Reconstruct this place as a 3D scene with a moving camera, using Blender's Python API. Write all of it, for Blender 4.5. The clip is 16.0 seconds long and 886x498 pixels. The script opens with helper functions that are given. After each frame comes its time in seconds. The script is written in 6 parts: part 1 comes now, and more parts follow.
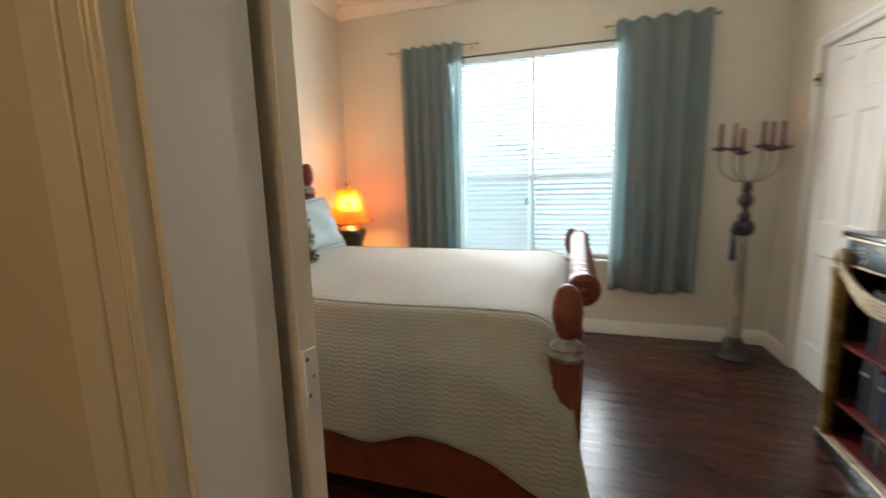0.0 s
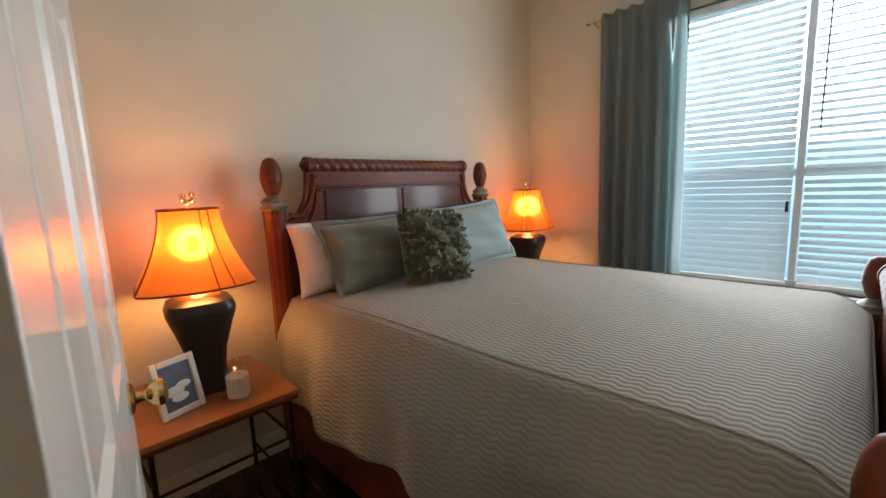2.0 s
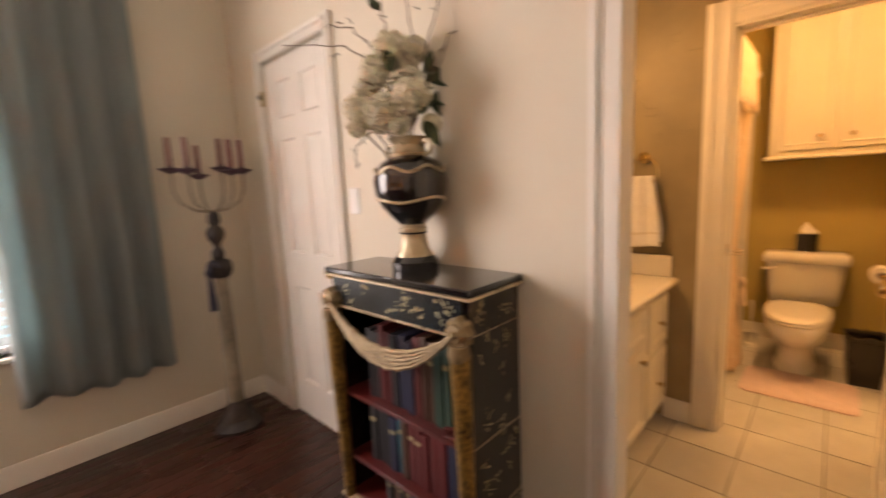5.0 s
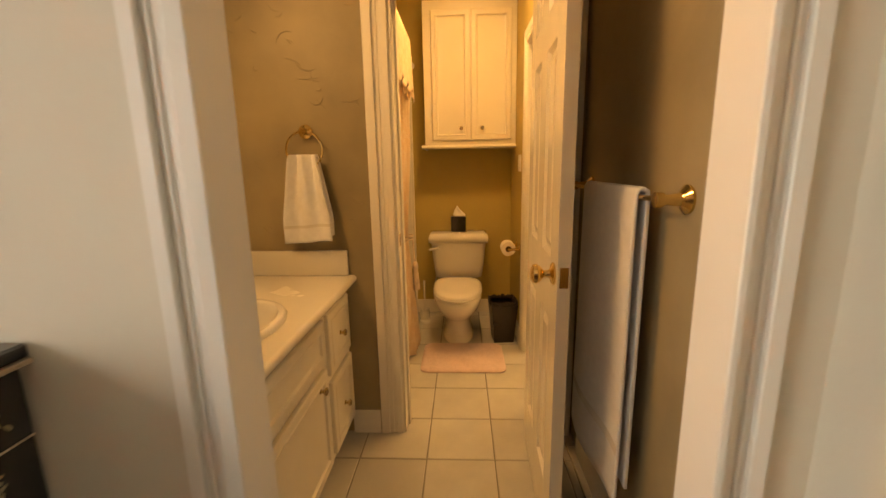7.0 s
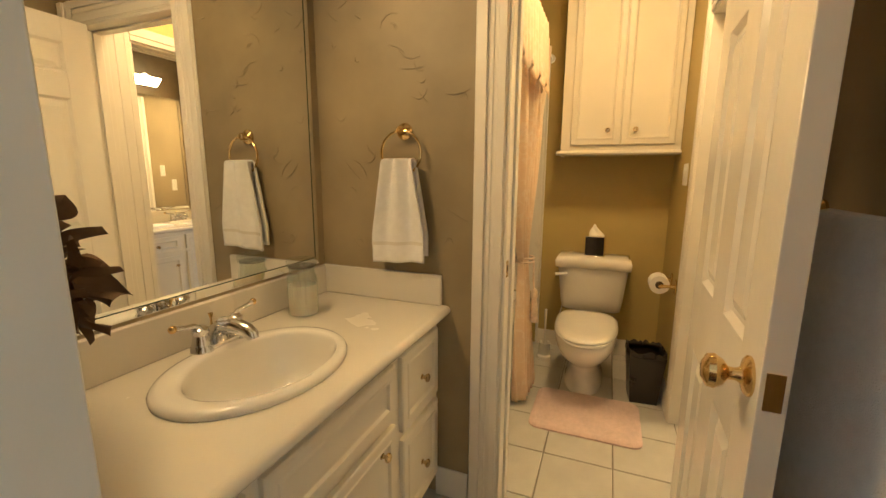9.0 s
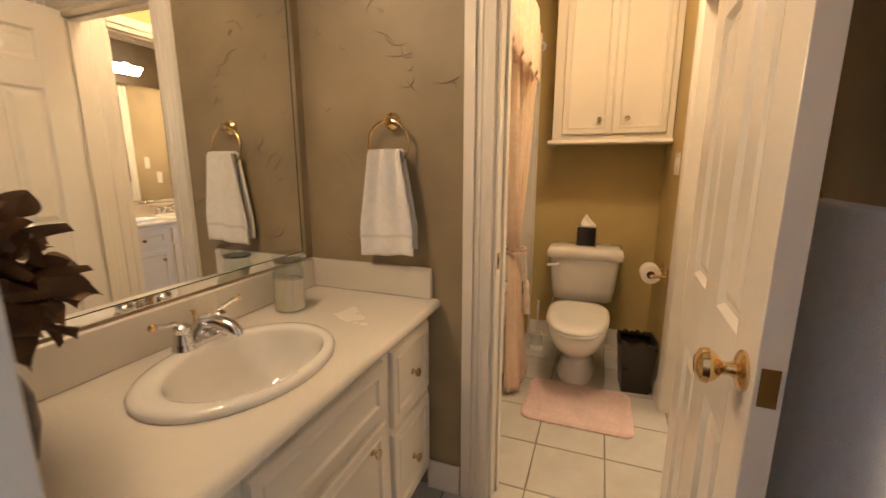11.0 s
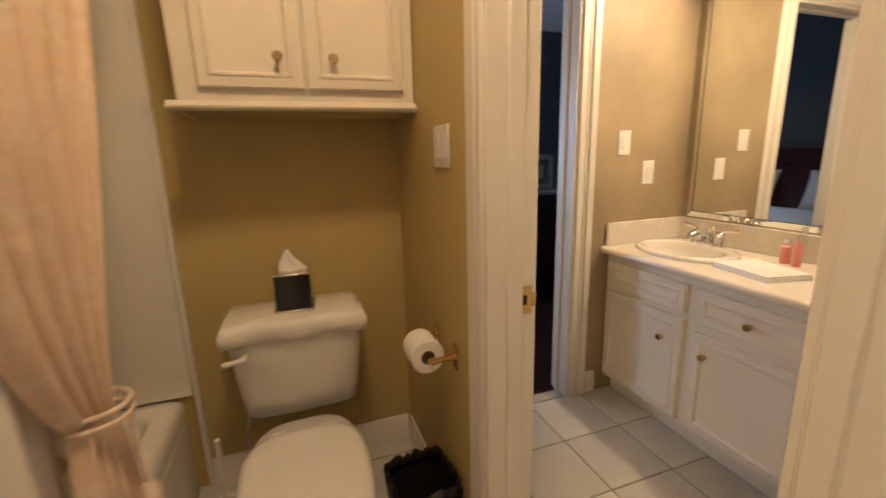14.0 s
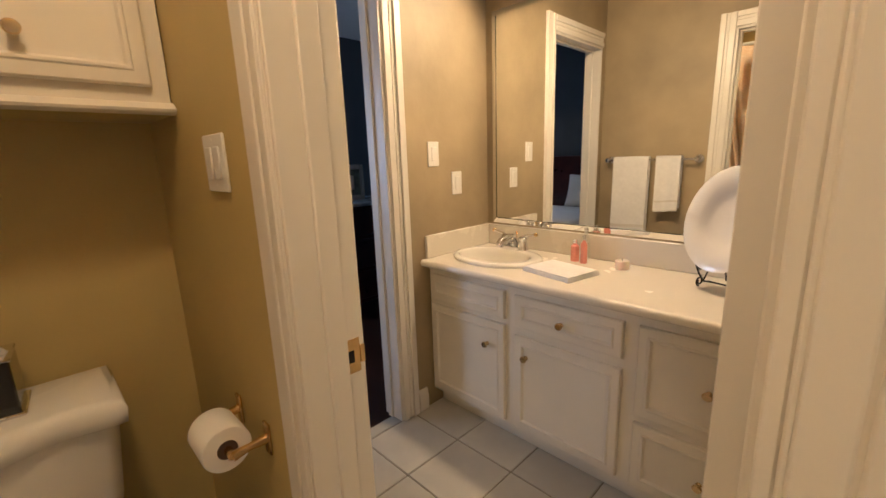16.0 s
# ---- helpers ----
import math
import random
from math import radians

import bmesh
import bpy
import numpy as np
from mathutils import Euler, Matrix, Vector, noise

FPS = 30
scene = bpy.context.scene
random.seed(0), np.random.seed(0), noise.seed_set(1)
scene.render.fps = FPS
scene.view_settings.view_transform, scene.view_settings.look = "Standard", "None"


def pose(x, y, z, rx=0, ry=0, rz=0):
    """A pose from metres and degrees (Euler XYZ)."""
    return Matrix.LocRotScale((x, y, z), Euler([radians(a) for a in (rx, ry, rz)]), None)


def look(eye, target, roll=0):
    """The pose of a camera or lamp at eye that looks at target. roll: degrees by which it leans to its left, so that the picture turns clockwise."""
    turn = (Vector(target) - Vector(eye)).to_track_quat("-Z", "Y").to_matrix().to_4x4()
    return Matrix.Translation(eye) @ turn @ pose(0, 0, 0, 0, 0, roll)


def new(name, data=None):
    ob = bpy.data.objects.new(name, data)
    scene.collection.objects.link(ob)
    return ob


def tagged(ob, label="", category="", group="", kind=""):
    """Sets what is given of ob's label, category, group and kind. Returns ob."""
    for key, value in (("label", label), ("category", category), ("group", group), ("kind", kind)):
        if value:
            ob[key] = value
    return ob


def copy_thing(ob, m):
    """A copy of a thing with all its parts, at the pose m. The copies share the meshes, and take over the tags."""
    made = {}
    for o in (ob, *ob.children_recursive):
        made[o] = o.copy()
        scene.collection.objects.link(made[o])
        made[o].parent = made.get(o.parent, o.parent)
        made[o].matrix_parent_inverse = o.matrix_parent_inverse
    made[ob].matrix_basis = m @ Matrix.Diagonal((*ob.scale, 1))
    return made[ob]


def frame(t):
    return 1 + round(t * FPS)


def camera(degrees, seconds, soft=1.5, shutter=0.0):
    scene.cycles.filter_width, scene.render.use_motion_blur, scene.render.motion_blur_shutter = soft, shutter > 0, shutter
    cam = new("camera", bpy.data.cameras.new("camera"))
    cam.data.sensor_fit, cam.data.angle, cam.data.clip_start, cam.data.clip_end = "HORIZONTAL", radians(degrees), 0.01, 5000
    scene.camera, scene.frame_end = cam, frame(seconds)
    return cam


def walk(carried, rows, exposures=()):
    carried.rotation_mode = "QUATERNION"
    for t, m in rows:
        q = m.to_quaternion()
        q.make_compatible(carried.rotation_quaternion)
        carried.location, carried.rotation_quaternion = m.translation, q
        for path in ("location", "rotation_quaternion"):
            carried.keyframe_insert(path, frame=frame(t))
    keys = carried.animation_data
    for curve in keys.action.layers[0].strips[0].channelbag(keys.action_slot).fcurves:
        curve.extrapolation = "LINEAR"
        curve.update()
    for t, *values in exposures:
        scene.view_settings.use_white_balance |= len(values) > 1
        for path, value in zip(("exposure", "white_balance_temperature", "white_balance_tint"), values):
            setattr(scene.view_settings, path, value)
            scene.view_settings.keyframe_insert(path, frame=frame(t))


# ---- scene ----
cam = camera(93.5, 16.0, 1.5, 0.5)
PATH = [
    (0, (0.217, 0.342, 1.303), (-0.379, 2.225, 0.989), -1.5),
    (0.5, (0.212, 0.55, 1.308), (-0.824, 2.24, 1.037), -1.2),
    (1, (0.163, 0.744, 1.299), (-1.121, 2.254, 1.033), -2.1),
    (1.5, (0.139, 0.843, 1.311), (-1.272, 2.231, 1.03), -2.2),
    (2, (0.14, 0.895, 1.317), (-1.268, 2.285, 1.022), -2.2),
    (2.5, (0.169, 0.963, 1.315), (-1.099, 2.481, 1.019), -2.3),
    (3, (0.167, 1.063, 1.337), (-0.722, 2.828, 1.032), -2.6),
    (3.5, (0.121, 1.144, 1.325), (-0.187, 3.099, 1.033), -3.0),
    (4, (0.18, 1.175, 1.338), (0.523, 3.124, 1.05), -3.0),
    (4.2, (0.219, 1.185, 1.332), (0.816, 3.072, 1.048), -3.2),
    (4.5, (0.297, 1.178, 1.341), (1.26, 2.906, 1.048), -2.7),
    (5, (0.521, 1.212, 1.329), (1.963, 2.567, 1.037), -2.7),
    (5.2, (0.582, 1.219, 1.34), (2.175, 2.384, 1.02), -2.9),
    (7.3, (1.208, 1.305, 1.276), (3.169, 1.378, 0.885), -1.0),
    (7.5, (1.28, 1.309, 1.274), (3.239, 1.42, 0.887), -0.7),
    (8, (1.434, 1.307, 1.274), (3.377, 1.611, 0.904), 0.3),
    (8.5, (1.524, 1.279, 1.28), (3.397, 1.888, 0.93), 0.4),
    (8.7, (1.53, 1.262, 1.284), (3.36, 1.974, 0.94), 0.5),
    (10.8, (1.545, 1.258, 1.289), (3.368, 1.98, 0.903), -0.1),
    (11, (1.562, 1.261, 1.287), (3.397, 1.949, 0.889), 0.0),
    (11.5, (1.703, 1.336, 1.271), (3.604, 1.802, 0.859), -0.4),
    (12, (1.969, 1.358, 1.26), (3.909, 1.605, 0.839), -0.7),
    (12.5, (2.244, 1.387, 1.253), (4.195, 1.473, 0.821), -0.7),
    (13, (2.527, 1.399, 1.25), (4.482, 1.31, 0.842), -1.2),
    (13.5, (2.785, 1.359, 1.256), (4.71, 1.016, 0.835), -1.4),
    (14, (2.986, 1.291, 1.263), (4.828, 0.645, 0.829), -1.6),
    (14.5, (3.098, 1.247, 1.27), (4.818, 0.321, 0.842), -1.9),
    (15, (3.131, 1.215, 1.276), (4.721, 0.083, 0.842), -1.9),
    (15.5, (3.145, 1.192, 1.282), (4.62, -0.088, 0.853), -2.1),
    (16, (3.171, 1.18, 1.286), (4.56, -0.193, 0.857), -2.0),
]
EXPOSURES = [
    (0.0, 0.45, 6700, 12), (0.5, 0.36, 6700, 13), (1.0, 0.15, 6600, 13), (2.0, -0.33, 6450, 14), (2.5, -0.36, 6500, 14), (3.0, -0.2, 6500, 14), (4.0, 0.02, 6700, 15), (4.5, 0.05, 7200, 18), (5.0, 0.42, 8500, 34), (5.2, 0.42, 8500, 32),
    (7.3, 0.12, 9000, 18), (8.0, 0.28, 7800, 9), (8.5, 0.35, 5850, 2), (8.7, 0.35, 5750, 3), (11.0, 0.32, 5150, 18), (12.0, 0.32, 5150, 20), (13.0, 0.15, 5100, 20), (13.5, -0.05, 5050, 18), (14.5, 0.0, 4900, 15), (16.0, -0.15, 4900, 16),
]
walk(cam, [(t, look(eye, target, roll)) for t, eye, target, roll in PATH], EXPOSURES)

# ---- light ----
world = bpy.data.worlds.new("sky")
world.use_nodes = True
scene.world = world
_n = world.node_tree.nodes
sky = _n.new("ShaderNodeTexSky")
sky.sky_type, sky.sun_disc, sky.sun_elevation, sky.sun_rotation = "NISHITA", False, radians(50), radians(200)
_n["Background"].inputs["Strength"].default_value = 0.15
world.node_tree.links.new(sky.outputs[0], _n["Background"].inputs["Color"])


def lamp(name, kind, at, energy, color, size=0.05, target=None, size_y=None):
    d = bpy.data.lights.new(name, kind)
    d.energy, d.color = energy, color
    if kind == "AREA":
        d.shape, d.size, d.size_y = "RECTANGLE", size, size_y or size
    else:
        d.shadow_soft_size = size
    ob = new(name, d)
    ob.matrix_basis = look(at, target) if target else pose(*at)
    return ob


sun = lamp("sun", "SUN", (0, 8, 6), 2.0, (1, 0.95, 0.88))
sun.data.angle, sun.matrix_basis = radians(0.5), look((-3, -6, 9), (0, 0, 0))
WARM, BULB, DAY = (1.0, 0.42, 0.11), (1.0, 0.61, 0.245), (0.88, 0.95, 1.0)
lamp("window_daylight", "AREA", (-0.13, 3.955, 1.5), 55, DAY, 1.35, (-0.13, 0, 1.3), 1.6)
lamp("outside_daylight", "AREA", (-0.13, 4.95, 2.1), 60, DAY, 2.0, (-0.13, 4.0, 1.3), 1.8)
lamp("bedside_bulb_near", "POINT", (-1.66, 1.325, 1.14), 24, WARM, 0.07)
lamp("bedside_bulb_far", "POINT", (-1.66, 3.585, 1.14), 24, WARM, 0.07)
lamp("vanity_bulbs_one", "AREA", (2.12, 2.22, 2.08), 11.5, BULB, 0.5, (2.22, 0.9, 1.35), 0.1)
lamp("vanity_bulbs_two", "AREA", (4.05, -0.54, 2.10), 30, BULB, 0.6, (4.05, 0.5, 0.9), 0.1)
lamp("toilet_room_bulb", "AREA", (3.42, 1.24, 2.60), 17.5, BULB, 0.25, (3.42, 1.24, 0), 0.25)
# added fill for the spare bedroom, from an assumed window out of view
lamp("spare_room_fill", "AREA", (7.35, 2.58, 1.4), 42, DAY, 0.9, (7.35, 0, 0.9), 1.2)
lamp("hall_bulb", "AREA", (0.02, -0.6, 2.62), 6.5, BULB, 0.25, (0.02, -0.6, 0), 0.25)

# ---- mesh helpers ----
OFFSET = {}


def root(name, at, label, category, group="", turn=0.0):
    """An empty at the base of a thing."""
    ob = new(name)
    ob.empty_display_size = 0.05
    ob.matrix_basis = pose(*at, 0, 0, turn)
    OFFSET[ob.name] = Vector(at)
    return tagged(ob, label, category, group)


def finish(name, bm, material, smooth=40):
    me = bpy.data.meshes.new(name)
    bmesh.ops.recalc_face_normals(bm, faces=bm.faces)
    bm.to_mesh(me)
    bm.free()
    me.materials.append(material)
    if smooth:
        me.polygons.foreach_set("use_smooth", [True] * len(me.polygons))
        me.set_sharp_from_angle(angle=radians(smooth))
    return me


def part(name, bm, material, parent=None, label="", world=True, smooth=40):
    """One mesh object under a thing or a part; world: the bmesh is in world places."""
    if parent is not None and world:
        bmesh.ops.translate(bm, verts=bm.verts, vec=-OFFSET[parent.name])
    ob = new(name, finish(name, bm, material, smooth))
    if parent is not None:
        ob.parent = parent
        OFFSET[ob.name] = OFFSET[parent.name]
    if label:
        ob["label"] = label
    return ob


def solo(name, bm, material, label, category, kind="", group="", smooth=40):
    """A thing that is one mesh."""
    return tagged(part(name, bm, material, None, "", False, smooth), label, category, group, kind)


def soft(ob, thickness=0.0, levels=0):
    if thickness:
        m = ob.modifiers.new("thick", "SOLIDIFY")
        m.thickness, m.offset = thickness, 0
    if levels:
        m = ob.modifiers.new("smooth", "SUBSURF")
        m.levels = m.render_levels = levels
    return ob


def box(bm, x0, x1, y0, y1, z0, z1, b=0.0, seg=1):
    m = Matrix.Translation(((x0 + x1) / 2, (y0 + y1) / 2, (z0 + z1) / 2)) @ Matrix.Diagonal((abs(x1 - x0), abs(y1 - y0), abs(z1 - z0), 1))
    vs = bmesh.ops.create_cube(bm, size=1, matrix=m)["verts"]
    if b:
        es = list({e for v in vs for e in v.link_edges})
        bmesh.ops.bevel(bm, geom=es, offset=b, segments=seg, affect="EDGES", profile=0.6)
    return bm


def bx(*a, **k):
    return box(bmesh.new(), *a, **k)


def lathe(bm, prof, at=(0, 0, 0), seg=24, m=None, wave=None):
    """Turn a profile of (radius, height) about z. wave(angle, height) scales the radius."""
    rings = []
    for r, z in prof:
        ring = []
        for i in range(seg):
            a = 2 * math.pi * i / seg
            k = r * (wave(a, z) if wave else 1)
            p = Vector((k * math.cos(a), k * math.sin(a), z))
            p = (m @ p) if m else p + Vector(at)
            ring.append(bm.verts.new(p))
        rings.append(ring)
    for a, b in zip(rings, rings[1:]):
        for i in range(seg):
            bm.faces.new((a[i], a[(i + 1) % seg], b[(i + 1) % seg], b[i]))
    for ring, (r, z) in ((rings[0], prof[0]), (rings[-1], prof[-1])):
        if r > 1e-4:
            bm.faces.new(ring)
    bmesh.ops.remove_doubles(bm, verts=rings[0] + rings[-1], dist=1e-5)
    return bm


def lt(prof, at=(0, 0, 0), seg=24, **k):
    return lathe(bmesh.new(), prof, at, seg, **k)


def tube(bm, pts, r, seg=8, cap=True):
    """A round bar along points; r is a radius or one for each point."""
    pts = [Vector(p) for p in pts]
    rs = r if isinstance(r, (list, tuple)) else [r] * len(pts)
    rings = []
    side = None
    for i, p in enumerate(pts):
        d = (pts[min(i + 1, len(pts) - 1)] - pts[max(i - 1, 0)]).normalized()
        if side is None:
            side = d.orthogonal().normalized()
        else:
            side = (side - d * side.dot(d)).normalized()
        up = d.cross(side)
        rings.append([bm.verts.new(p + (side * math.cos(2 * math.pi * k / seg) + up * math.sin(2 * math.pi * k / seg)) * rs[i]) for k in range(seg)])
    for a, b in zip(rings, rings[1:]):
        for k in range(seg):
            bm.faces.new((a[k], a[(k + 1) % seg], b[(k + 1) % seg], b[k]))
    if cap:
        bm.faces.new(rings[0]), bm.faces.new(rings[-1])
    return bm


def tb(pts, r, seg=8, cap=True):
    return tube(bmesh.new(), pts, r, seg, cap)


def surf(bm, f, nu, nv):
    """A sheet from f(u, v), u and v from 0 to 1."""
    vs = [[bm.verts.new(f(i / nu, j / nv)) for j in range(nv + 1)] for i in range(nu + 1)]
    for i in range(nu):
        for j in range(nv):
            bm.faces.new((vs[i][j], vs[i + 1][j], vs[i + 1][j + 1], vs[i][j + 1]))
    return bm


def prism(bm, outline, y0, y1, axis="y"):
    """An outline of (a, z), drawn out along y (or x)."""
    def place(a, z, t):
        return (a, t, z) if axis == "y" else ((t, a, z) if axis == "x" else (a, z, t))
    lo = [bm.verts.new(place(a, z, y0)) for a, z in outline]
    hi = [bm.verts.new(place(a, z, y1)) for a, z in outline]
    n = len(outline)
    for i in range(n):
        bm.faces.new((lo[i], lo[(i + 1) % n], hi[(i + 1) % n], hi[i]))
    bm.faces.new(lo), bm.faces.new(hi)
    return bm


def ball(bm, c, r, scale=(1, 1, 1), u=16, v=10):
    bmesh.ops.create_uvsphere(bm, u_segments=u, v_segments=v, radius=r, matrix=Matrix.Translation(c) @ Matrix.Diagonal((*scale, 1)))
    return bm


def arc(c, r, a0, a1, n, plane="xz"):
    out = []
    for i in range(n + 1):
        a = radians(a0 + (a1 - a0) * i / n)
        p, q = r * math.cos(a), r * math.sin(a)
        out.append((c[0] + p, c[1], c[2] + q) if plane == "xz" else ((c[0], c[1] + p, c[2] + q) if plane == "yz" else (c[0] + p, c[1] + q, c[2])))
    return out


# ---- materials ----
def mat(name, color, rough=0.5, metal=0.0, var=0.08, scale=8.0, bump=0.0, bscale=60.0, coat=0.0, second=None, sheen=0.0, obj=0.0, stretch=(1, 1, 1), sub=0.0, wave=0.0):
    """A surface with colour that varies at two scales, uneven gloss and fine relief."""
    m = bpy.data.materials.new(name)
    m.use_nodes = True
    nt = m.node_tree
    b = nt.nodes["Principled BSDF"]
    N, L = nt.nodes.new, nt.links.new
    tc, mp = N("ShaderNodeTexCoord"), N("ShaderNodeMapping")
    mp.inputs["Scale"].default_value = stretch
    L(tc.outputs["Object"], mp.inputs["Vector"])
    n1, n2 = N("ShaderNodeTexNoise"), N("ShaderNodeTexNoise")
    n1.inputs["Scale"].default_value, n1.inputs["Detail"].default_value = scale, 6
    n2.inputs["Scale"].default_value, n2.inputs["Detail"].default_value = scale * 0.18, 3
    L(mp.outputs[0], n1.inputs["Vector"]), L(mp.outputs[0], n2.inputs["Vector"])
    add = N("ShaderNodeMath")
    add.operation = "MULTIPLY_ADD"
    add.inputs[1].default_value, add.inputs[2].default_value = 0.6, 0.0
    L(n1.outputs[0], add.inputs[0])
    add2 = N("ShaderNodeMath")
    add2.operation = "MULTIPLY_ADD"
    add2.inputs[1].default_value = 0.4
    L(n2.outputs[0], add2.inputs[0]), L(add.outputs[0], add2.inputs[2])
    fac = add2.outputs[0]
    if obj:
        oi, ma = N("ShaderNodeObjectInfo"), N("ShaderNodeMath")
        ma.operation = "MULTIPLY_ADD"
        ma.inputs[1].default_value = obj
        L(oi.outputs["Random"], ma.inputs[0]), L(fac, ma.inputs[2])
        sb = N("ShaderNodeMath")
        sb.operation = "SUBTRACT"
        sb.inputs[1].default_value = obj / 2
        L(ma.outputs[0], sb.inputs[0])
        fac = sb.outputs[0]
    ramp = N("ShaderNodeValToRGB")
    c2 = second or tuple(max(0, c * (1 - 2.2 * var)) for c in color)
    c1 = tuple(min(1, c * (1 + var)) for c in color) if not second else color
    ramp.color_ramp.elements[0].position, ramp.color_ramp.elements[1].position = 0.3, 0.7
    ramp.color_ramp.elements[0].color, ramp.color_ramp.elements[1].color = (*c2, 1), (*c1, 1)
    L(fac, ramp.inputs[0])
    L(ramp.outputs[0], b.inputs["Base Color"])
    rr = N("ShaderNodeMapRange")
    rr.inputs[3].default_value, rr.inputs[4].default_value = max(0.02, rough - 0.08), min(1, rough + 0.08)
    L(n1.outputs[0], rr.inputs[0]), L(rr.outputs[0], b.inputs["Roughness"])
    b.inputs["Metallic"].default_value = metal
    b.inputs["Coat Weight"].default_value, b.inputs["Coat Roughness"].default_value = coat, 0.1
    b.inputs["Sheen Weight"].default_value = sheen
    if sub:
        b.inputs["Subsurface Weight"].default_value = sub
    if bump:
        nb, bp = N("ShaderNodeTexNoise"), N("ShaderNodeBump")
        nb.inputs["Scale"].default_value, nb.inputs["Detail"].default_value = bscale, 4
        L(mp.outputs[0], nb.inputs["Vector"])
        bp.inputs["Strength"].default_value, bp.inputs["Distance"].default_value = bump, 0.004
        L(nb.outputs[0], bp.inputs["Height"]), L(bp.outputs[0], b.inputs["Normal"])
    return m


def glow(name, color, strength):
    m = bpy.data.materials.new(name)
    m.use_nodes = True
    b = m.node_tree.nodes["Principled BSDF"]
    b.inputs["Base Color"].default_value = (*color, 1)
    b.inputs["Emission Color"].default_value, b.inputs["Emission Strength"].default_value = (*color, 1), strength
    return m


def glass(name, color=(1, 1, 1), rough=0.02, ior=1.45):
    m = bpy.data.materials.new(name)
    m.use_nodes = True
    b = m.node_tree.nodes["Principled BSDF"]
    b.inputs["Base Color"].default_value, b.inputs["Roughness"].default_value = (*color, 1), rough
    b.inputs["Transmission Weight"].default_value, b.inputs["IOR"].default_value = 1, ior
    return m


def cloth(name, color, trans, amount, scale=300.0, var=0.1, stretch=(1, 1, 1)):
    """Thin cloth that lets light through."""
    m = mat(name, color, 0.85, var=var, scale=12, bump=0.25, bscale=scale, sheen=0.2, stretch=stretch)
    nt = m.node_tree
    b, out = nt.nodes["Principled BSDF"], nt.nodes["Material Output"]
    t, mx = nt.nodes.new("ShaderNodeBsdfTranslucent"), nt.nodes.new("ShaderNodeMixShader")
    t.inputs["Color"].default_value = (*trans, 1)
    mx.inputs[0].default_value = amount
    nt.links.new(b.outputs[0], mx.inputs[1]), nt.links.new(t.outputs[0], mx.inputs[2]), nt.links.new(mx.outputs[0], out.inputs["Surface"])
    return m


PAINT_BED = mat("bedroom_paint", (0.66, 0.61, 0.50), 0.75, var=0.03, scale=3, bump=0.12, bscale=90)
PAINT_CEIL = mat("ceiling_paint", (0.78, 0.76, 0.70), 0.85, var=0.02, bump=0.15, bscale=120)
PAINT_BROWN = mat("brown_trowelled_paint", (0.358, 0.288, 0.168), 0.55, var=0.2, scale=2.5, bump=0.5, bscale=14)
PAINT_GOLD = mat("gold_paint", (0.50, 0.40, 0.145), 0.6, var=0.07, scale=2.5, bump=0.12, bscale=40)
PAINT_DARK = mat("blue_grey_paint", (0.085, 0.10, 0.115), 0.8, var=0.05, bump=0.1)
TRIM = mat("white_trim_paint", (0.76, 0.73, 0.66), 0.35, var=0.03, scale=5, bump=0.05, bscale=30)
DOOR = mat("door_paint", (0.78, 0.75, 0.68), 0.2, var=0.03, scale=4, bump=0.06, bscale=45)
CAB = mat("cabinet_paint", (0.74, 0.70, 0.60), 0.38, var=0.03, scale=5, bump=0.04, bscale=40)
PLANK = mat("cherry_planks", (0.046, 0.0125, 0.0075), 0.28, var=0.3, scale=14, coat=0.05, second=(0.022, 0.006, 0.004), obj=0.5, stretch=(0.12, 1, 1), bump=0.05, bscale=30)
GROOVE = mat("floor_joint", (0.02, 0.01, 0.008), 0.8)
TILE = mat("ceramic_tile", (0.56, 0.55, 0.50), 0.35, var=0.1, scale=7, obj=0.35, bump=0.06, bscale=25, second=(0.43, 0.42, 0.39))
GROUT = mat("grout", (0.25, 0.23, 0.19), 0.9, var=0.15, scale=20, bump=0.2, bscale=200)
MAHOG = mat("mahogany", (0.17, 0.042, 0.018), 0.42, var=0.3, scale=16, coat=0.06, stretch=(1, 0.15, 1), second=(0.07, 0.016, 0.008))
MAHOG.node_tree.nodes["Principled BSDF"].inputs["Specular IOR Level"].default_value = 0.25
HONEY = mat("honey_wood", (0.36, 0.13, 0.035), 0.3, var=0.25, scale=18, coat=0.35, stretch=(1, 0.12, 1), second=(0.24, 0.075, 0.02))
IRON = mat("dark_iron", (0.035, 0.028, 0.024), 0.45, 0.6, var=0.3, scale=30, bump=0.1)
BRASS = mat("polished_brass", (0.78, 0.56, 0.24), 0.18, 1.0, var=0.1, scale=30)
CHROME = mat("chrome", (0.8, 0.8, 0.8), 0.16, 1.0, var=0.03)
NICKEL = mat("aged_brass", (0.68, 0.53, 0.29), 0.22, 1.0, var=0.12)
PORC = mat("white_porcelain", (0.82, 0.80, 0.74), 0.1, var=0.02, coat=0.5)
COUNTER = mat("cultured_marble", (0.74, 0.70, 0.61), 0.25, var=0.015, scale=4, coat=0.2)
TOWEL = mat("white_terry", (0.88, 0.87, 0.85), 0.95, var=0.04, scale=40, bump=0.8, bscale=350, sheen=0.4)
MIRROR = mat("silvered_mirror", (0.92, 0.93, 0.91), 0.02, 1.0, var=0.0)
MIRROR.node_tree.nodes["Principled BSDF"].inputs["Roughness"].default_value = 0.0
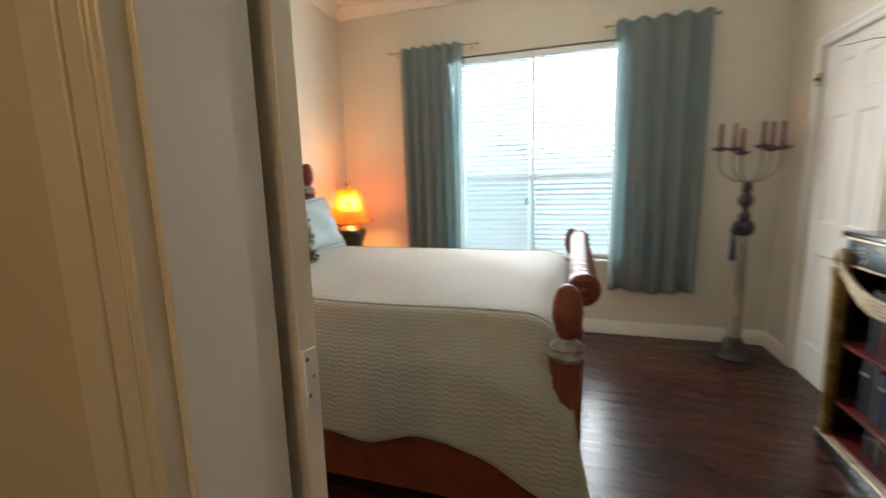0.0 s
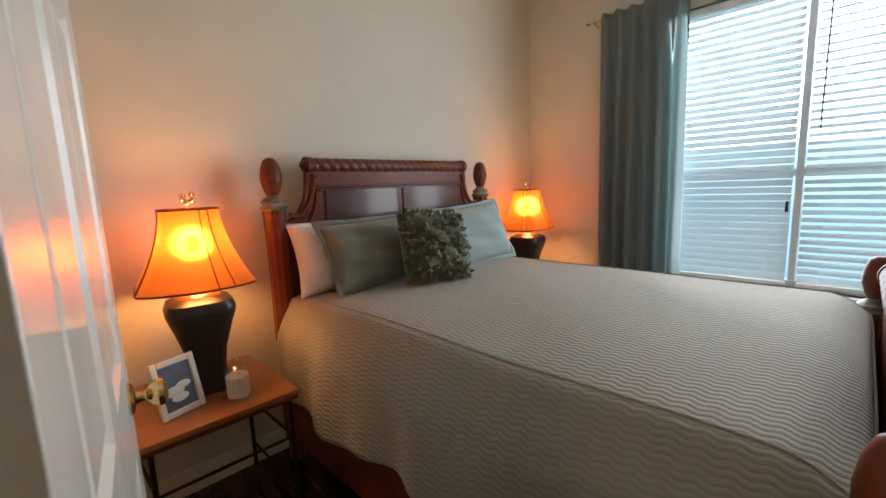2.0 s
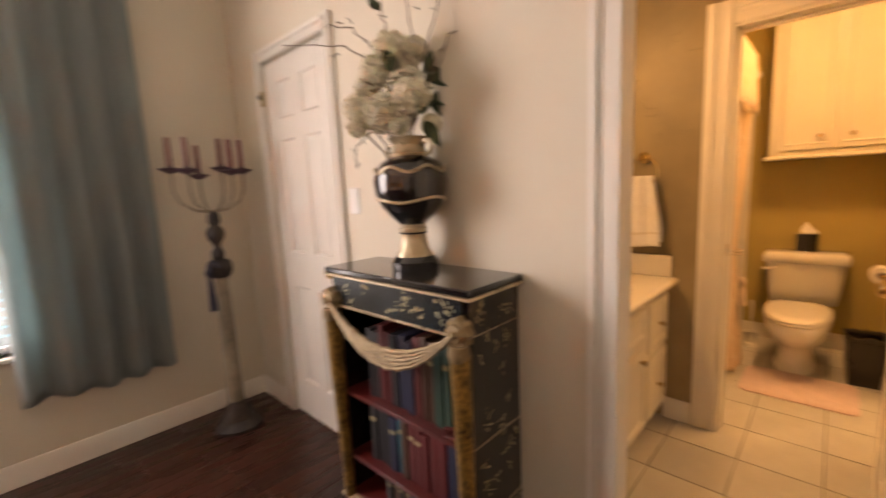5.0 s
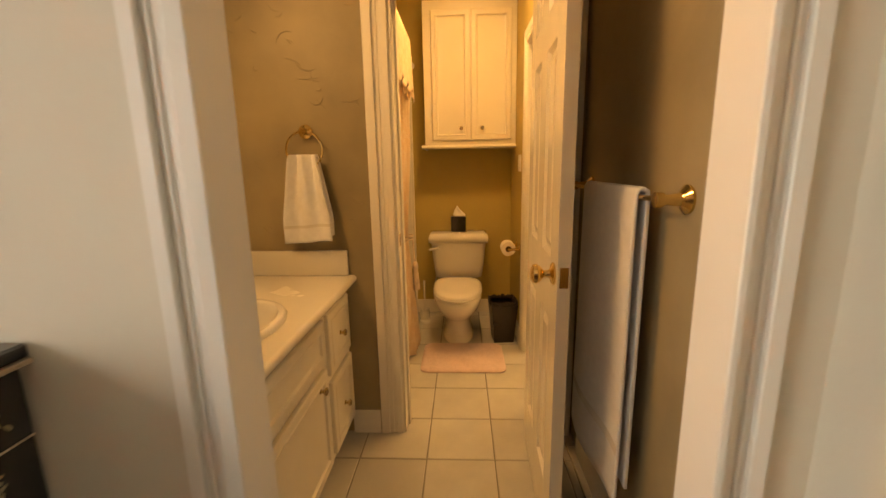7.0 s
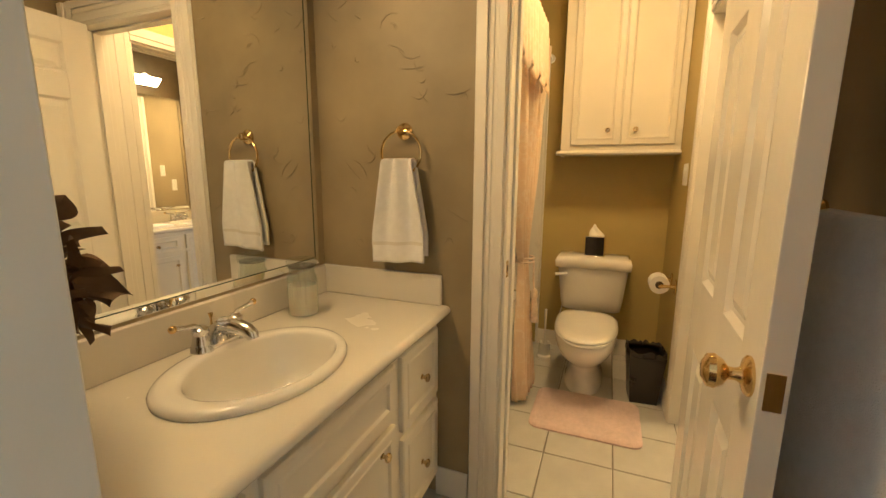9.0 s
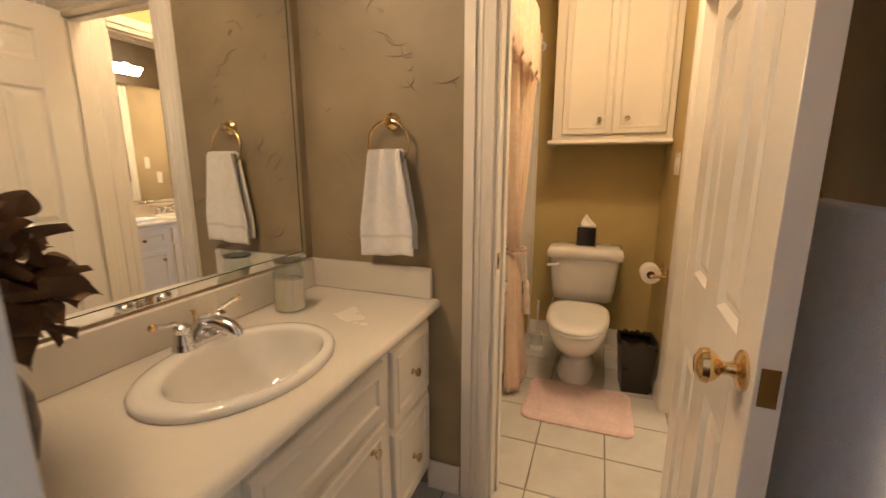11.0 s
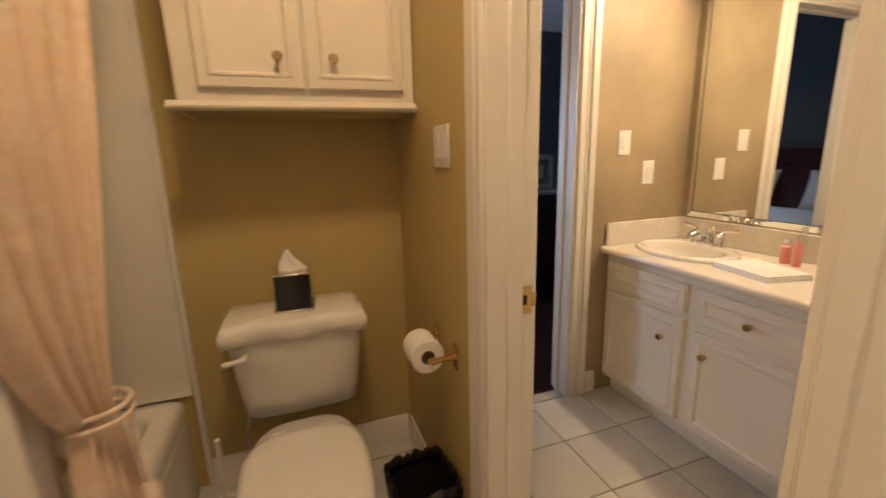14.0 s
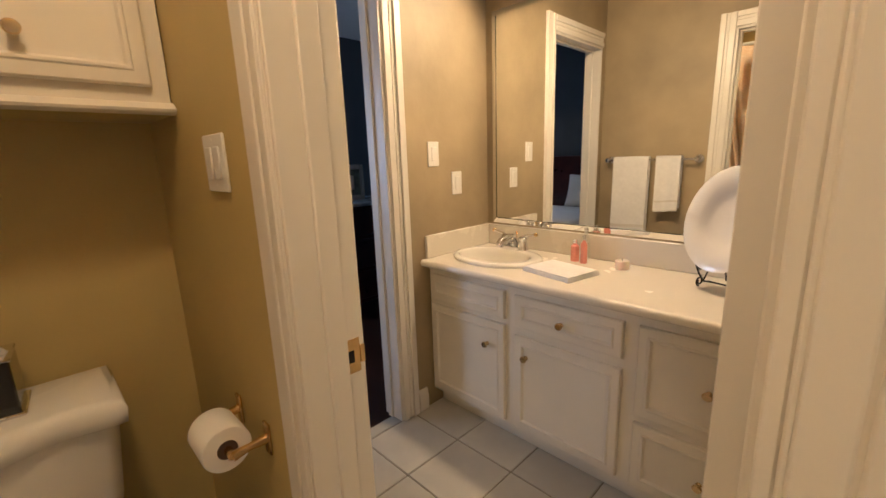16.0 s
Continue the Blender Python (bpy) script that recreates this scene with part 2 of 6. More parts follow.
for k in list(MIRROR.node_tree.links):
    if k.to_socket.name == "Roughness":
        MIRROR.node_tree.links.remove(k)
CURTAIN = cloth("teal_curtain_cloth", (0.255, 0.298, 0.293), (0.37, 0.51, 0.52), 0.35, 400, 0.12, (1, 1, 0.2))
BLIND = cloth("white_blind_slat", (0.84, 0.86, 0.86), (0.84, 0.93, 0.96), 0.5, 60, 0.02)
VINYL = mat("white_vinyl", (0.80, 0.82, 0.82), 0.4, var=0.02)
SPREAD = mat("grey_green_quilt", (0.245, 0.235, 0.188), 0.8, var=0.05, scale=30, bump=0.3, bscale=400, sheen=0.25)
PILLOW_W = mat("white_pillowcase", (0.75, 0.72, 0.66), 0.9, var=0.03, bump=0.2, bscale=300)
PILLOW_G = mat("sage_sham", (0.17, 0.165, 0.125), 0.75, var=0.06, bump=0.3, bscale=350, sheen=0.3)
PILLOW_B = mat("pale_blue_sham", (0.27, 0.34, 0.33), 0.75, var=0.06, bump=0.3, bscale=350, sheen=0.3)
MOSS = mat("moss_green_leaf_cloth", (0.11, 0.105, 0.03), 0.7, var=0.4, scale=25, second=(0.03, 0.032, 0.012), sheen=0.3)
CERAMIC_BLACK = mat("matt_black_ceramic", (0.018, 0.014, 0.012), 0.4, var=0.3, scale=40, bump=0.15, bscale=150)
LACQUER = mat("black_lacquer", (0.012, 0.011, 0.012), 0.14, var=0.2, coat=0.6)
RED_IN = mat("red_shelf_paint", (0.10, 0.011, 0.009), 0.4, var=0.15)
GOLD = mat("gilded_carving", (0.42, 0.27, 0.08), 0.42, 0.75, var=0.35, scale=60, bump=0.6, bscale=160, second=(0.10, 0.055, 0.02))
CREAM_GOLD = mat("cream_gilt", (0.62, 0.50, 0.33), 0.3, 0.35, var=0.25, scale=18)
PATTERN = mat("painted_leaf_motif", (0.36, 0.31, 0.17), 0.5, 0.2, var=0.3, scale=60)
BEIGE_ROPE = mat("gilded_rope", (0.36, 0.265, 0.145), 0.5, 0.35, var=0.3, scale=40, bump=0.3, bscale=120, second=(0.15, 0.10, 0.05))
PETAL = mat("ivory_petal", (0.80, 0.75, 0.58), 0.8, var=0.15, scale=30, sub=0.1)
LEAF = mat("dark_leaf", (0.05, 0.075, 0.03), 0.6, var=0.3, scale=20)
TWIG = mat("brown_twig", (0.10, 0.06, 0.035), 0.8, var=0.3)
WAX_RED = mat("burgundy_wax", (0.16, 0.045, 0.05), 0.5, var=0.15, sub=0.1)
WAX = mat("ivory_wax", (0.85, 0.74, 0.62), 0.5, var=0.05, sub=0.2)
GLASS = glass("clear_glass")
CLEAR = bpy.data.materials.new("thin_clear_glass")
CLEAR.use_nodes = True
_nt = CLEAR.node_tree
_t, _g, _m = (_nt.nodes.new("ShaderNode" + k) for k in ("BsdfTransparent", "BsdfGlossy", "MixShader"))
_t.inputs["Color"].default_value, _g.inputs["Roughness"].default_value, _m.inputs[0].default_value = (0.95, 0.975, 0.96, 1), 0.03, 0.10
_nt.links.new(_t.outputs[0], _m.inputs[1]), _nt.links.new(_g.outputs[0], _m.inputs[2])
_nt.links.new(_m.outputs[0], _nt.nodes["Material Output"].inputs["Surface"])
PEWTER = mat("antiqued_pewter", (0.24, 0.22, 0.19), 0.45, 0.4, var=0.4, scale=30, bump=0.15, bscale=80)
PINK_MAT = mat("pink_bath_mat", (0.70, 0.53, 0.49), 0.95, var=0.08, scale=50, bump=0.9, bscale=260, sheen=0.4)
SHOWER = cloth("peach_damask_curtain", (0.92, 0.76, 0.57), (0.95, 0.80, 0.62), 0.4, 180, 0.05)
_nt = SHOWER.node_tree
_p, _tc = _nt.nodes["Principled BSDF"], _nt.nodes.new("ShaderNodeTexCoord")
_no, _cr, _mx = _nt.nodes.new("ShaderNodeTexNoise"), _nt.nodes.new("ShaderNodeValToRGB"), _nt.nodes.new("ShaderNodeMixRGB")
_no.inputs["Scale"].default_value, _no.inputs["Detail"].default_value, _no.inputs["Distortion"].default_value = 11, 1.0, 2.6
_cr.color_ramp.elements[0].position, _cr.color_ramp.elements[1].position = 0.54, 0.57
_mx.inputs[2].default_value = (0.95, 0.84, 0.69, 1)
_nt.links.new(_tc.outputs["Object"], _no.inputs["Vector"]), _nt.links.new(_no.outputs[0], _cr.inputs[0]), _nt.links.new(_cr.outputs[0], _mx.inputs[0])
_nt.links.new(_p.inputs["Base Color"].links[0].from_socket, _mx.inputs[1]), _nt.links.new(_mx.outputs[0], _p.inputs["Base Color"])
SURROUND = mat("white_tub_surround", (0.76, 0.74, 0.68), 0.3, var=0.02)
PLASTIC = mat("black_plastic", (0.025, 0.02, 0.016), 0.3, var=0.2)
PAPER = mat("white_tissue", (0.82, 0.80, 0.74), 0.95, var=0.03, bump=0.3, bscale=200)
PLATE = mat("white_switch_plate", (0.80, 0.79, 0.75), 0.4, var=0.01)
PINK_SOAP = mat("coral_glass_bottle", (0.78, 0.30, 0.22), 0.15, var=0.1)

# ---- structure ----
CEIL, BCEIL = 2.88, 2.70


def wall(name, axis, p0, p1, a0, a1, z1, material, holes=(), z0=0.0, label="painted plaster wall"):
    """A wall p0..p1 thick across axis, from a0 to a1 along, with openings (a0, a1, z0, z1)."""
    bm = bmesh.new()

    def blk(s0, s1, za, zb):
        if s1 - s0 > 1e-4 and zb - za > 1e-4:
            box(bm, *((p0, p1, s0, s1) if axis == "x" else (s0, s1, p0, p1)), za, zb)
    at = a0
    for h0, h1, hz0, hz1 in sorted(holes):
        blk(at, h0, z0, z1)
        blk(h0, h1, z0, hz0), blk(h0, h1, hz1, z1)
        at = h1
    blk(at, a1, z0, z1)
    return solo(name, bm, material, label, "wall", "structure", smooth=0)


# each wall is a pair of skins, so that every room keeps its own paint
wall("wall_bedroom_west", "x", -2.02, -1.90, 0.64, 4.14, CEIL, PAINT_BED, label="cream painted bedroom wall behind the headboard")
wall("wall_bedroom_north", "y", 4.0, 4.14, -1.90, 1.76, CEIL, PAINT_BED, [(-0.86, 0.60, 0.64, 2.36)], label="cream painted wall with a wide window")
wall("wall_bedroom_south", "y", 0.725, 0.81, -1.90, 1.64, CEIL, PAINT_BED, [(-0.20, 0.62, 0, 2.04)], label="cream painted wall with the entry door")
wall("wall_bedroom_east", "x", 1.64, 1.66, 0.81, 4.0, CEIL, PAINT_BED, [(0.948, 1.635, 0, 2.03), (2.93, 3.58, 0, 2.05)], label="cream painted wall with a closet door")
wall("wall_hall_north", "y", 0.64, 0.725, -1.90, 1.64, CEIL, PAINT_BED, [(-0.20, 0.62, 0, 2.04)], label="cream painted hall wall")
wall("wall_hall_south", "y", -1.4, -1.28, -1.90, 3.0, CEIL, PAINT_BED, label="cream painted hall wall")
wall("wall_hall_west", "x", -2.02, -1.90, -1.4, 0.64, CEIL, PAINT_BED, label="cream painted hall wall")
wall("wall_hall_east", "x", 2.94, 2.995, -1.28, 0.72, CEIL, PAINT_BED, label="cream painted hall wall")
wall("wall_bath_west", "x", 1.66, 1.694, 0.72, 2.345, BCEIL, PAINT_BROWN, [(0.948, 1.635, 0, 2.03)], label="brown trowelled bathroom wall")
wall("wall_bath_north", "y", 2.345, 2.46, 1.66, 2.995, BCEIL, PAINT_BROWN, label="brown trowelled wall behind the mirror")
wall("wall_bath_south", "y", 0.72, 0.78, 1.694, 2.935, BCEIL, PAINT_BROWN, label="brown trowelled wall with a towel bar")
wall("wall_bath_east", "x", 2.935, 2.995, 0.72, 2.345, BCEIL, PAINT_BROWN, [(0.90, 1.59, 0, 2.0)], label="brown trowelled wall with a towel ring")
wall("wall_hall_bath", "y", 0.66, 0.72, 1.64, 2.94, BCEIL, PAINT_BED, label="cream painted hall wall")
wall("wall_toilet_west", "x", 2.995, 3.055, 0.765, 2.56, BCEIL, PAINT_GOLD, [(0.90, 1.59, 0, 2.0)], label="gold painted toilet room wall")
wall("wall_toilet_east", "x", 4.66, 4.72, 0.825, 2.56, BCEIL, PAINT_GOLD, label="gold painted wall behind the toilet")
wall("wall_toilet_north", "y", 2.50, 2.56, 3.055, 4.66, BCEIL, PAINT_GOLD, label="gold painted wall over the tub")
wall("wall_toilet_south", "y", 0.825, 0.885, 3.055, 4.66, BCEIL, PAINT_GOLD, [(3.186, 3.84, 0, 2.0)], label="gold painted wall with a doorway")
wall("wall_vanity_north", "y", 0.765, 0.825, 3.055, 4.72, BCEIL, PAINT_BROWN, [(3.186, 3.84, 0, 2.0)], label="brown painted wall with a towel bar")
wall("wall_vanity_east", "x", 4.66, 4.72, -0.78, 0.765, BCEIL, PAINT_BROWN, [(0.03, 0.70, 0, 2.03)], label="brown painted wall with switches")
wall("wall_vanity_south", "y", -0.78, -0.66, 2.995, 4.66, BCEIL, PAINT_BROWN, label="brown painted wall behind the mirror")
wall("wall_vanity_west", "x", 2.995, 3.055, -0.66, 0.765, BCEIL, PAINT_BROWN, label="brown painted wall")
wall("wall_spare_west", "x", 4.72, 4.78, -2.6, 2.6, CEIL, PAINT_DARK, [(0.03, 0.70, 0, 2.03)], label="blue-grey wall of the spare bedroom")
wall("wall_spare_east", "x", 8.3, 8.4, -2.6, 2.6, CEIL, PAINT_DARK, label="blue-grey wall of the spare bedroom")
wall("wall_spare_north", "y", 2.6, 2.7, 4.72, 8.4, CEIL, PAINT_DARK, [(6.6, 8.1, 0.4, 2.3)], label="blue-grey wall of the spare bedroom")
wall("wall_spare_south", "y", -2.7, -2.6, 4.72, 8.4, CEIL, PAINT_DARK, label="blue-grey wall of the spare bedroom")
wall("wall_closet", "x", 2.3, 2.36, 2.46, 4.14, CEIL, PAINT_BED, label="plain closet wall")
wall("wall_closet_north", "y", 4.0, 4.06, 1.76, 2.3, CEIL, PAINT_BED, label="plain closet wall")

for nm, x0, x1, y0, y1, z in (("ceiling_bedroom", -2.02, 2.36, 0.725, 4.14, CEIL), ("ceiling_hall", -2.02, 2.995, -1.4, 0.725, CEIL), ("ceiling_bath", 1.67, 2.995, 0.72, 2.46, BCEIL),
                              ("ceiling_toilet_room", 2.995, 4.72, 0.825, 2.56, BCEIL), ("ceiling_vanity_room", 2.995, 4.72, -0.78, 0.825, BCEIL), ("ceiling_spare_room", 4.72, 8.4, -2.7, 2.7, CEIL)):
    solo(nm, bx(x0, x1, y0, y1, z, z + 0.08), PAINT_CEIL, "white painted ceiling", "ceiling", "structure", smooth=0)

# cove moulding at the bedroom ceiling
for nm, a in (("north", 0), ("west", 1), ("east", 2)):
    prof = [(0, -0.09), (0.015, -0.09), (0.03, -0.05), (0.06, -0.02), (0.085, -0.012), (0.085, 0), (0, 0)]
    bm = bmesh.new()
    if a == 0:
        prism(bm, [(4.0 - p, CEIL + z) for p, z in prof], -1.9, 1.64, "x")
    else:
        prism(bm, [((-1.9 + p) if a == 1 else (1.64 - p), CEIL + z) for p, z in prof], 0.81, 3.915, "y")
    solo("trim_cove_" + nm, bm, TRIM, "white painted cove moulding under the ceiling", "moulding", "structure")

floor_wood = solo("floor_bedroom", bx(-2.02, 1.66, -1.4, 4.14, -0.08, -0.006), GROOVE, "dark cherry wood plank floor", "floor", "structure", smooth=0)
floor_tile = solo("floor_bath", bx(1.66, 4.74, -0.78, 2.56, -0.08, -0.005), GROUT, "pale grey ceramic tile floor", "floor", "structure", smooth=0)
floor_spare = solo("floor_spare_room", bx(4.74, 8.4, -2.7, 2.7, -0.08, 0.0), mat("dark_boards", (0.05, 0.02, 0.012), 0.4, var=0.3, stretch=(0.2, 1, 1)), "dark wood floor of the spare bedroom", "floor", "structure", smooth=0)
solo("backdrop", bx(-4, 4, 5.4, 5.45, -0.5, 4.5), glow("bright_day", (0.48, 0.83, 1.0), 0.7), "bright daylight outside the window", "backdrop", "structure", smooth=0)


def casing(name, axis, face, out, a0, a1, top, w=0.09, feet=(True, True), plain=False):
    """Moulded casing round an opening on the wall face; out is +1 or -1."""
    ob = root(name, ((face, (a0 + a1) / 2, 0) if axis == "x" else ((a0 + a1) / 2, face, 0)), "white painted moulded door casing", "trim")
    ob["kind"] = "structure"

    def strip(b0, b1, z0, z1, nm):
        bm = bmesh.new()
        lay = ((0.0, 1.0, 0.010), (0.04, 0.30, 0.017), (0.42, 0.52, 0.014), (0.62, 0.96, 0.021))
        if plain:
            lay = ((0.0, 1.0, 0.010), (0.05, 0.36, 0.013), (0.40, 0.97, 0.015))
        for s0, s1, d in lay:
            if nm == "head_casing":
                p, q = b0, b1
                za, zb = z0 + (z1 - z0) * s0, z0 + (z1 - z0) * s1
            elif nm == "left_casing":
                p, q, za, zb = b1 - (b1 - b0) * s1, b1 - (b1 - b0) * s0, z0, z1
            else:
                p, q, za, zb = b0 + (b1 - b0) * s0, b0 + (b1 - b0) * s1, z0, z1
            f0, f1 = sorted((face, face + out * d))
            box(bm, *((f0, f1, p, q) if axis == "x" else (p, q, f0, f1)), za, zb, 0.002)
        part("casing", bm, TRIM, ob)
    if feet[0]:
        strip(a0 - w, a0, 0, top + w, "left_casing")
    if feet[1]:
        strip(a1, a1 + w, 0, top + w, "right_casing")
    strip(a0, a1, top, top + w, "head_casing")
    return ob


def jamb(name, axis, p0, p1, a0, a1, top, stop=None, t=0.012, north=0.0):
    """Lining boards inside an opening, with a door stop."""
    ob = root(name, (((p0 + p1) / 2, (a0 + a1) / 2, 0) if axis == "x" else ((a0 + a1) / 2, (p0 + p1) / 2, 0)), "white painted door jamb", "door jamb")
    ob["kind"] = "structure"
    for b0, b1, z0, z1 in ((a0, a0 + t, 0, top), (a1 - (north or t), a1, 0, top), (a0 + t, a1 - (north or t), top - t, top)):
        part("lining", bx(*((p0, p1, b0, b1) if axis == "x" else (b0, b1, p0, p1)), z0, z1, 0.002), TRIM, ob)
    if stop:
        s0, s1 = stop
        for b0, b1, z0, z1 in ((a0 + t, a0 + t + 0.011, 0, top - t), (a1 - t - 0.011, a1 - t, 0, top - t), (a0 + t + 0.011, a1 - t - 0.011, top - t - 0.011, top - t)):
            part("stop", bx(*((s0, s1, b0, b1) if axis == "x" else (b0, b1, s0, s1)), z0, z1, 0.002), TRIM, ob)
    return ob


jamb("door_jamb_entry", "y", 0.63, 0.82, -0.20, 0.62, 2.04, (0.655, 0.765))
casing("trim_entry", "y", 0.81, 1, -0.20, 0.62, 2.04)
casing("trim_entry_hall", "y", 0.64, -1, -0.20, 0.62, 2.04, plain=True)
jamb("door_jamb_bath", "x", 1.606, 1.70, 0.948, 1.635, 2.03, t=0.012, north=0.026)
casing("trim_bath_bedroom", "x", 1.64, -1, 0.948, 1.635, 2.03, 0.068, (True, True))
jamb("door_jamb_toilet", "x", 2.93, 3.06, 0.90, 1.59, 2.0, (2.99, 3.03))
casing("trim_toilet_bath", "x", 2.935, -1, 0.90, 1.59, 2.0, 0.11)
casing("trim_toilet_inner", "x", 3.055, 1, 0.90, 1.59, 2.0, 0.08, (False, True))
jamb("door_jamb_vanity", "y", 0.76, 0.89, 3.186, 3.84, 2.0, (0.80, 0.84))
casing("trim_vanity_toilet", "y", 0.885, 1, 3.186, 3.84, 2.0, 0.085, plain=True)
solo("trim_vanity_corner", bx(3.0565, 3.1005, 0.886, 0.899, 0, 2.085, 0.002), TRIM, "plain white board beside the door casing", "trim", "structure")
casing("trim_vanity_room", "y", 0.765, -1, 3.186, 3.84, 2.0, 0.09)
jamb("door_jamb_spare", "x", 4.655, 4.785, 0.03, 0.70, 2.03, (4.72, 4.75))
casing("trim_spare", "x", 4.66, -1, 0.03, 0.70, 2.03, 0.10, (True, False))
casing("trim_closet", "x", 1.64, -1, 2.93, 3.58, 2.05, 0.065)


def baseboard(name, axis, face, out, a0, a1, h=0.115):
    prof = [(0, 0), (0.015, 0), (0.015, h * 0.7), (0.011, h * 0.78), (0.011, h * 0.9), (0.005, h), (0, h)]
    bm = prism(bmesh.new(), [(face + out * d, z) for d, z in prof], a0, a1, "y" if axis == "x" else "x")
    return solo("baseboard_" + name, bm, TRIM, "white painted moulded baseboard", "baseboard", "structure")


baseboard("north", "y", 4.0, -1, -1.9, 1.625)
baseboard("west", "x", -1.9, 1, 0.825, 3.985)
baseboard("south_west", "y", 0.81, 1, -1.885, -0.29)
baseboard("east_a", "x", 1.64, -1, 1.705, 2.86)
baseboard("east_b", "x", 1.64, -1, 3.648, 3.985)
baseboard("bath_south", "y", 0.78, 1, 1.70, 2.80)
baseboard("bath_east", "x", 2.935, -1, 1.705, 1.835)
baseboard("toilet_east", "x", 4.66, -1, 0.90, 1.70)
baseboard("toilet_south", "y", 0.885, 1, 3.93, 4.645)
baseboard("vanity_east", "x", 4.66, -1, -0.135, -0.075)


# ---- doors ----
def panel_door(name, w, h, t, label, at, turn, knobs=(1, -1), hinge_z=(0.25, 1.0, 1.78), group="", kz=0.96, barrel=1, inset=0.065, mid=0.09):
    """Six-panel door: local x from the hinge, y through the leaf, z up."""
    ob = root(name, at, label, "door", group, turn)
    ob["kind"] = "structure"
    st = 0.115 if w > 0.62 else 0.1
    rows = [(0.22, 0.80), (0.995, 1.62), (1.73, h - 0.11)]
    cols = [(st, w / 2 - mid / 2), (w / 2 + mid / 2, w - st)]
    bm = bmesh.new()
    for x0, x1 in ((0, st), (w - st, w)):
        box(bm, x0, x1, 0, t, 0, h, 0.0015)
    for z0, z1 in ((0, 0.22), (0.80, 0.995), (1.62, 1.73), (h - 0.11, h)):
        box(bm, st, w - st, 0, t, z0, z1)
    for z0, z1 in rows:
        box(bm, w / 2 - mid / 2, w / 2 + mid / 2, 0, t, z0, z1)
    leaf = part("leaf", bm, DOOR, ob, world=False)
    for z0, z1 in rows:
        for x0, x1 in cols:
            b = bmesh.new()
            box(b, x0, x1, t / 2 - 0.006, t / 2 + 0.006, z0, z1)
            for s in (-1, 1):
                # sloped moulding and raised field
                o, i = 0.0, 0.045
                y_o, y_b, y_f = t / 2 + s * (t / 2), t / 2 + s * 0.007, t / 2 + s * (t / 2 - 0.003)
                loops = [((x0, z0, x1, z1), y_o), ((x0 + 0.012, z0 + 0.012, x1 - 0.012, z1 - 0.012), y_b), ((x0 + 0.022, z0 + 0.022, x1 - 0.022, z1 - 0.022), y_b),
                         ((x0 + i, z0 + i, x1 - i, z1 - i), y_f)]
                vs = [[b.verts.new((x, y, z)) for x, z in ((q[0], q[1]), (q[2], q[1]), (q[2], q[3]), (q[0], q[3]))] for q, y in loops]
                for a, c in zip(vs, vs[1:]):
                    for k in range(4):
                        b.faces.new((a[k], a[(k + 1) % 4], c[(k + 1) % 4], c[k]))
                b.faces.new(vs[-1])
            part("panel", b, DOOR, ob, world=False, smooth=20)
    kx = w - inset
    for s in knobs:
        y0 = t if s > 0 else 0
        m = Matrix.Translation((kx, y0, kz)) @ Matrix.Rotation(radians(-90 * s), 4, "X")
        part("knob", lt([(0.033, 0), (0.033, 0.004), (0.028, 0.008), (0.014, 0.012), (0.010, 0.02), (0.011, 0.03), (0.022, 0.038), (0.029, 0.05), (0.027, 0.06), (0.015, 0.067), (0, 0.068)], m=m), BRASS, ob, "polished brass knob", world=False)
    part("latch", bx(w, w + 0.0015, t / 2 - 0.012, t / 2 + 0.012, kz - 0.03, kz + 0.03), BRASS, ob, "brass latch plate", world=False)
    for z in hinge_z:
        part("hinge", lt([(0.006, -0.045), (0.006, 0.045), (0.004, 0.05)], (-0.005, t + 0.004 if barrel > 0 else -0.004, z), 10), TRIM if group == "painted" else BRASS, ob, world=False)
        leaf_h = part("hinge_leaf", bx(-0.0022, 0.0004, 0.005, t - 0.001, z - 0.045, z + 0.045, 0.0006), TRIM if group == "painted" else BRASS, ob, world=False)
        for k in (-0.03, 0.0, 0.03):
            part("screw", lt([(0.004, 0), (0.003, 0.0009), (0, 0.0005)], m=Matrix.Translation((-0.0022, t / 2 + (0.006 if k else -0.006), z + k)) @ Matrix.Rotation(radians(-90), 4, "Y"), seg=8), NICKEL, leaf_h, world=False)
    return ob


panel_door("door_1", 0.80, 2.02, 0.038, "white six-panel entry door, standing open", (-0.17, 0.885, 0.008), 171.5, group="painted", kz=0.90)
panel_door("door_2", 0.645, 2.035, 0.035, "white six-panel closet door, closed", (1.652, 3.577, 0.008), -90, knobs=(-1,), kz=0.93)
panel_door("door_3", 0.675, 1.98, 0.038, "white six-panel toilet room door, standing open", (2.920, 1.008, 0.008), 178, knobs=(-1,), inset=0.05, mid=0.12)
panel_door("door_4", 0.61, 1.98, 0.035, "white six-panel vanity room door, standing open", (3.214, 0.738, 0.008), -90, group="painted", barrel=-1, hinge_z=(0.25, 0.62, 1.78))

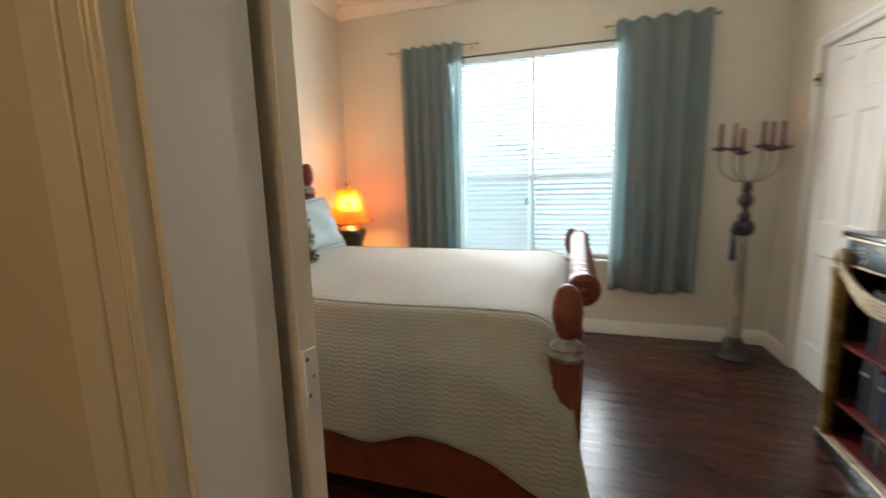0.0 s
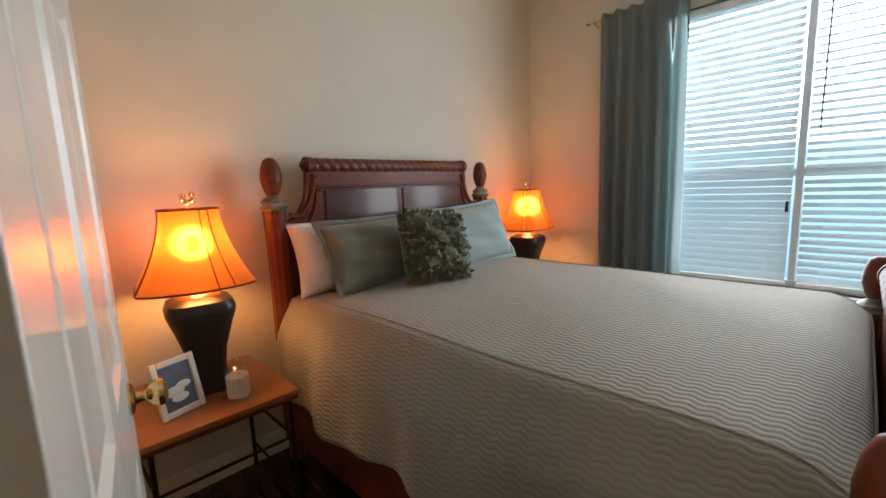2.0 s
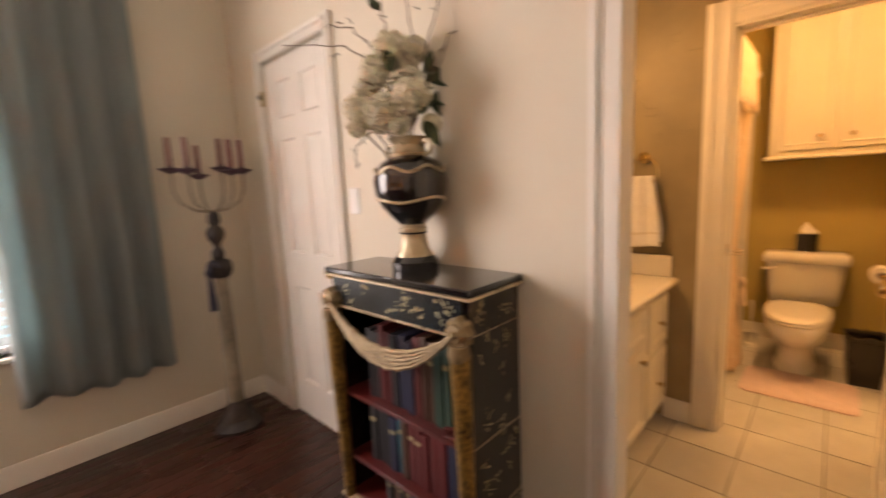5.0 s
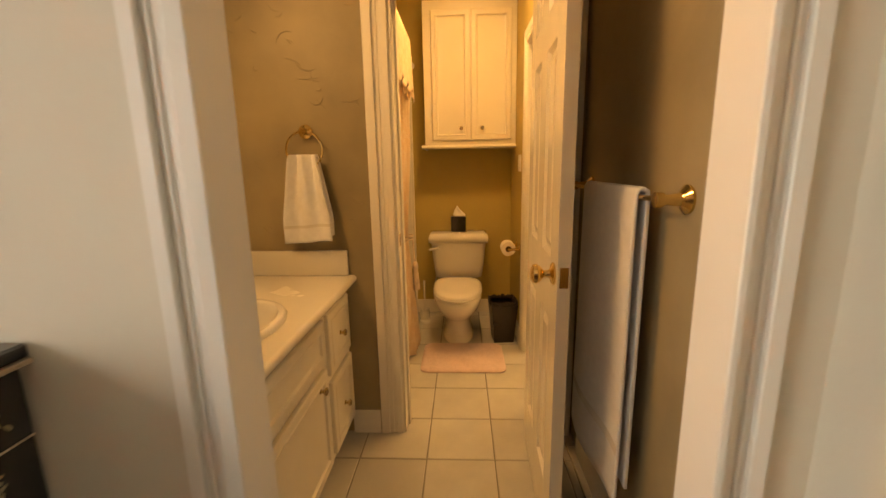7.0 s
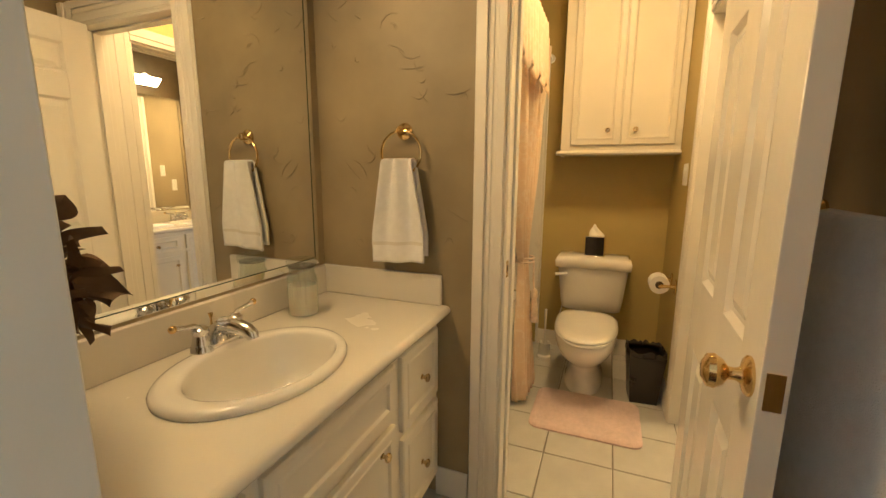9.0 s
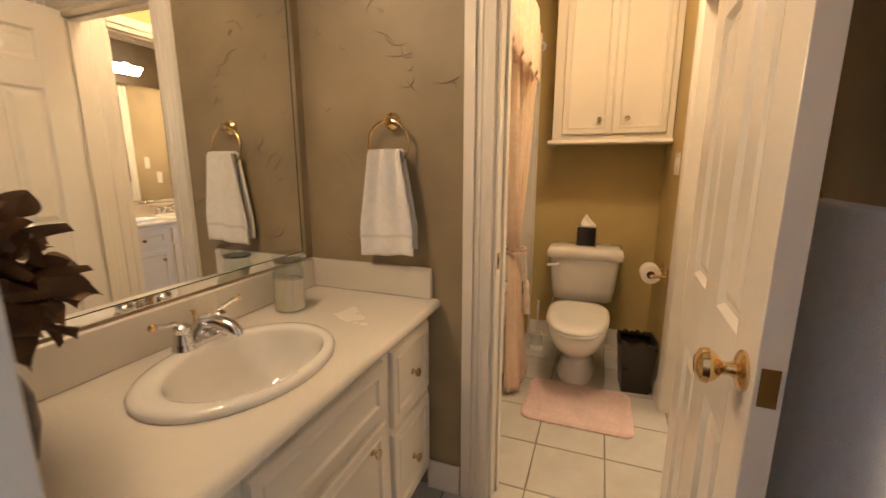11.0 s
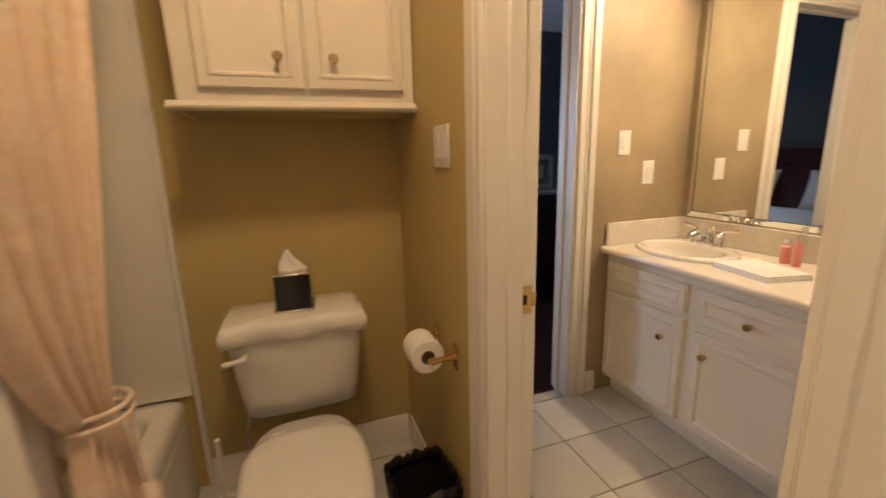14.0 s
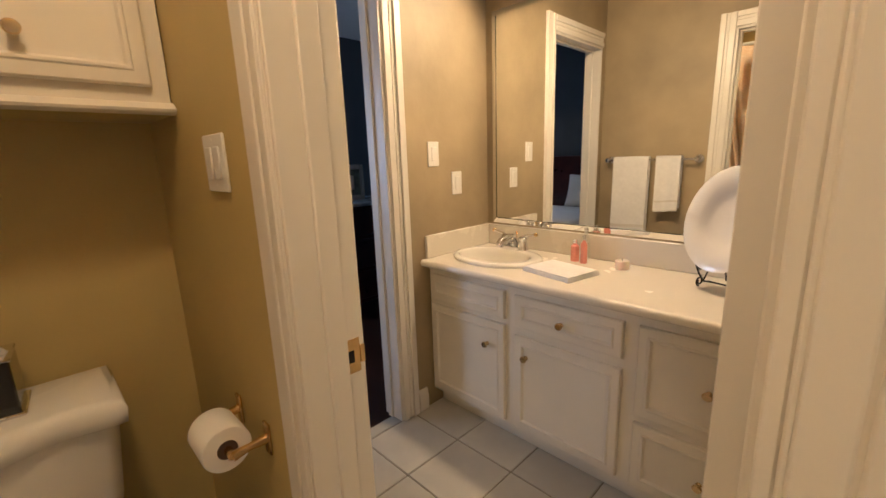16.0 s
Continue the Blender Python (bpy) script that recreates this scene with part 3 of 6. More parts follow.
# ---- window ----
win = root("window_1", (-0.13, 4.06, 0.64), "white window behind two closed blinds", "window")
win["kind"] = "structure"
for x0, x1, z0, z1 in ((-0.86, -0.82, 0.64, 2.36), (0.56, 0.60, 0.64, 2.36), (-0.82, 0.56, 2.32, 2.36), (-0.82, 0.56, 0.64, 0.69)):
    part("frame", bx(x0, x1, 4.05, 4.13, z0, z1, 0.003), VINYL, win)
part("mullion", bx(-0.148, -0.112, 4.05, 4.12, 0.69, 2.32, 0.003), VINYL, win)
for x0, x1 in ((-0.82, -0.148), (-0.112, 0.56)):
    part("meeting_rail", bx(x0, x1, 4.07, 4.11, 1.30, 1.345, 0.003), VINYL, win)
    for z0, z1 in ((0.69, 1.30), (1.345, 2.32)):
        pane = part("pane", bx(x0, x1, 4.088, 4.092, z0, z1), GLASS, win)
        pane.visible_shadow = False
part("sill", bx(-0.90, 0.64, 3.955, 4.05, 0.615, 0.64, 0.006), TRIM, win)


def blind(x0, x1, tilt, label):
    ob = root("window_blind", ((x0 + x1) / 2, 4.02, 0.66), label, "blind", "window blinds")
    part("headrail", bx(x0, x1, 4.0, 4.045, 2.30, 2.345, 0.003), VINYL, ob)
    part("bottom_rail", bx(x0 + 0.005, x1 - 0.005, 4.0, 4.04, 0.665, 0.685, 0.004), VINYL, ob)
    c, s = 0.024 * math.cos(radians(tilt)), 0.024 * math.sin(radians(tilt))
    bm = bmesh.new()
    prism(bm, [(-c, -s - 0.0012), (-c * 0.4, -s * 0.4 + 0.0014), (c * 0.4, s * 0.4 + 0.0014), (c, s - 0.0012), (c * 0.4, s * 0.4 - 0.0006), (-c * 0.4, -s * 0.4 - 0.0006)], 0, x1 - x0 - 0.01, "x")
    me = finish("slat", bm, BLIND)
    z = 0.715
    while z < 2.29:
        sl = new("slat", me)
        sl.parent, sl.location = ob, (x0 + 0.005 - OFFSET[ob.name].x, 0, z - 0.66)
        sl.rotation_euler = (radians(random.uniform(-2, 2)), 0, 0)
        z += 0.0425
    for k in (0.14, 0.86):
        x = x0 + (x1 - x0) * k
        part("ladder_cord", tb([(x, 3.993, 0.68), (x, 3.993, 2.30)], 0.0012, 5), VINYL, ob)
    return ob


blind(-0.855, -0.15, 50, "white slatted blind, nearly closed, bright with daylight")
bl2 = blind(-0.108, 0.595, 30, "white slatted blind with open slats")
part("wand", tb([(-0.05, 3.985, 2.30), (-0.055, 3.982, 1.55)], 0.004, 6), IRON, bl2, "dark tilt wand")
part("pull", tb([(-0.17, 3.984, 1.16), (-0.17, 3.984, 1.10)], [0.006, 0.009], 8), IRON, bl2)
part("pull_cord", tb([(-0.17, 3.984, 2.30), (-0.17, 3.984, 1.16)], 0.0012, 5), VINYL, bl2)


def curtain(x0, x1, folds, seed, label):
    ob = root("curtain", ((x0 + x1) / 2, 3.90, 0.40), label, "curtain", "window curtains")
    r = random.Random(seed)
    ph = [r.uniform(0, 6.28) for _ in range(6)]

    def f(u, v):
        x = x0 + (x1 - x0) * u + 0.02 * (1 - v) * math.sin(u * 5 + ph[3]) * (1 - abs(2 * u - 1))
        a = 0.018 + 0.022 * (1 - v)
        y = 3.905 + a * math.sin(u * folds * 6.283 + ph[0] + 0.5 * math.sin(3 * v + ph[1])) + 0.012 * math.sin(u * folds * 2.9 + ph[2] + 2 * v) * (1 - v)
        z = 0.40 + 0.012 * math.sin(u * 9 + ph[4]) * (1 - v) + (2.055 + 0.01 * math.sin(u * folds * 6.283)) * v
        return (x, y, z)
    soft(part("drape", surf(bmesh.new(), f, 120, 40), CURTAIN, ob), 0.003)
    return ob


curtain(-1.26, -0.70, 6, 3, "teal grey pleated curtain hanging beside the window")
curtain(0.49, 1.12, 4.5, 9, "teal grey pleated curtain hanging beside the window")
for x0, x1 in ((-1.36, -0.58), (0.42, 1.16)):
    rod = root("curtain_rod", ((x0 + x1) / 2, 3.93, 2.42), "short brushed metal curtain rod on the wall", "curtain rod", "curtain rods")
    part("pole", tb([(x0, 3.93, 2.432), (x1, 3.93, 2.432)], 0.007, 8), NICKEL, rod)
    for x in (x0, x1):
        part("finial", ball(bmesh.new(), (x, 3.93, 2.432), 0.014), NICKEL, rod)
    for x in (x0 + 0.05, x1 - 0.05):
        part("bracket", tb([(x, 4.0, 2.41), (x, 3.945, 2.415), (x, 3.93, 2.425)], 0.005, 6), NICKEL, rod)


# ---- bed ----
def quilt():
    nt = SPREAD.node_tree
    N, L = nt.nodes.new, nt.links.new
    b = nt.nodes["Principled BSDF"]
    tc, sp = N("ShaderNodeTexCoord"), N("ShaderNodeSeparateXYZ")
    L(tc.outputs["Object"], sp.inputs[0])

    def m(op, a, bb=None):
        n = N("ShaderNodeMath")
        n.operation = op
        for i, q in enumerate((a, bb)):
            if q is None:
                continue
            if isinstance(q, (int, float)):
                n.inputs[i].default_value = q
            else:
                L(q, n.inputs[i])
        return n.outputs[0]
    zig = m("MULTIPLY", m("SINE", m("MULTIPLY", sp.outputs["X"], 2 * math.pi / 0.052)), 0.0045)
    across = m("ADD", sp.outputs["Y"], sp.outputs["Z"])
    rows = m("ABSOLUTE", m("SINE", m("MULTIPLY", m("ADD", across, zig), math.pi / 0.021)))
    bp = N("ShaderNodeBump")
    bp.inputs["Strength"].default_value, bp.inputs["Distance"].default_value = 0.34, 0.006
    L(rows, bp.inputs["Height"])
    old = [k for k in nt.links if k.to_socket == b.inputs["Normal"]][0].from_node
    L(old.outputs[0], bp.inputs["Normal"])
    L(bp.outputs[0], b.inputs["Normal"])


quilt()
BY0, BY1, BTOP = 1.70, 3.18, 0.845
bed = root("bed", (-0.8, 2.44, 0), "carved mahogany four-poster style bed, made up", "bed")


def flute(a, z):
    return 1 + 0.05 * math.cos(a * 10)


def post(x, y, top, nm):
    """A fluted post with a ringed cap and an egg finial."""
    p = part(nm, lt([(0.034, 0), (0.034, 0.10), (0.042, 0.12), (0.046, 0.2), (0.044, top - 0.40), (0.050, top - 0.24)], (x, y, 0), 40, wave=flute), MAHOG, bed)
    part("cap", lt([(0.050, top - 0.24), (0.060, top - 0.232), (0.062, top - 0.222), (0.052, top - 0.215), (0.050, top - 0.205), (0.056, top - 0.198), (0.046, top - 0.188), (0.030, top - 0.178), (0.026, top - 0.17)], (x, y, 0)), PEWTER, p, "grey ringed cap")
    part("finial", lt([(0.026, top - 0.17), (0.036, top - 0.15), (0.047, top - 0.11), (0.048, top - 0.085), (0.042, top - 0.045), (0.030, top - 0.015), (0.014, top - 0.002), (0, top)], (x, y, 0)), MAHOG, p)


for y in (1.703, 3.178):
    post(-1.777, y, 1.478, "head_post")
for y in (1.645, 3.235):
    post(0.205, y, 0.985, "foot_post")
# headboard: an outline with shoulders that sweep down to the posts
half = []
for i in range(13):
    a = radians(90 * i / 12)
    half.append((0.70 - 0.13 * math.sin(a), 1.18 + 0.20 * (1 - math.cos(a))))
pts = [(0.72, 0.40), (0.72, 1.17)] + half + [(0.565, 1.43)]
outline = [(2.44 + p, z) for p, z in pts] + [(2.44 - p, z) for p, z in reversed(pts)]
part("headboard", prism(bmesh.new(), outline, -1.80, -1.765, "x"), MAHOG, bed)
rim = [(0.67, 1.215)] + [(p - 0.035, z + 0.015) for p, z in half[2:]] + [(0.52, 1.385)]
for s in (1, -1):
    part("moulding", tb([(-1.762, 2.44 + s * p, z) for p, z in rim], 0.011, 8), MAHOG, bed)
    part("moulding", tb([(-1.762, 2.44 + s * (p - 0.045), z - 0.05) for p, z in half[1:]] + [(-1.762, 2.44 + s * 0.50, 1.325)], 0.008, 8), MAHOG, bed)
part("rail_moulding", bx(-1.768, -1.755, 1.92, 2.96, 1.335, 1.35, 0.004), MAHOG, bed)
for y0, y1 in ((1.96, 2.42), (2.46, 2.92)):
    bm = bmesh.new()
    box(bm, -1.768, -1.757, y0, y1, 0.95, 1.325, 0.008, 2)
    part("panel", bm, mat("dark_panel_veneer", (0.07, 0.02, 0.014), 0.4, var=0.25, scale=10, coat=0.2, stretch=(1, 0.2, 1)), bed)


def roll(x, z, y0, y1, r, nm, turns):
    """A carved roll with slanting leaves round it and stepped round ends."""
    bm = bmesh.new()
    n, seg = int((y1 - y0) / 0.006), 36
    rings = []
    for i in range(n + 1):
        y = y0 + (y1 - y0) * i / n
        ring = []
        for k in range(seg):
            a = 2 * math.pi * k / seg
            w = math.sin(math.pi * (y - y0) / turns + a + 0.25 * math.sin(3 * a))
            fine = math.sin(math.pi * 3 * (y - y0) / turns - 2 * a)
            rr = r * (0.87 + 0.15 * abs(w) ** 0.6 + 0.018 * fine * abs(w))
            ring.append(bm.verts.new((x + rr * math.cos(a), y, z + rr * math.sin(a))))
        rings.append(ring)
    for p, q in zip(rings, rings[1:]):
        for k in range(seg):
            bm.faces.new((p[k], p[(k + 1) % seg], q[(k + 1) % seg], q[k]))
    bm.faces.new(rings[0]), bm.faces.new(rings[-1])
    ob = part(nm, bm, MAHOG, bed, smooth=60)
    for y, s in ((y0, -1), (y1, 1)):
        m = Matrix.Translation((x, y, z)) @ Matrix.Rotation(radians(90 if s < 0 else -90), 4, "X")
        part("rosette", lt([(r * 1.12, -0.03), (r * 1.15, -0.015), (r * 1.12, 0), (r * 0.92, 0.004), (r * 0.88, 0), (r * 0.78, 0.003), (r * 0.7, 0.012), (r * 0.58, 0.008), (r * 0.45, 0.02), (r * 0.3, 0.018), (r * 0.15, 0.026), (0, 0.027)], m=m, seg=32), MAHOG, ob)


roll(-1.782, 1.445, 1.875, 3.005, 0.036, "headboard_roll", 0.055)
roll(0.255, 0.925, 1.815, 3.145, 0.051, "footboard_roll", 0.055)
part("footboard", prism(bmesh.new(), [(1.68, 0.22), (3.20, 0.22), (3.20, 0.62), (3.10, 0.70), (3.06, 0.90), (1.90, 0.90), (1.86, 0.70), (1.68, 0.62)], 0.222, 0.256, "x"), MAHOG, bed)
for y0, y1 in ((1.655, 1.69), (3.19, 3.225)):
    part("side_rail", bx(-1.75, 0.19, y0, y1, 0.15, 0.40, 0.006), MAHOG, bed)
part("mattress", bx(-1.75, 0.17, 1.73, 3.15, 0.36, 0.80, 0.06, 3), PILLOW_W, bed, "white mattress and box spring")

spread = root("bedspread", (-0.7, 2.44, 0.3), "grey-green quilted bedspread with a piped seam", "bedspread")


def cover(u, v):
    """u along the bed from the pillows to the foot, v across from the near hem to the far hem."""
    x = -1.74 + 1.93 * u
    w = v * 2.62
    crown = 0.012 * math.sin(math.pi * min(1, max(0, (w - 0.5) / 1.6)))
    drop = 0.50
    if w < drop or w > 2.62 - drop:
        near = w < drop
        d = (drop - w) if near else (w - (2.62 - drop))
        k = d / drop
        bulge = 0.085 * math.sin(min(1, k * 2.2) * math.pi / 2) + 0.028 * k
        fold = 0.020 * k * math.sin(x * 9.5 + 1.0) + 0.012 * k * math.sin(x * 23)
        z = BTOP - 0.035 - 0.43 * k ** 1.08 - 0.015 * k * math.sin(x * 9.5 + 0.3) + 0.03 * (1 - min(1, k * 3)) ** 2
        y = (1.735 - bulge - fold) if near else (3.145 + bulge + fold)
        flare = max(0.0, (u - 0.80) / 0.20)
        x += flare * k * 0.12
        z -= flare * k * 0.09
        y += (-1 if near else 1) * flare * min(1, k * 2.5) * 0.055
    else:
        s = (w - drop) / (2.62 - 2 * drop)
        y = 1.735 + 1.41 * s
        e = min(s, 1 - s)
        z = BTOP - 0.005 * math.exp(-(e / 0.03) ** 2) + crown - 0.005 + 0.004 * math.sin(x * 7 + y * 3) * math.sin(y * 6)
    sag = max(0.0, (u - 0.93) / 0.07)
    z -= 0.07 * sag ** 2
    head = max(0.0, (0.10 - u) / 0.10)
    z -= 0.02 * head
    return (x, y, z)


soft(part("quilt", surf(bmesh.new(), cover, 110, 130), SPREAD, spread), 0.012)


def foot_fall(u, v):
    a = cover(1.0, 0.19 + 0.62 * u)
    return (a[0] + 0.012 * math.sin(min(1, v * 4) * 1.57), a[1], a[2] - v * 0.26)


soft(part("foot_fall", surf(bmesh.new(), foot_fall, 60, 8), SPREAD, spread), 0.01)
for vv in (0.205, 0.795):
    part("piping", tb([Vector(cover(i / 60, vv)) + Vector((0, 0, 0.006)) for i in range(61)], 0.005, 6), SPREAD, spread)


def pillow(name, at, w, h, t, turn, lean, spin, material, label, flange=0.0, group="bed pillows"):
    ob = root(name, at, label, "pillow", group)
    bm = bmesh.new()
    r = random.Random(int(w * 1000 + at[1] * 77))
    p1, p2 = r.uniform(0, 6), r.uniform(0, 6)
    m = Matrix.Rotation(radians(turn), 4, "Z") @ Matrix.Rotation(radians(lean), 4, "Y") @ Matrix.Rotation(radians(spin), 4, "X")
    for s in (1, -1):
        def f(u, v):
            a, b = 2 * u - 1, 2 * v - 1
            k = max(0.0, (1 - abs(a) ** 3.2)) ** 0.55 * max(0.0, (1 - abs(b) ** 3.2)) ** 0.55
            pin = 1 - 0.06 * (1 - a * a) * abs(b) ** 2 - 0.0
            pin2 = 1 - 0.06 * (1 - b * b) * abs(a) ** 2
            wr = 1 + 0.10 * math.sin(a * 6 + b * 4 + p1) * k + 0.05 * math.sin(b * 13 + p2 + a * 3)
            return m @ Vector((s * t / 2 * k * wr, w / 2 * a * pin2, h / 2 + h / 2 * b * pin))
        surf(bm, f, 30, 22)
    bmesh.ops.remove_doubles(bm, verts=bm.verts, dist=0.0008)
    part("case", bm, material, ob, world=False, smooth=80)
    if flange:
        bm = bmesh.new()
        fl = []
        for i in range(80):
            q = 4 * i / 80
            e, k = int(q), q - int(q)
            a, b = [(-1 + 2 * k, -1), (1, -1 + 2 * k), (1 - 2 * k, 1), (-1, 1 - 2 * k)][e]
            wv = 0.006 * math.sin(i * 0.9)
            p1a, p1b = 1 - 0.06 * (1 - b * b), 1 - 0.06 * (1 - a * a)
            inn = m @ Vector((wv * 0.3, w / 2 * a * p1a * 0.99, h / 2 + h / 2 * b * p1b * 0.99))
            o = m @ Vector((wv, (w / 2 + flange) * a * p1a, h / 2 + (h / 2 + flange) * b * p1b))
            fl.append((bm.verts.new(inn), bm.verts.new(o)))
        for i in range(80):
            a, b = fl[i], fl[(i + 1) % 80]
            bm.faces.new((a[0], a[1], b[1], b[0]))
        soft(part("flange", bm, material, ob, world=False), 0.004)
    return ob


pillow("pillow", (-1.64, 2.06, 0.83), 0.66, 0.36, 0.17, 0, -16, 0, PILLOW_W, "white pillow propped against the headboard")
pillow("pillow", (-1.64, 2.80, 0.83), 0.66, 0.38, 0.17, 0, -16, 0, PILLOW_W, "white pillow propped against the headboard")
pillow("sham_pillow", (-1.50, 2.16, 0.855), 0.64, 0.34, 0.16, 4, -24, 1, PILLOW_G, "sage green sham pillow with a flange", 0.025)
pillow("sham_pillow", (-1.47, 2.80, 0.855), 0.60, 0.36, 0.15, -6, -22, 4, PILLOW_B, "pale blue sham pillow with a flange", 0.025)
moss = pillow("throw_pillow", (-1.29, 2.28, 0.86), 0.37, 0.36, 0.17, -10, -22, -5, MOSS, "moss green throw pillow covered in ruffled leaves", group="throw")
bm = bmesh.new()
rl = random.Random(8)
mm = Matrix.Rotation(radians(-10), 4, "Z") @ Matrix.Rotation(radians(-22), 4, "Y") @ Matrix.Rotation(radians(-5), 4, "X")
for i in range(620):
    a, b = rl.uniform(-0.98, 0.98), rl.uniform(-0.98, 0.98)
    k = max(0.0, (1 - abs(a) ** 3.2)) ** 0.55 * max(0.0, (1 - abs(b) ** 3.2)) ** 0.55
    c = Vector((0.085 * k, 0.185 * a, 0.18 + 0.18 * b))
    nrm = Vector((1, a * 0.8, b * 0.8)).normalized()
    t1 = nrm.orthogonal().normalized()
    t1 = Matrix.Rotation(rl.uniform(0, 6.28), 3, nrm) @ t1
    t2 = nrm.cross(t1)
    s = rl.uniform(0.012, 0.024)
    lift = rl.uniform(0.2, 1.2)
    q = [c - t2 * s * 0.5, c + t1 * s * 0.5 + nrm * s * lift * 0.5 - t2 * s * 0.5, c + t1 * s + nrm * s * lift, c + t1 * s * 0.5 + nrm * s * lift * 0.6 + t2 * s * 0.5, c + t2 * s * 0.5]
    vs = [bm.verts.new(mm @ p) for p in q]
    bm.faces.new((vs[0], vs[1], vs[3], vs[4])), bm.faces.new((vs[1], vs[2], vs[3]))
ruff = part("leaf_ruffle", bm, MOSS, moss, world=False, smooth=0)
ruff["kind"] = "stuff"


# ---- nightstands and lamps ----
def nightstand():
    ob = root("nightstand", (0, 0, 0), "honey wood nightstand top on a dark iron frame", "nightstand", "nightstands")
    part("top", bx(-0.26, 0.27, -0.26, 0.26, 0.535, 0.56, 0.008, 2), HONEY, ob, world=False)
    part("edge_band", bx(-0.255, 0.265, -0.255, 0.255, 0.518, 0.534, 0.004), MAHOG, ob, world=False)
    for x in (-0.23, 0.24):
        for y in (-0.23, 0.23):
            part("leg", tb([(x, y, 0.518), (x, y, 0.25), (x, y, 0.006), (x, y, 0)], [0.009, 0.009, 0.009, 0.012], 8), IRON, ob, world=False)
    for y in (-0.23, 0.23):
        part("stretcher", tb([(-0.23, y, 0.36), (0.24, y, 0.36)], 0.006, 6), IRON, ob, world=False)
        part("stretcher", tb([(-0.23, y, 0.13), (0.24, y, 0.13)], 0.006, 6), IRON, ob, world=False)
    for x in (-0.23, 0.24):
        part("stretcher", tb([(x, -0.23, 0.36), (x, 0.23, 0.36)], 0.006, 6), IRON, ob, world=False)
    return ob


ns = nightstand()
ns.matrix_basis = pose(-1.63, 1.30, 0)
copy_thing(ns, pose(-1.63, 3.62, 0))
SHADE = cloth("amber_parchment_shade", (0.34, 0.13, 0.035), (0.78, 0.30, 0.055), 0.36, 60, 0.16)
_nt = SHADE.node_tree
_rf, _mx, _ad = _nt.nodes.new("ShaderNodeBsdfRefraction"), _nt.nodes.new("ShaderNodeMixShader"), _nt.nodes["Material Output"]
_rf.inputs["Color"].default_value, _rf.inputs["Roughness"].default_value, _rf.inputs["IOR"].default_value = (0.85, 0.40, 0.09, 1), 0.7, 1.35
_mx.inputs[0].default_value = 0.30
_nt.links.new(_ad.inputs["Surface"].links[0].from_socket, _mx.inputs[1]), _nt.links.new(_rf.outputs[0], _mx.inputs[2]), _nt.links.new(_mx.outputs[0], _ad.inputs["Surface"])
BULBM = glow("warm_bulb", (1.0, 0.62, 0.24), 7)


def squircle(a, n=5.0):
    c, s = math.cos(a), math.sin(a)
    return (abs(c) ** n + abs(s) ** n) ** (-1 / n)


def table_lamp():
    ob = root("table_lamp", (0, 0, 0), "black ceramic jar lamp with a glowing amber shade", "table lamp", "bedside lamps")
    prof = [(0.085, 0), (0.085, 0.025), (0.072, 0.03), (0.070, 0.055), (0.066, 0.09), (0.075, 0.17), (0.098, 0.25), (0.118, 0.31), (0.120, 0.335), (0.110, 0.36), (0.080, 0.375)]
    part("jar", lt(prof, seg=48, wave=lambda a, z: squircle(a, 4)), CERAMIC_BLACK, ob, world=False)
    part("collar", lt([(0.082, 0.372), (0.070, 0.385), (0.055, 0.39), (0.050, 0.40), (0.035, 0.405), (0.02, 0.42), (0.012, 0.44), (0.012, 0.47)], seg=32), HONEY, ob, "carved wooden collar", world=False)
    bm = bmesh.new()

    def f(u, v):
        a = 2 * math.pi * u + math.pi / 4
        r = 0.098 + 0.098 * (1 - v) ** 1.7
        k = squircle(a, 6) * r
        return (0.82 * k * math.cos(a), k * math.sin(a), 0.425 + 0.285 * v - 0.008 * abs(math.sin(2 * math.pi * u * 2)) * (1 - v))
    surf(bm, f, 64, 14)
    bmesh.ops.remove_doubles(bm, verts=bm.verts, dist=1e-4)
    shade = part("shade", bm, SHADE, ob, "amber parchment bell shade", world=False)
    for i in range(8):
        u = (i * 2 + (0.7 if i % 2 else -0.7)) / 16
        part("rib", tb([Vector(f(u, j / 10)) * 1.004 for j in range(11)], 0.0022, 5), MAHOG, shade, world=False)
    for v in (0.0, 1.0):
        part("binding", tb([f(j / 64, v) for j in range(65)], 0.004, 6), MAHOG, shade, world=False)
    part("bulb", ball(bmesh.new(), (0, 0, 0.57), 0.028, (1, 1, 1.3)), BULBM, ob, world=False)
    part("harp", tb([(0, -0.05, 0.46), (0, -0.06, 0.56), (0, -0.03, 0.68), (0, 0, 0.715), (0, 0.03, 0.68), (0, 0.06, 0.56), (0, 0.05, 0.46)], 0.0025, 6), BRASS, ob, world=False)
    bm = bmesh.new()
    for i in range(5):
        ball(bm, (0.006 * math.cos(i * 1.3), 0.02 * math.sin(i * 1.9), 0.735 + 0.008 * i), 0.011, u=10, v=8)
    part("finial", bm, BRASS, ob, "bronze knotted finial", world=False)
    return ob


lamp1 = table_lamp()
lamp1.matrix_basis = pose(-1.66, 1.325, 0.56, 0, 0, -8)
copy_thing(lamp1, pose(-1.66, 3.585, 0.56, 0, 0, 8))

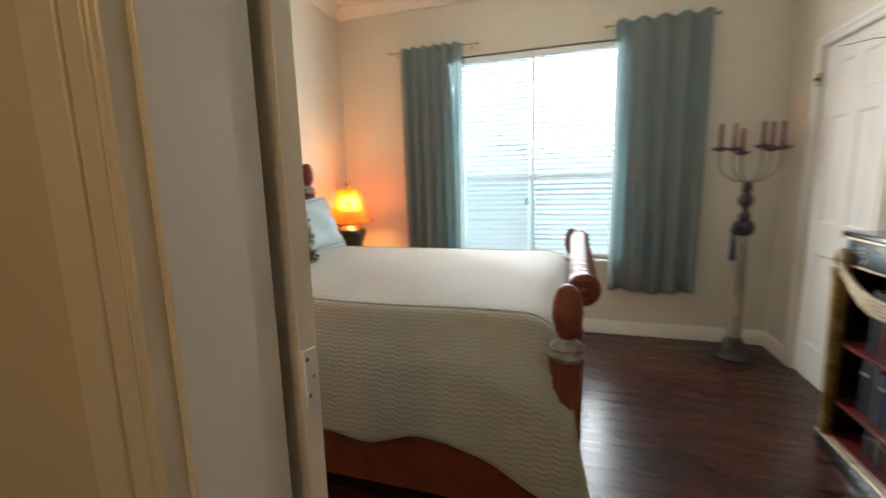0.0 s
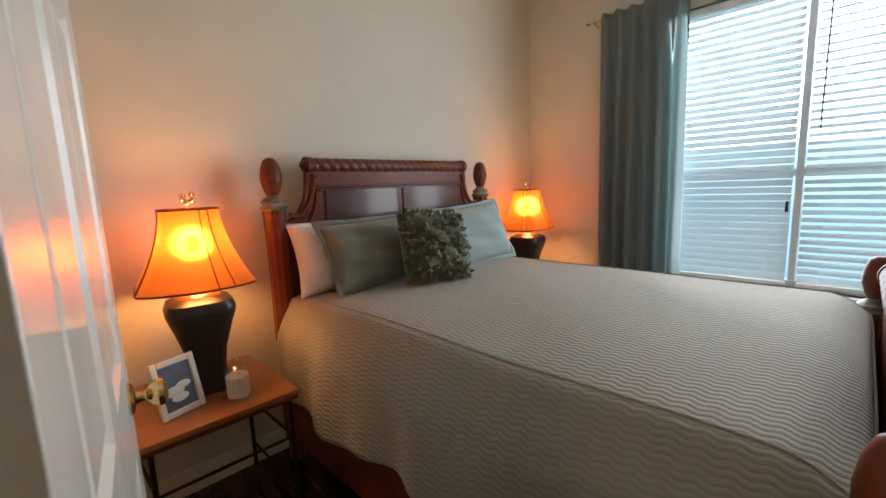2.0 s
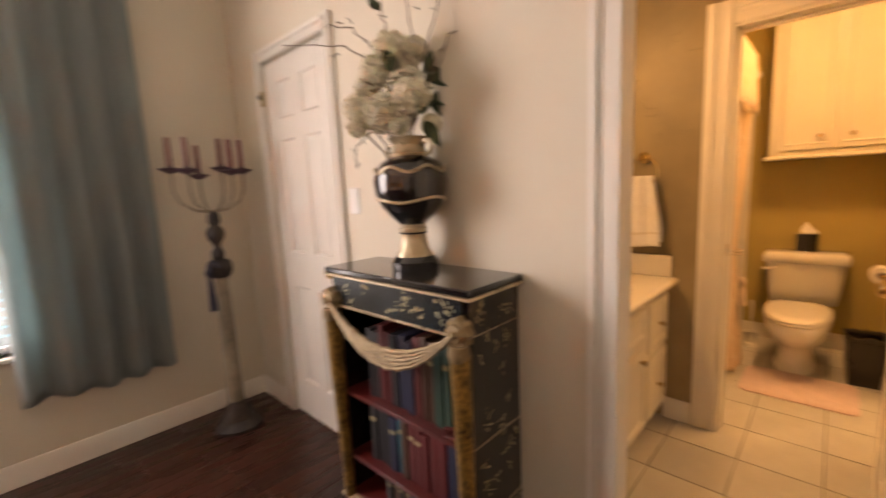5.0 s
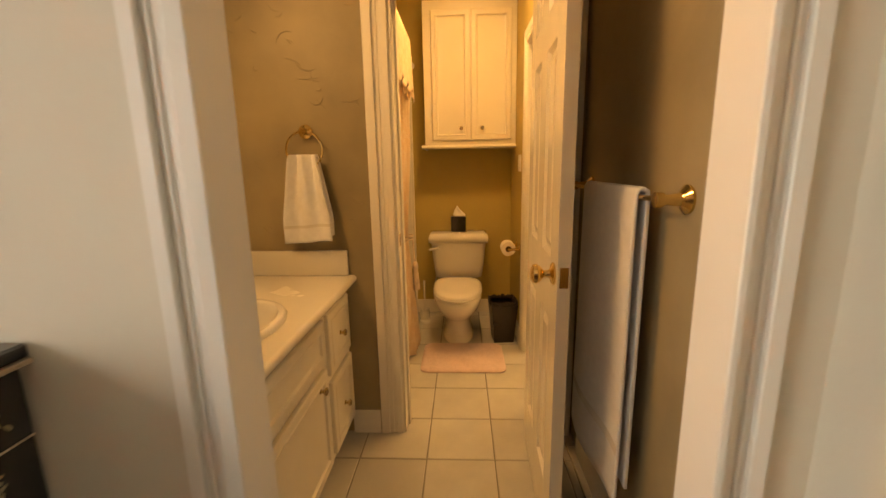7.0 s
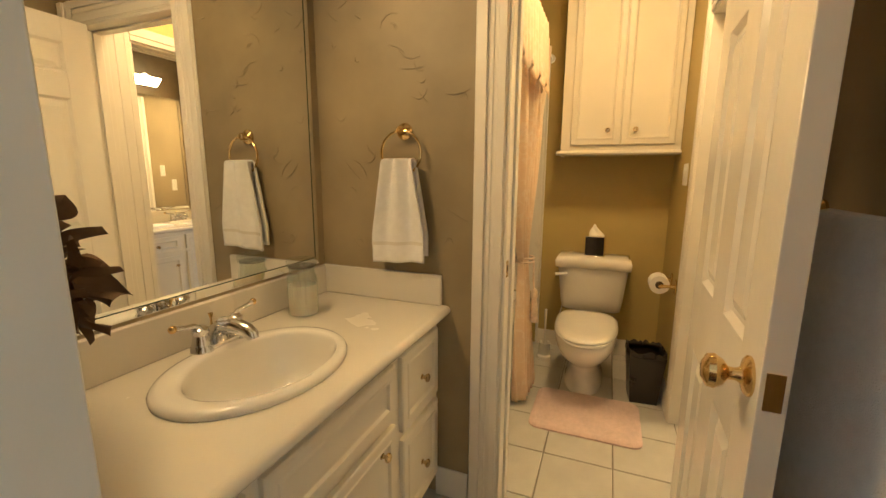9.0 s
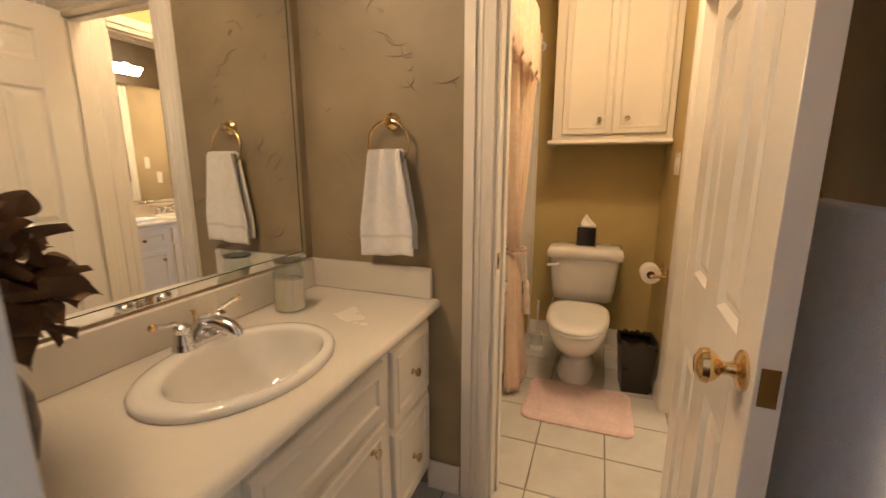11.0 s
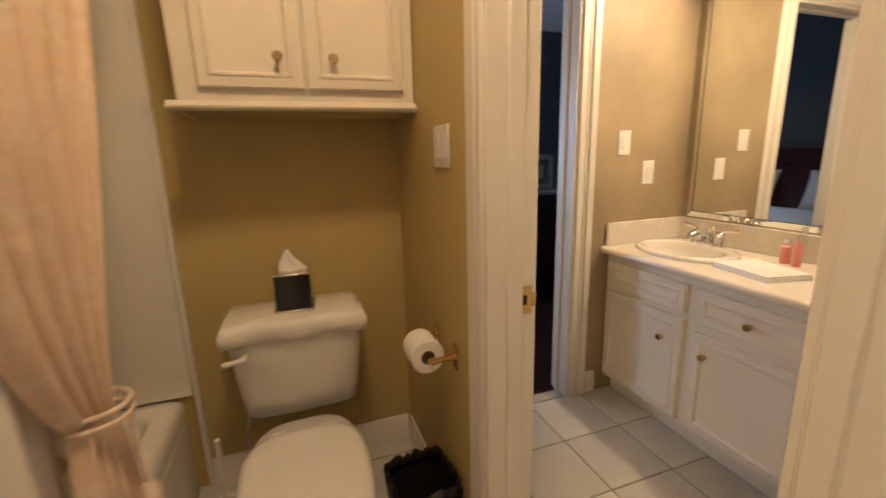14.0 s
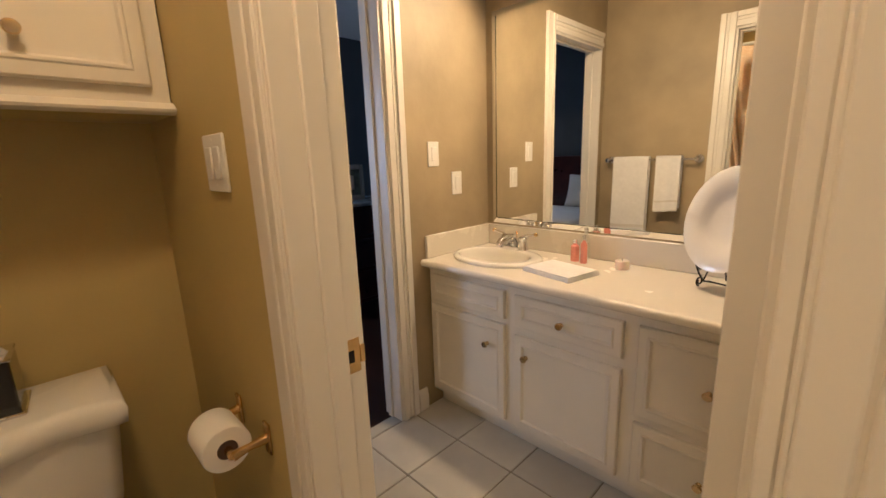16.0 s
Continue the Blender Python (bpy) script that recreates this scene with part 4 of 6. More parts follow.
pf = root("picture_frame", (-1.50, 1.20, 0.56), "white picture frame leaning on the nightstand", "picture frame", turn=18)
FM = Matrix.Rotation(radians(-14), 4, "Y")
for y0, y1, z0, z1 in ((-0.075, -0.055, 0, 0.20), (0.055, 0.075, 0, 0.20), (-0.055, 0.055, 0, 0.022), (-0.055, 0.055, 0.178, 0.20)):
    bm = bx(-0.008, 0.008, y0, y1, z0, z1, 0.003)
    bm.transform(FM)
    part("frame_side", bm, TRIM, pf, world=False)
bm = bx(-0.005, 0.0, -0.055, 0.055, 0.022, 0.178)
bm.transform(FM)
pic = part("picture", bm, mat("blue_grey_print", (0.16, 0.20, 0.28), 0.3, var=0.6, scale=14, second=(0.08, 0.08, 0.11)), pf, "blue-grey landscape print", world=False)
bm = bmesh.new()
for y, z, r in ((-0.015, 0.085, 0.03), (0.02, 0.10, 0.022), (0.0, 0.06, 0.025)):
    lathe(bm, [(r, 0), (r * 0.9, 0.0015), (0, 0.0018)], seg=14, m=FM @ Matrix.Translation((0.0005, y, z)) @ Matrix.Rotation(radians(90), 4, "Y") @ Matrix.Diagonal((0.6, 1.2, 1, 1)))
part("pale_shape", bm, PAPER, pic, world=False)
bm = bx(-0.07, -0.062, -0.02, 0.02, 0, 0.15)
part("easel_back", bm, IRON, pf, world=False)

cj = root("candle_jar", (-1.475, 1.375, 0.56), "ivory candle in a lidded clear glass jar", "candle")
part("wax", lt([(0.038, 0.009), (0.040, 0.014), (0.040, 0.086), (0.036, 0.090), (0, 0.089)]), WAX, cj, world=False)
g = part("jar", lt([(0.045, 0), (0.054, 0.002), (0.056, 0.007), (0.046, 0.014), (0.044, 0.105), (0.042, 0.105), (0.042, 0.009), (0, 0.009)]), CLEAR, cj, "clear glass", world=False)
part("lid", lt([(0.045, 0.106), (0.047, 0.111), (0.043, 0.124), (0.020, 0.135), (0.010, 0.139), (0.013, 0.147), (0.008, 0.156), (0, 0.157)]), CLEAR, cj, "clear glass lid with a knob", world=False)

# ---- bookcase ----
bc = root("bookcase", (1.51, 2.28, 0), "black lacquer bookcase with gilded columns, rope swag and red shelves", "bookcase")
part("top", bx(1.365, 1.636, 1.918, 2.642, 1.025, 1.047, 0.004), LACQUER, bc)
part("top_band", bx(1.362, 1.636, 1.915, 2.645, 1.016, 1.024, 0.001), CREAM_GOLD, bc, "gilt edge band")
for y0, y1 in ((1.935, 1.957), (2.603, 2.625)):
    part("side", bx(1.385, 1.632, y0, y1, 0.09, 1.016, 0.002), LACQUER, bc)
part("back", bx(1.618, 1.632, 1.957, 2.603, 0.09, 1.016), RED_IN, bc)
fr = part("frieze", bx(1.376, 1.396, 1.957, 2.603, 0.905, 1.014, 0.002), mat("blue_black_lacquer", (0.022, 0.035, 0.042), 0.22, var=0.3, coat=0.4), bc, "blue-black painted frieze")
part("frieze_band", bx(1.372, 1.378, 1.957, 2.603, 0.897, 0.905, 0.001), CREAM_GOLD, bc)
for z in (0.10, 0.27, 0.545):
    part("shelf", bx(1.385, 1.618, 1.957, 2.603, z - 0.016, z, 0.002), RED_IN, bc, "red painted shelf")
part("plinth", bx(1.36, 1.634, 1.915, 2.645, 0, 0.075, 0.008, 2), LACQUER, bc)
part("plinth_band", bx(1.357, 1.634, 1.912, 2.648, 0.075, 0.088, 0.003), CREAM_GOLD, bc)
SPOT = mat("leopard_gilding", (0.46, 0.27, 0.07), 0.4, 0.4, var=0.6, scale=75, second=(0.02, 0.012, 0.008), bump=0.4, bscale=140)
for y in (1.955, 2.605):
    part("column", tb([(1.372, y, 0.088), (1.370, y, 0.3), (1.366, y, 0.6), (1.362, y, 0.86)], [0.021, 0.024, 0.028, 0.032], 16), SPOT, bc, "gilded spotted column")
    rs = part("rosette", lt([(0.042, -0.02), (0.044, 0.0), (0.038, 0.012), (0.030, 0.012), (0.026, 0.02), (0.014, 0.022), (0.008, 0.03), (0, 0.031)], m=Matrix.Translation((1.358, y, 0.925)) @ Matrix.Rotation(radians(-90), 4, "Y"), seg=28, wave=lambda a, z: 1 + 0.10 * math.cos(8 * a)), BEIGE_ROPE, bc, "carved gilt rosette")
    part("tassel_head", tb([(1.358, y, 0.89), (1.358, y, 0.86), (1.36, y, 0.84)], [0.03, 0.034, 0.028], 14), BEIGE_ROPE, bc)
for k in range(9):
    pts = []
    for i in range(25):
        u = i / 24
        sag = 0.145 * (1 - (2 * u - 1) ** 2) + 0.0075 * (k - 4) * (1 - (2 * u - 1) ** 2)
        pts.append((1.345 - 0.008 * math.sin(math.pi * u) + 0.006 * ((k % 2) - 0.5), 1.955 + 0.65 * u, 0.925 - sag + 0.003 * math.sin(u * 60 + k)))
    part("swag_cord", tb(pts, [(0.0045 + 0.0035 * math.sin(math.pi * i / 24)) * (1 + 0.22 * ((i + k) % 2)) for i in range(25)], 8), BEIGE_ROPE, bc, "carved gilt swag")
rs = random.Random(4)


def sprigs(nm, face, n, a0, a1, z0, z1, axis):
    """Flat painted sprigs on a lacquer face."""
    bm = bmesh.new()
    for _ in range(n):
        a, z = rs.uniform(a0, a1), rs.uniform(z0, z1)
        ang = rs.uniform(0, 6.28)
        for j in range(6):
            r, th = rs.uniform(0.004, 0.009), ang + rs.uniform(-0.7, 0.7)
            d = j * 0.007
            m = (Matrix.Translation((face, a + d * math.cos(th), z + d * math.sin(th))) @ Matrix.Rotation(radians(-90), 4, "Y")) if axis == "x" else (Matrix.Translation((a + d * math.cos(th), face, z + d * math.sin(th))) @ Matrix.Rotation(radians(90), 4, "X"))
            lathe(bm, [(r, 0), (0, 0.0008)], seg=7, m=m @ Matrix.Rotation(th, 4, "Z") @ Matrix.Diagonal((1, 0.5, 1, 1)))
    ob = part(nm, bm, PATTERN, bc, "muted gold painted sprigs", smooth=0)
    ob["kind"] = "stuff"


sprigs("painted_motif", 1.3755, 14, 2.0, 2.56, 0.925, 1.0, "x")
sprigs("painted_motif", 1.9345, 34, 1.41, 1.61, 0.13, 1.0, "y")
for z in (0.30, 0.56, 0.905):
    part("side_line", bx(1.386, 1.632, 1.9335, 1.935, z - 0.003, z), CREAM_GOLD, bc)
COVERS = [mat(n, c, 0.5, var=0.2, scale=20, bump=0.1) for n, c in (("red_cloth", (0.11, 0.014, 0.014)), ("navy_cloth", (0.015, 0.02, 0.05)), ("green_cloth", (0.02, 0.06, 0.045)), ("teal_cloth", (0.015, 0.09, 0.12)), ("brown_cloth", (0.07, 0.03, 0.015)), ("black_cloth", (0.012, 0.012, 0.014)))]
NAMES = ["red", "navy blue", "dark green", "teal", "brown", "black"]
ORDER = {0.545: [2, 2, 2, 2, 4, 4, 0, 1, 1, 5, 0, 0, 5, 5], 0.27: [1, 1, 1, 0, 0, 0, 0, 0, 4, 3, 1, 5, 5, 5], 0.10: [5, 1, 0, 0, 4, 5, 5, 1, 0, 5, 4, 5]}
for z, row in ORDER.items():
    y = 1.985
    for c in row:
        t = rs.uniform(0.028, 0.042)
        h = rs.uniform(0.26, 0.30) if z > 0.5 else (rs.uniform(0.205, 0.24) if z > 0.2 else rs.uniform(0.12, 0.14))
        bk = root("book", (1.50, y + t / 2, z), NAMES[c] + " cloth-bound book upright on a red shelf", "book", "books on the shelves")
        d = rs.uniform(0.0, 0.012)
        part("cover", bx(1.42 + d, 1.57, y + 0.0006, y + t - 0.0006, z, z + h, 0.004, 2), COVERS[c], bk)
        part("pages", bx(1.43 + d, 1.571, y + 0.004, y + t - 0.004, z + 0.004, z + h - 0.004), PAPER, bk)
        if rs.random() < 0.6:
            part("spine_band", bx(1.4185 + d, 1.42 + d, y + 0.003, y + t - 0.003, z + h * 0.72, z + h * 0.78), PATTERN, bk, "gilt spine band")
        y += t + 0.001

orn = root("ornament", (1.405, 2.03, 0.545), "small red-brown carved scroll ornament on the shelf", "ornament")
for k, (dy, h) in enumerate(((-0.02, 0.035), (0.005, 0.045), (0.028, 0.03))):
    part("scroll", tb([(1.405, 2.03 + dy + 0.012 * math.cos(a) * (1 - a / 9), 0.552 + h * 0.4 + 0.012 * math.sin(a) * (1 - a / 9)) for a in [i * 0.55 for i in range(13)]], 0.0055, 7), RED_IN, orn)
part("foot", bx(1.395, 1.415, 1.995, 2.072, 0.545, 0.553, 0.002), RED_IN, orn)

# ---- urn and flowers ----
VX, VY, VZ = 1.53, 2.30, 1.047
urn = root("urn", (VX, VY, VZ), "black and cream gilt urn on a pedestal foot", "vase")
part("foot", lt([(0.082, 0), (0.084, 0.006), (0.084, 0.03), (0.076, 0.038), (0.070, 0.048)], seg=32), LACQUER, urn, world=False)
part("stem", lt([(0.068, 0.048), (0.066, 0.055), (0.056, 0.07), (0.046, 0.10), (0.045, 0.125), (0.050, 0.135), (0.050, 0.145), (0.044, 0.15), (0.046, 0.16)], seg=32), CREAM_GOLD, urn, "cream gilt stem", world=False)
part("band", lt([(0.047, 0.126), (0.051, 0.130), (0.047, 0.134)], seg=32), LACQUER, urn, world=False)
part("bowl", lt([(0.046, 0.16), (0.055, 0.168), (0.08, 0.19), (0.108, 0.225), (0.126, 0.275), (0.129, 0.31), (0.122, 0.345), (0.10, 0.375), (0.075, 0.39), (0.062, 0.395)], seg=40), LACQUER, urn, world=False)
part("neck", lt([(0.064, 0.394), (0.068, 0.402), (0.058, 0.412), (0.055, 0.43), (0.068, 0.45), (0.074, 0.456), (0.066, 0.458), (0.05, 0.42)], seg=32), CREAM_GOLD, urn, "cream gilt neck", world=False)
for ph in range(2):
    part("garland", tb([(0.127 * math.cos(a) * 1.01, 0.127 * math.sin(a) * 1.01, (0.245 if ph else 0.348) + 0.014 * math.sin(5 * a + ph)) if ph == 0 else (0.117 * math.cos(a) * 1.01, 0.117 * math.sin(a) * 1.01, 0.245 + 0.008 * math.sin(3 * a)) for a in [2 * math.pi * i / 48 for i in range(49)]] if ph else [(0.121 * math.cos(a) * 1.015, 0.121 * math.sin(a) * 1.015, 0.346 + 0.010 * math.sin(6 * a)) for a in [2 * math.pi * i / 60 for i in range(61)]], 0.0055, 6), CREAM_GOLD, urn, "raised gilt garland", world=False)
for s in (1, -1):
    part("handle", tb([(0.0, s * 0.07, 0.39), (0, s * 0.10, 0.40), (0, s * 0.115, 0.42), (0, s * 0.10, 0.44), (0, s * 0.08, 0.44)], 0.008, 8), CREAM_GOLD, urn, world=False)

bq = root("flower_arrangement", (VX, VY, VZ + 0.42), "ivory silk hydrangeas with bare twigs and dark leaves", "flowers")
rf = random.Random(12)
LAT = Vector((-0.71, 0.70, 0))
DEP = Vector((0.70, 0.71, 0))


def spot(px, py, d=0.0):
    return LAT * ((733 - px) * 0.0021) + DEP * d + Vector((0, 0, 1.576 + (220 - py) * 0.0021 - VZ - 0.42))


BLOOMS = [(738, 190, 44, -0.06), (694, 218, 38, -0.04), (656, 206, 29, 0.0), (688, 152, 30, -0.02), (712, 116, 34, 0.0), (670, 172, 24, 0.03), (752, 112, 24, 0.03), (655, 236, 20, -0.04), (772, 236, 20, -0.02), (735, 142, 26, 0.02), (722, 238, 20, -0.08)]
for px, py, r, d in BLOOMS:
    c, rr = spot(px, py, d), r * 0.0018
    bm = bmesh.new()
    ball(bm, c, rr * 0.66, u=14, v=10)
    for i in range(int(40 + 1900 * rr)):
        n = Vector((rf.gauss(0, 1), rf.gauss(0, 1), rf.gauss(0, 1))).normalized()
        p = c + n * rr * rf.uniform(0.80, 1.0)
        t1 = Matrix.Rotation(rf.uniform(0, 6.28), 3, n) @ n.orthogonal().normalized()
        t2 = n.cross(t1)
        s = rf.uniform(0.010, 0.016)
        m0 = bm.verts.new(p - n * 0.003)
        for e, g in ((t1, t2), (t2, -t1), (-t1, -t2), (-t2, t1)):
            # four cupped petals to each floret
            bm.faces.new((m0, bm.verts.new(p + (e * 0.55 + g * 0.42) * s + n * 0.002), bm.verts.new(p + e * s + n * rf.uniform(-0.001, 0.005)), bm.verts.new(p + (e * 0.55 - g * 0.42) * s + n * 0.002)))
    part("bloom", bm, PETAL, bq, "ivory hydrangea head", world=False, smooth=0)
    part("stem", tb([(0, 0, -0.2), c * 0.5 + Vector((0, 0, -0.05)), c], 0.003, 5), TWIG, bq, world=False)
TWIGS = [[(733, 240), (690, 140), (640, 108), (545, 106)], [(733, 240), (700, 130), (650, 75), (618, 88)], [(740, 240), (790, 120), (860, 70), (942, 36)], [(740, 240), (780, 100), (800, 20), (790, -30)], [(740, 240), (745, 90), (740, 10), (752, -40)], [(740, 240), (810, 100), (870, 75), (900, 30)], [(730, 240), (705, 90), (700, 40), (690, -20)], [(725, 245), (670, 240), (650, 270), (642, 300)]]
for tw in TWIGS:
    pts = [spot(px, py, rf.uniform(-0.05, 0.05)) for px, py in tw]
    fine = []
    for i in range(len(pts) - 1):
        for k in range(4):
            fine.append(pts[i].lerp(pts[i + 1], k / 4) + Vector((rf.gauss(0, 0.004), rf.gauss(0, 0.004), rf.gauss(0, 0.004))))
    fine.append(pts[-1])
    part("twig", tb(fine, [0.003 - 0.0018 * i / len(fine) for i in range(len(fine))], 5), TWIG, bq, world=False)
    for q in (0.55, 0.75, 0.9):
        c = fine[int(q * (len(fine) - 1))] + Vector((rf.gauss(0, 0.012), rf.gauss(0, 0.012), rf.gauss(0, 0.012)))
        bm = bmesh.new()
        for k in range(3):
            n = Vector((rf.gauss(0, 1), rf.gauss(0, 1), rf.gauss(0, 1))).normalized()
            t = n.orthogonal().normalized()
            s = rf.uniform(0.012, 0.02)
            bm.faces.new([bm.verts.new(c), bm.verts.new(c + n * s * 0.5 + t * s * 0.3), bm.verts.new(c + n * s), bm.verts.new(c + n * s * 0.5 - t * s * 0.3)])
        part("bud", bm, LEAF if q < 0.8 else TWIG, bq, world=False, smooth=0)


def big_leaf(c, d, up, ln, w):
    bm = bmesh.new()
    d, up = Vector(d).normalized(), Vector(up).normalized()
    side = d.cross(up).normalized()

    def f(u, v):
        b = math.sin(math.pi * u ** 0.8) * w * (v - 0.5)
        return Vector(c) + d * ln * u + side * b + up * (abs(v - 0.5) * w * 0.4 - 0.25 * ln * u * u)
    surf(bm, f, 8, 4)
    return bm


for px, py, d, dx, dz, ln in ((765, 150, 0.05, 0.5, 0.45, 0.15), (770, 165, 0.03, 0.6, 0.1, 0.13), (770, 190, 0.05, 0.5, -0.3, 0.14), (768, 175, 0.07, 0.4, 0.5, 0.13), (772, 200, 0.04, 0.45, 0.2, 0.12), (748, 225, -0.07, 0.35, 0.3, 0.07), (715, 160, -0.05, -0.1, 0.5, 0.09), (700, 60, 0.0, -0.5, 0.6, 0.06), (760, 235, -0.06, 0.2, -0.3, 0.09)):
    part("leaf", big_leaf(spot(px, py, d), -LAT * dx + Vector((0, 0, dz)), -DEP + Vector((0, 0, 0.4)), ln, ln * 0.55), LEAF, bq, world=False)

# ---- candelabra ----
cd = root("floor_candelabra", (1.34, 3.70, 0), "tall antique floor candelabra with burgundy candles and a tassel", "candelabra")
STONE = mat("antiqued_stone_finish", (0.30, 0.255, 0.185), 0.6, var=0.3, scale=14, bump=0.25)
BRONZE = mat("dark_bronze", (0.05, 0.04, 0.035), 0.5, 0.5, var=0.4, scale=25, bump=0.2)
part("base", lt([(0.135, 0), (0.137, 0.02), (0.12, 0.035), (0.10, 0.05), (0.09, 0.055), (0.085, 0.08), (0.07, 0.095), (0.062, 0.12), (0.05, 0.135), (0.045, 0.16)], seg=32, wave=lambda a, z: 1 + (0.03 * math.cos(8 * a) if 0.03 < z < 0.1 else 0)), BRONZE, cd, "dark stepped base", world=False)
part("column", lt([(0.046, 0.155), (0.044, 0.17), (0.040, 0.5), (0.036, 0.88), (0.040, 0.90)], seg=30, wave=lambda a, z: 1 + 0.03 * math.cos(10 * a)), STONE, cd, "fluted stone-coloured column", world=False)
part("collar", lt([(0.042, 0.89), (0.055, 0.905), (0.065, 0.93), (0.065, 0.955), (0.055, 0.98), (0.04, 0.99)], seg=24, wave=lambda a, z: 1 + 0.06 * math.cos(9 * a)), BRONZE, cd, world=False)
part("baluster", lt([(0.02, 0.985), (0.032, 1.0), (0.034, 1.03), (0.018, 1.06), (0.022, 1.08), (0.042, 1.11), (0.046, 1.14), (0.036, 1.165), (0.022, 1.18), (0.032, 1.2), (0.03, 1.235), (0.018, 1.26)], seg=24, wave=lambda a, z: 1 + 0.08 * math.cos(6 * a)), BRONZE, cd, "carved dark baluster", world=False)
part("tassel", tb([(-0.065, -0.04, 0.97), (-0.075, -0.045, 0.93), (-0.072, -0.045, 0.90), (-0.07, -0.045, 0.72)], [0.008, 0.02, 0.012, 0.022], 10), COVERS[1], cd, "dark blue tassel", world=False)
part("tassel_cord", tb([(-0.02, -0.06, 0.95), (-0.05, -0.06, 0.99), (-0.065, -0.04, 0.97)], 0.006, 6), COVERS[1], cd, world=False)
for dx, dy, dz in ((-0.162, 0.053, 0.03), (-0.117, -0.067, 0.02), (-0.012, 0.109, 0.0), (0.103, 0.093, 0.04), (0.072, -0.129, 0.01), (0.159, -0.052, 0.02)):
    arm = part("arm", tb([(0, 0, 1.255), (dx * 0.45, dy * 0.45, 1.265), (dx * 0.85, dy * 0.85, 1.31), (dx, dy, 1.37), (dx, dy, 1.44 + dz)], 0.007, 7), STONE, cd, world=False)
    part("drip_pan", lt([(0.012, 1.435 + dz), (0.04, 1.452 + dz), (0.052, 1.458 + dz), (0.04, 1.464 + dz), (0.016, 1.462 + dz), (0.016, 1.476 + dz), (0, 1.476 + dz)], (dx, dy, 0), 20, wave=lambda a, z: 1 + 0.12 * math.cos(6 * a)), mat("plum_flower_cup", (0.07, 0.03, 0.05), 0.5, var=0.3), arm, "plum flower-shaped cup", world=False)
    part("candle", lt([(0.0135, 1.462 + dz), (0.013, 1.615 + dz), (0.009, 1.622 + dz), (0, 1.622 + dz)], (dx, dy, 0), 14), WAX_RED, arm, "burgundy candle", world=False)

# ---- switch and closet hook ----


def switch(at, axis, out, label, two=False, toggle=True):
    ob = root("light_switch", at, label, "switch", "wall plates")
    w, h = (0.060 if two else 0.036), 0.058
    d = sorted((0, out * 0.006))
    part("plate", bx(*((d[0], d[1], -w, w) if axis == "x" else (-w, w, d[0], d[1])), -h, h, 0.002), PLATE, ob, world=False)
    d = sorted((out * 0.006, out * 0.010))
    for c in ((-0.024, 0.024) if two else (0.0,)):
        part("rocker", bx(*((d[0], d[1], c - 0.016, c + 0.016) if axis == "x" else (c - 0.016, c + 0.016, d[0], d[1])), -0.033, 0.033, 0.002), PLATE, ob, world=False)
    for z in (0.046, -0.046):
        m = Matrix.Translation((out * 0.006, 0, z) if axis == "x" else (0, out * 0.006, z)) @ (Matrix.Rotation(radians(90 * out), 4, "Y") if axis == "x" else Matrix.Rotation(radians(-90 * out), 4, "X"))
        part("screw", lt([(0.003, 0), (0.002, 0.001), (0, 0.001)], m=m, seg=8), PLATE, ob, world=False)
    return ob


switch((1.64, 2.795, 1.287), "x", -1, "white rocker switch beside the closet door")
hk = root("door_hook", (1.632, 3.575, 1.86), "small dark metal hook at the closet door", "hook")
part("hook", tb([(0, 0, 0), (-0.03, -0.01, 0.0), (-0.04, -0.03, 0.005), (-0.04, -0.06, 0.0)], 0.006, 6), IRON, hk, world=False)
part("hinge_leaf", bx(-0.012, 0.0, -0.012, 0.012, -0.04, 0.04, 0.002), NICKEL, hk, world=False)

# ---- cabinets ----
def front(parent, x0, x1, z0, z1, yf, out, knob=None, nm="door", axis="y"):
    """A framed front with a recessed moulded panel, on the plane yf, facing out (+1 or -1)."""
    def P(a, d, z):
        return (a, yf + out * d, z) if axis == "y" else (yf + out * d, a, z)
    bm = bmesh.new()
    loops = [((0.0), 0.0), (0.0, 0.014), (0.004, 0.018), (0.030, 0.018), (0.034, 0.021), (0.040, 0.020), (0.046, 0.012), (0.060, 0.009)]
    vs = [[bm.verts.new(P(a, d, z)) for a, z in ((x0 + i, z0 + i), (x1 - i, z0 + i), (x1 - i, z1 - i), (x0 + i, z1 - i))] for i, d in loops]
    for p, q in zip(vs, vs[1:]):
        for k in range(4):
            bm.faces.new((p[k], p[(k + 1) % 4], q[(k + 1) % 4], q[k]))
    bm.faces.new(vs[0]), bm.faces.new(vs[-1])
    ob = part(nm, bm, CAB, parent, smooth=15)
    if knob:
        m = Matrix.Translation(P(knob[0], 0.018, knob[1])) @ (Matrix.Rotation(radians(-90 * out), 4, "X") if axis == "y" else Matrix.Rotation(radians(90 * out), 4, "Y"))
        part("knob", lt([(0.010, 0), (0.010, 0.002), (0.006, 0.005), (0.006, 0.012), (0.013, 0.017), (0.015, 0.022), (0.012, 0.027), (0, 0.028)], m=m, seg=18), NICKEL, ob, "aged brass knob")
    return ob


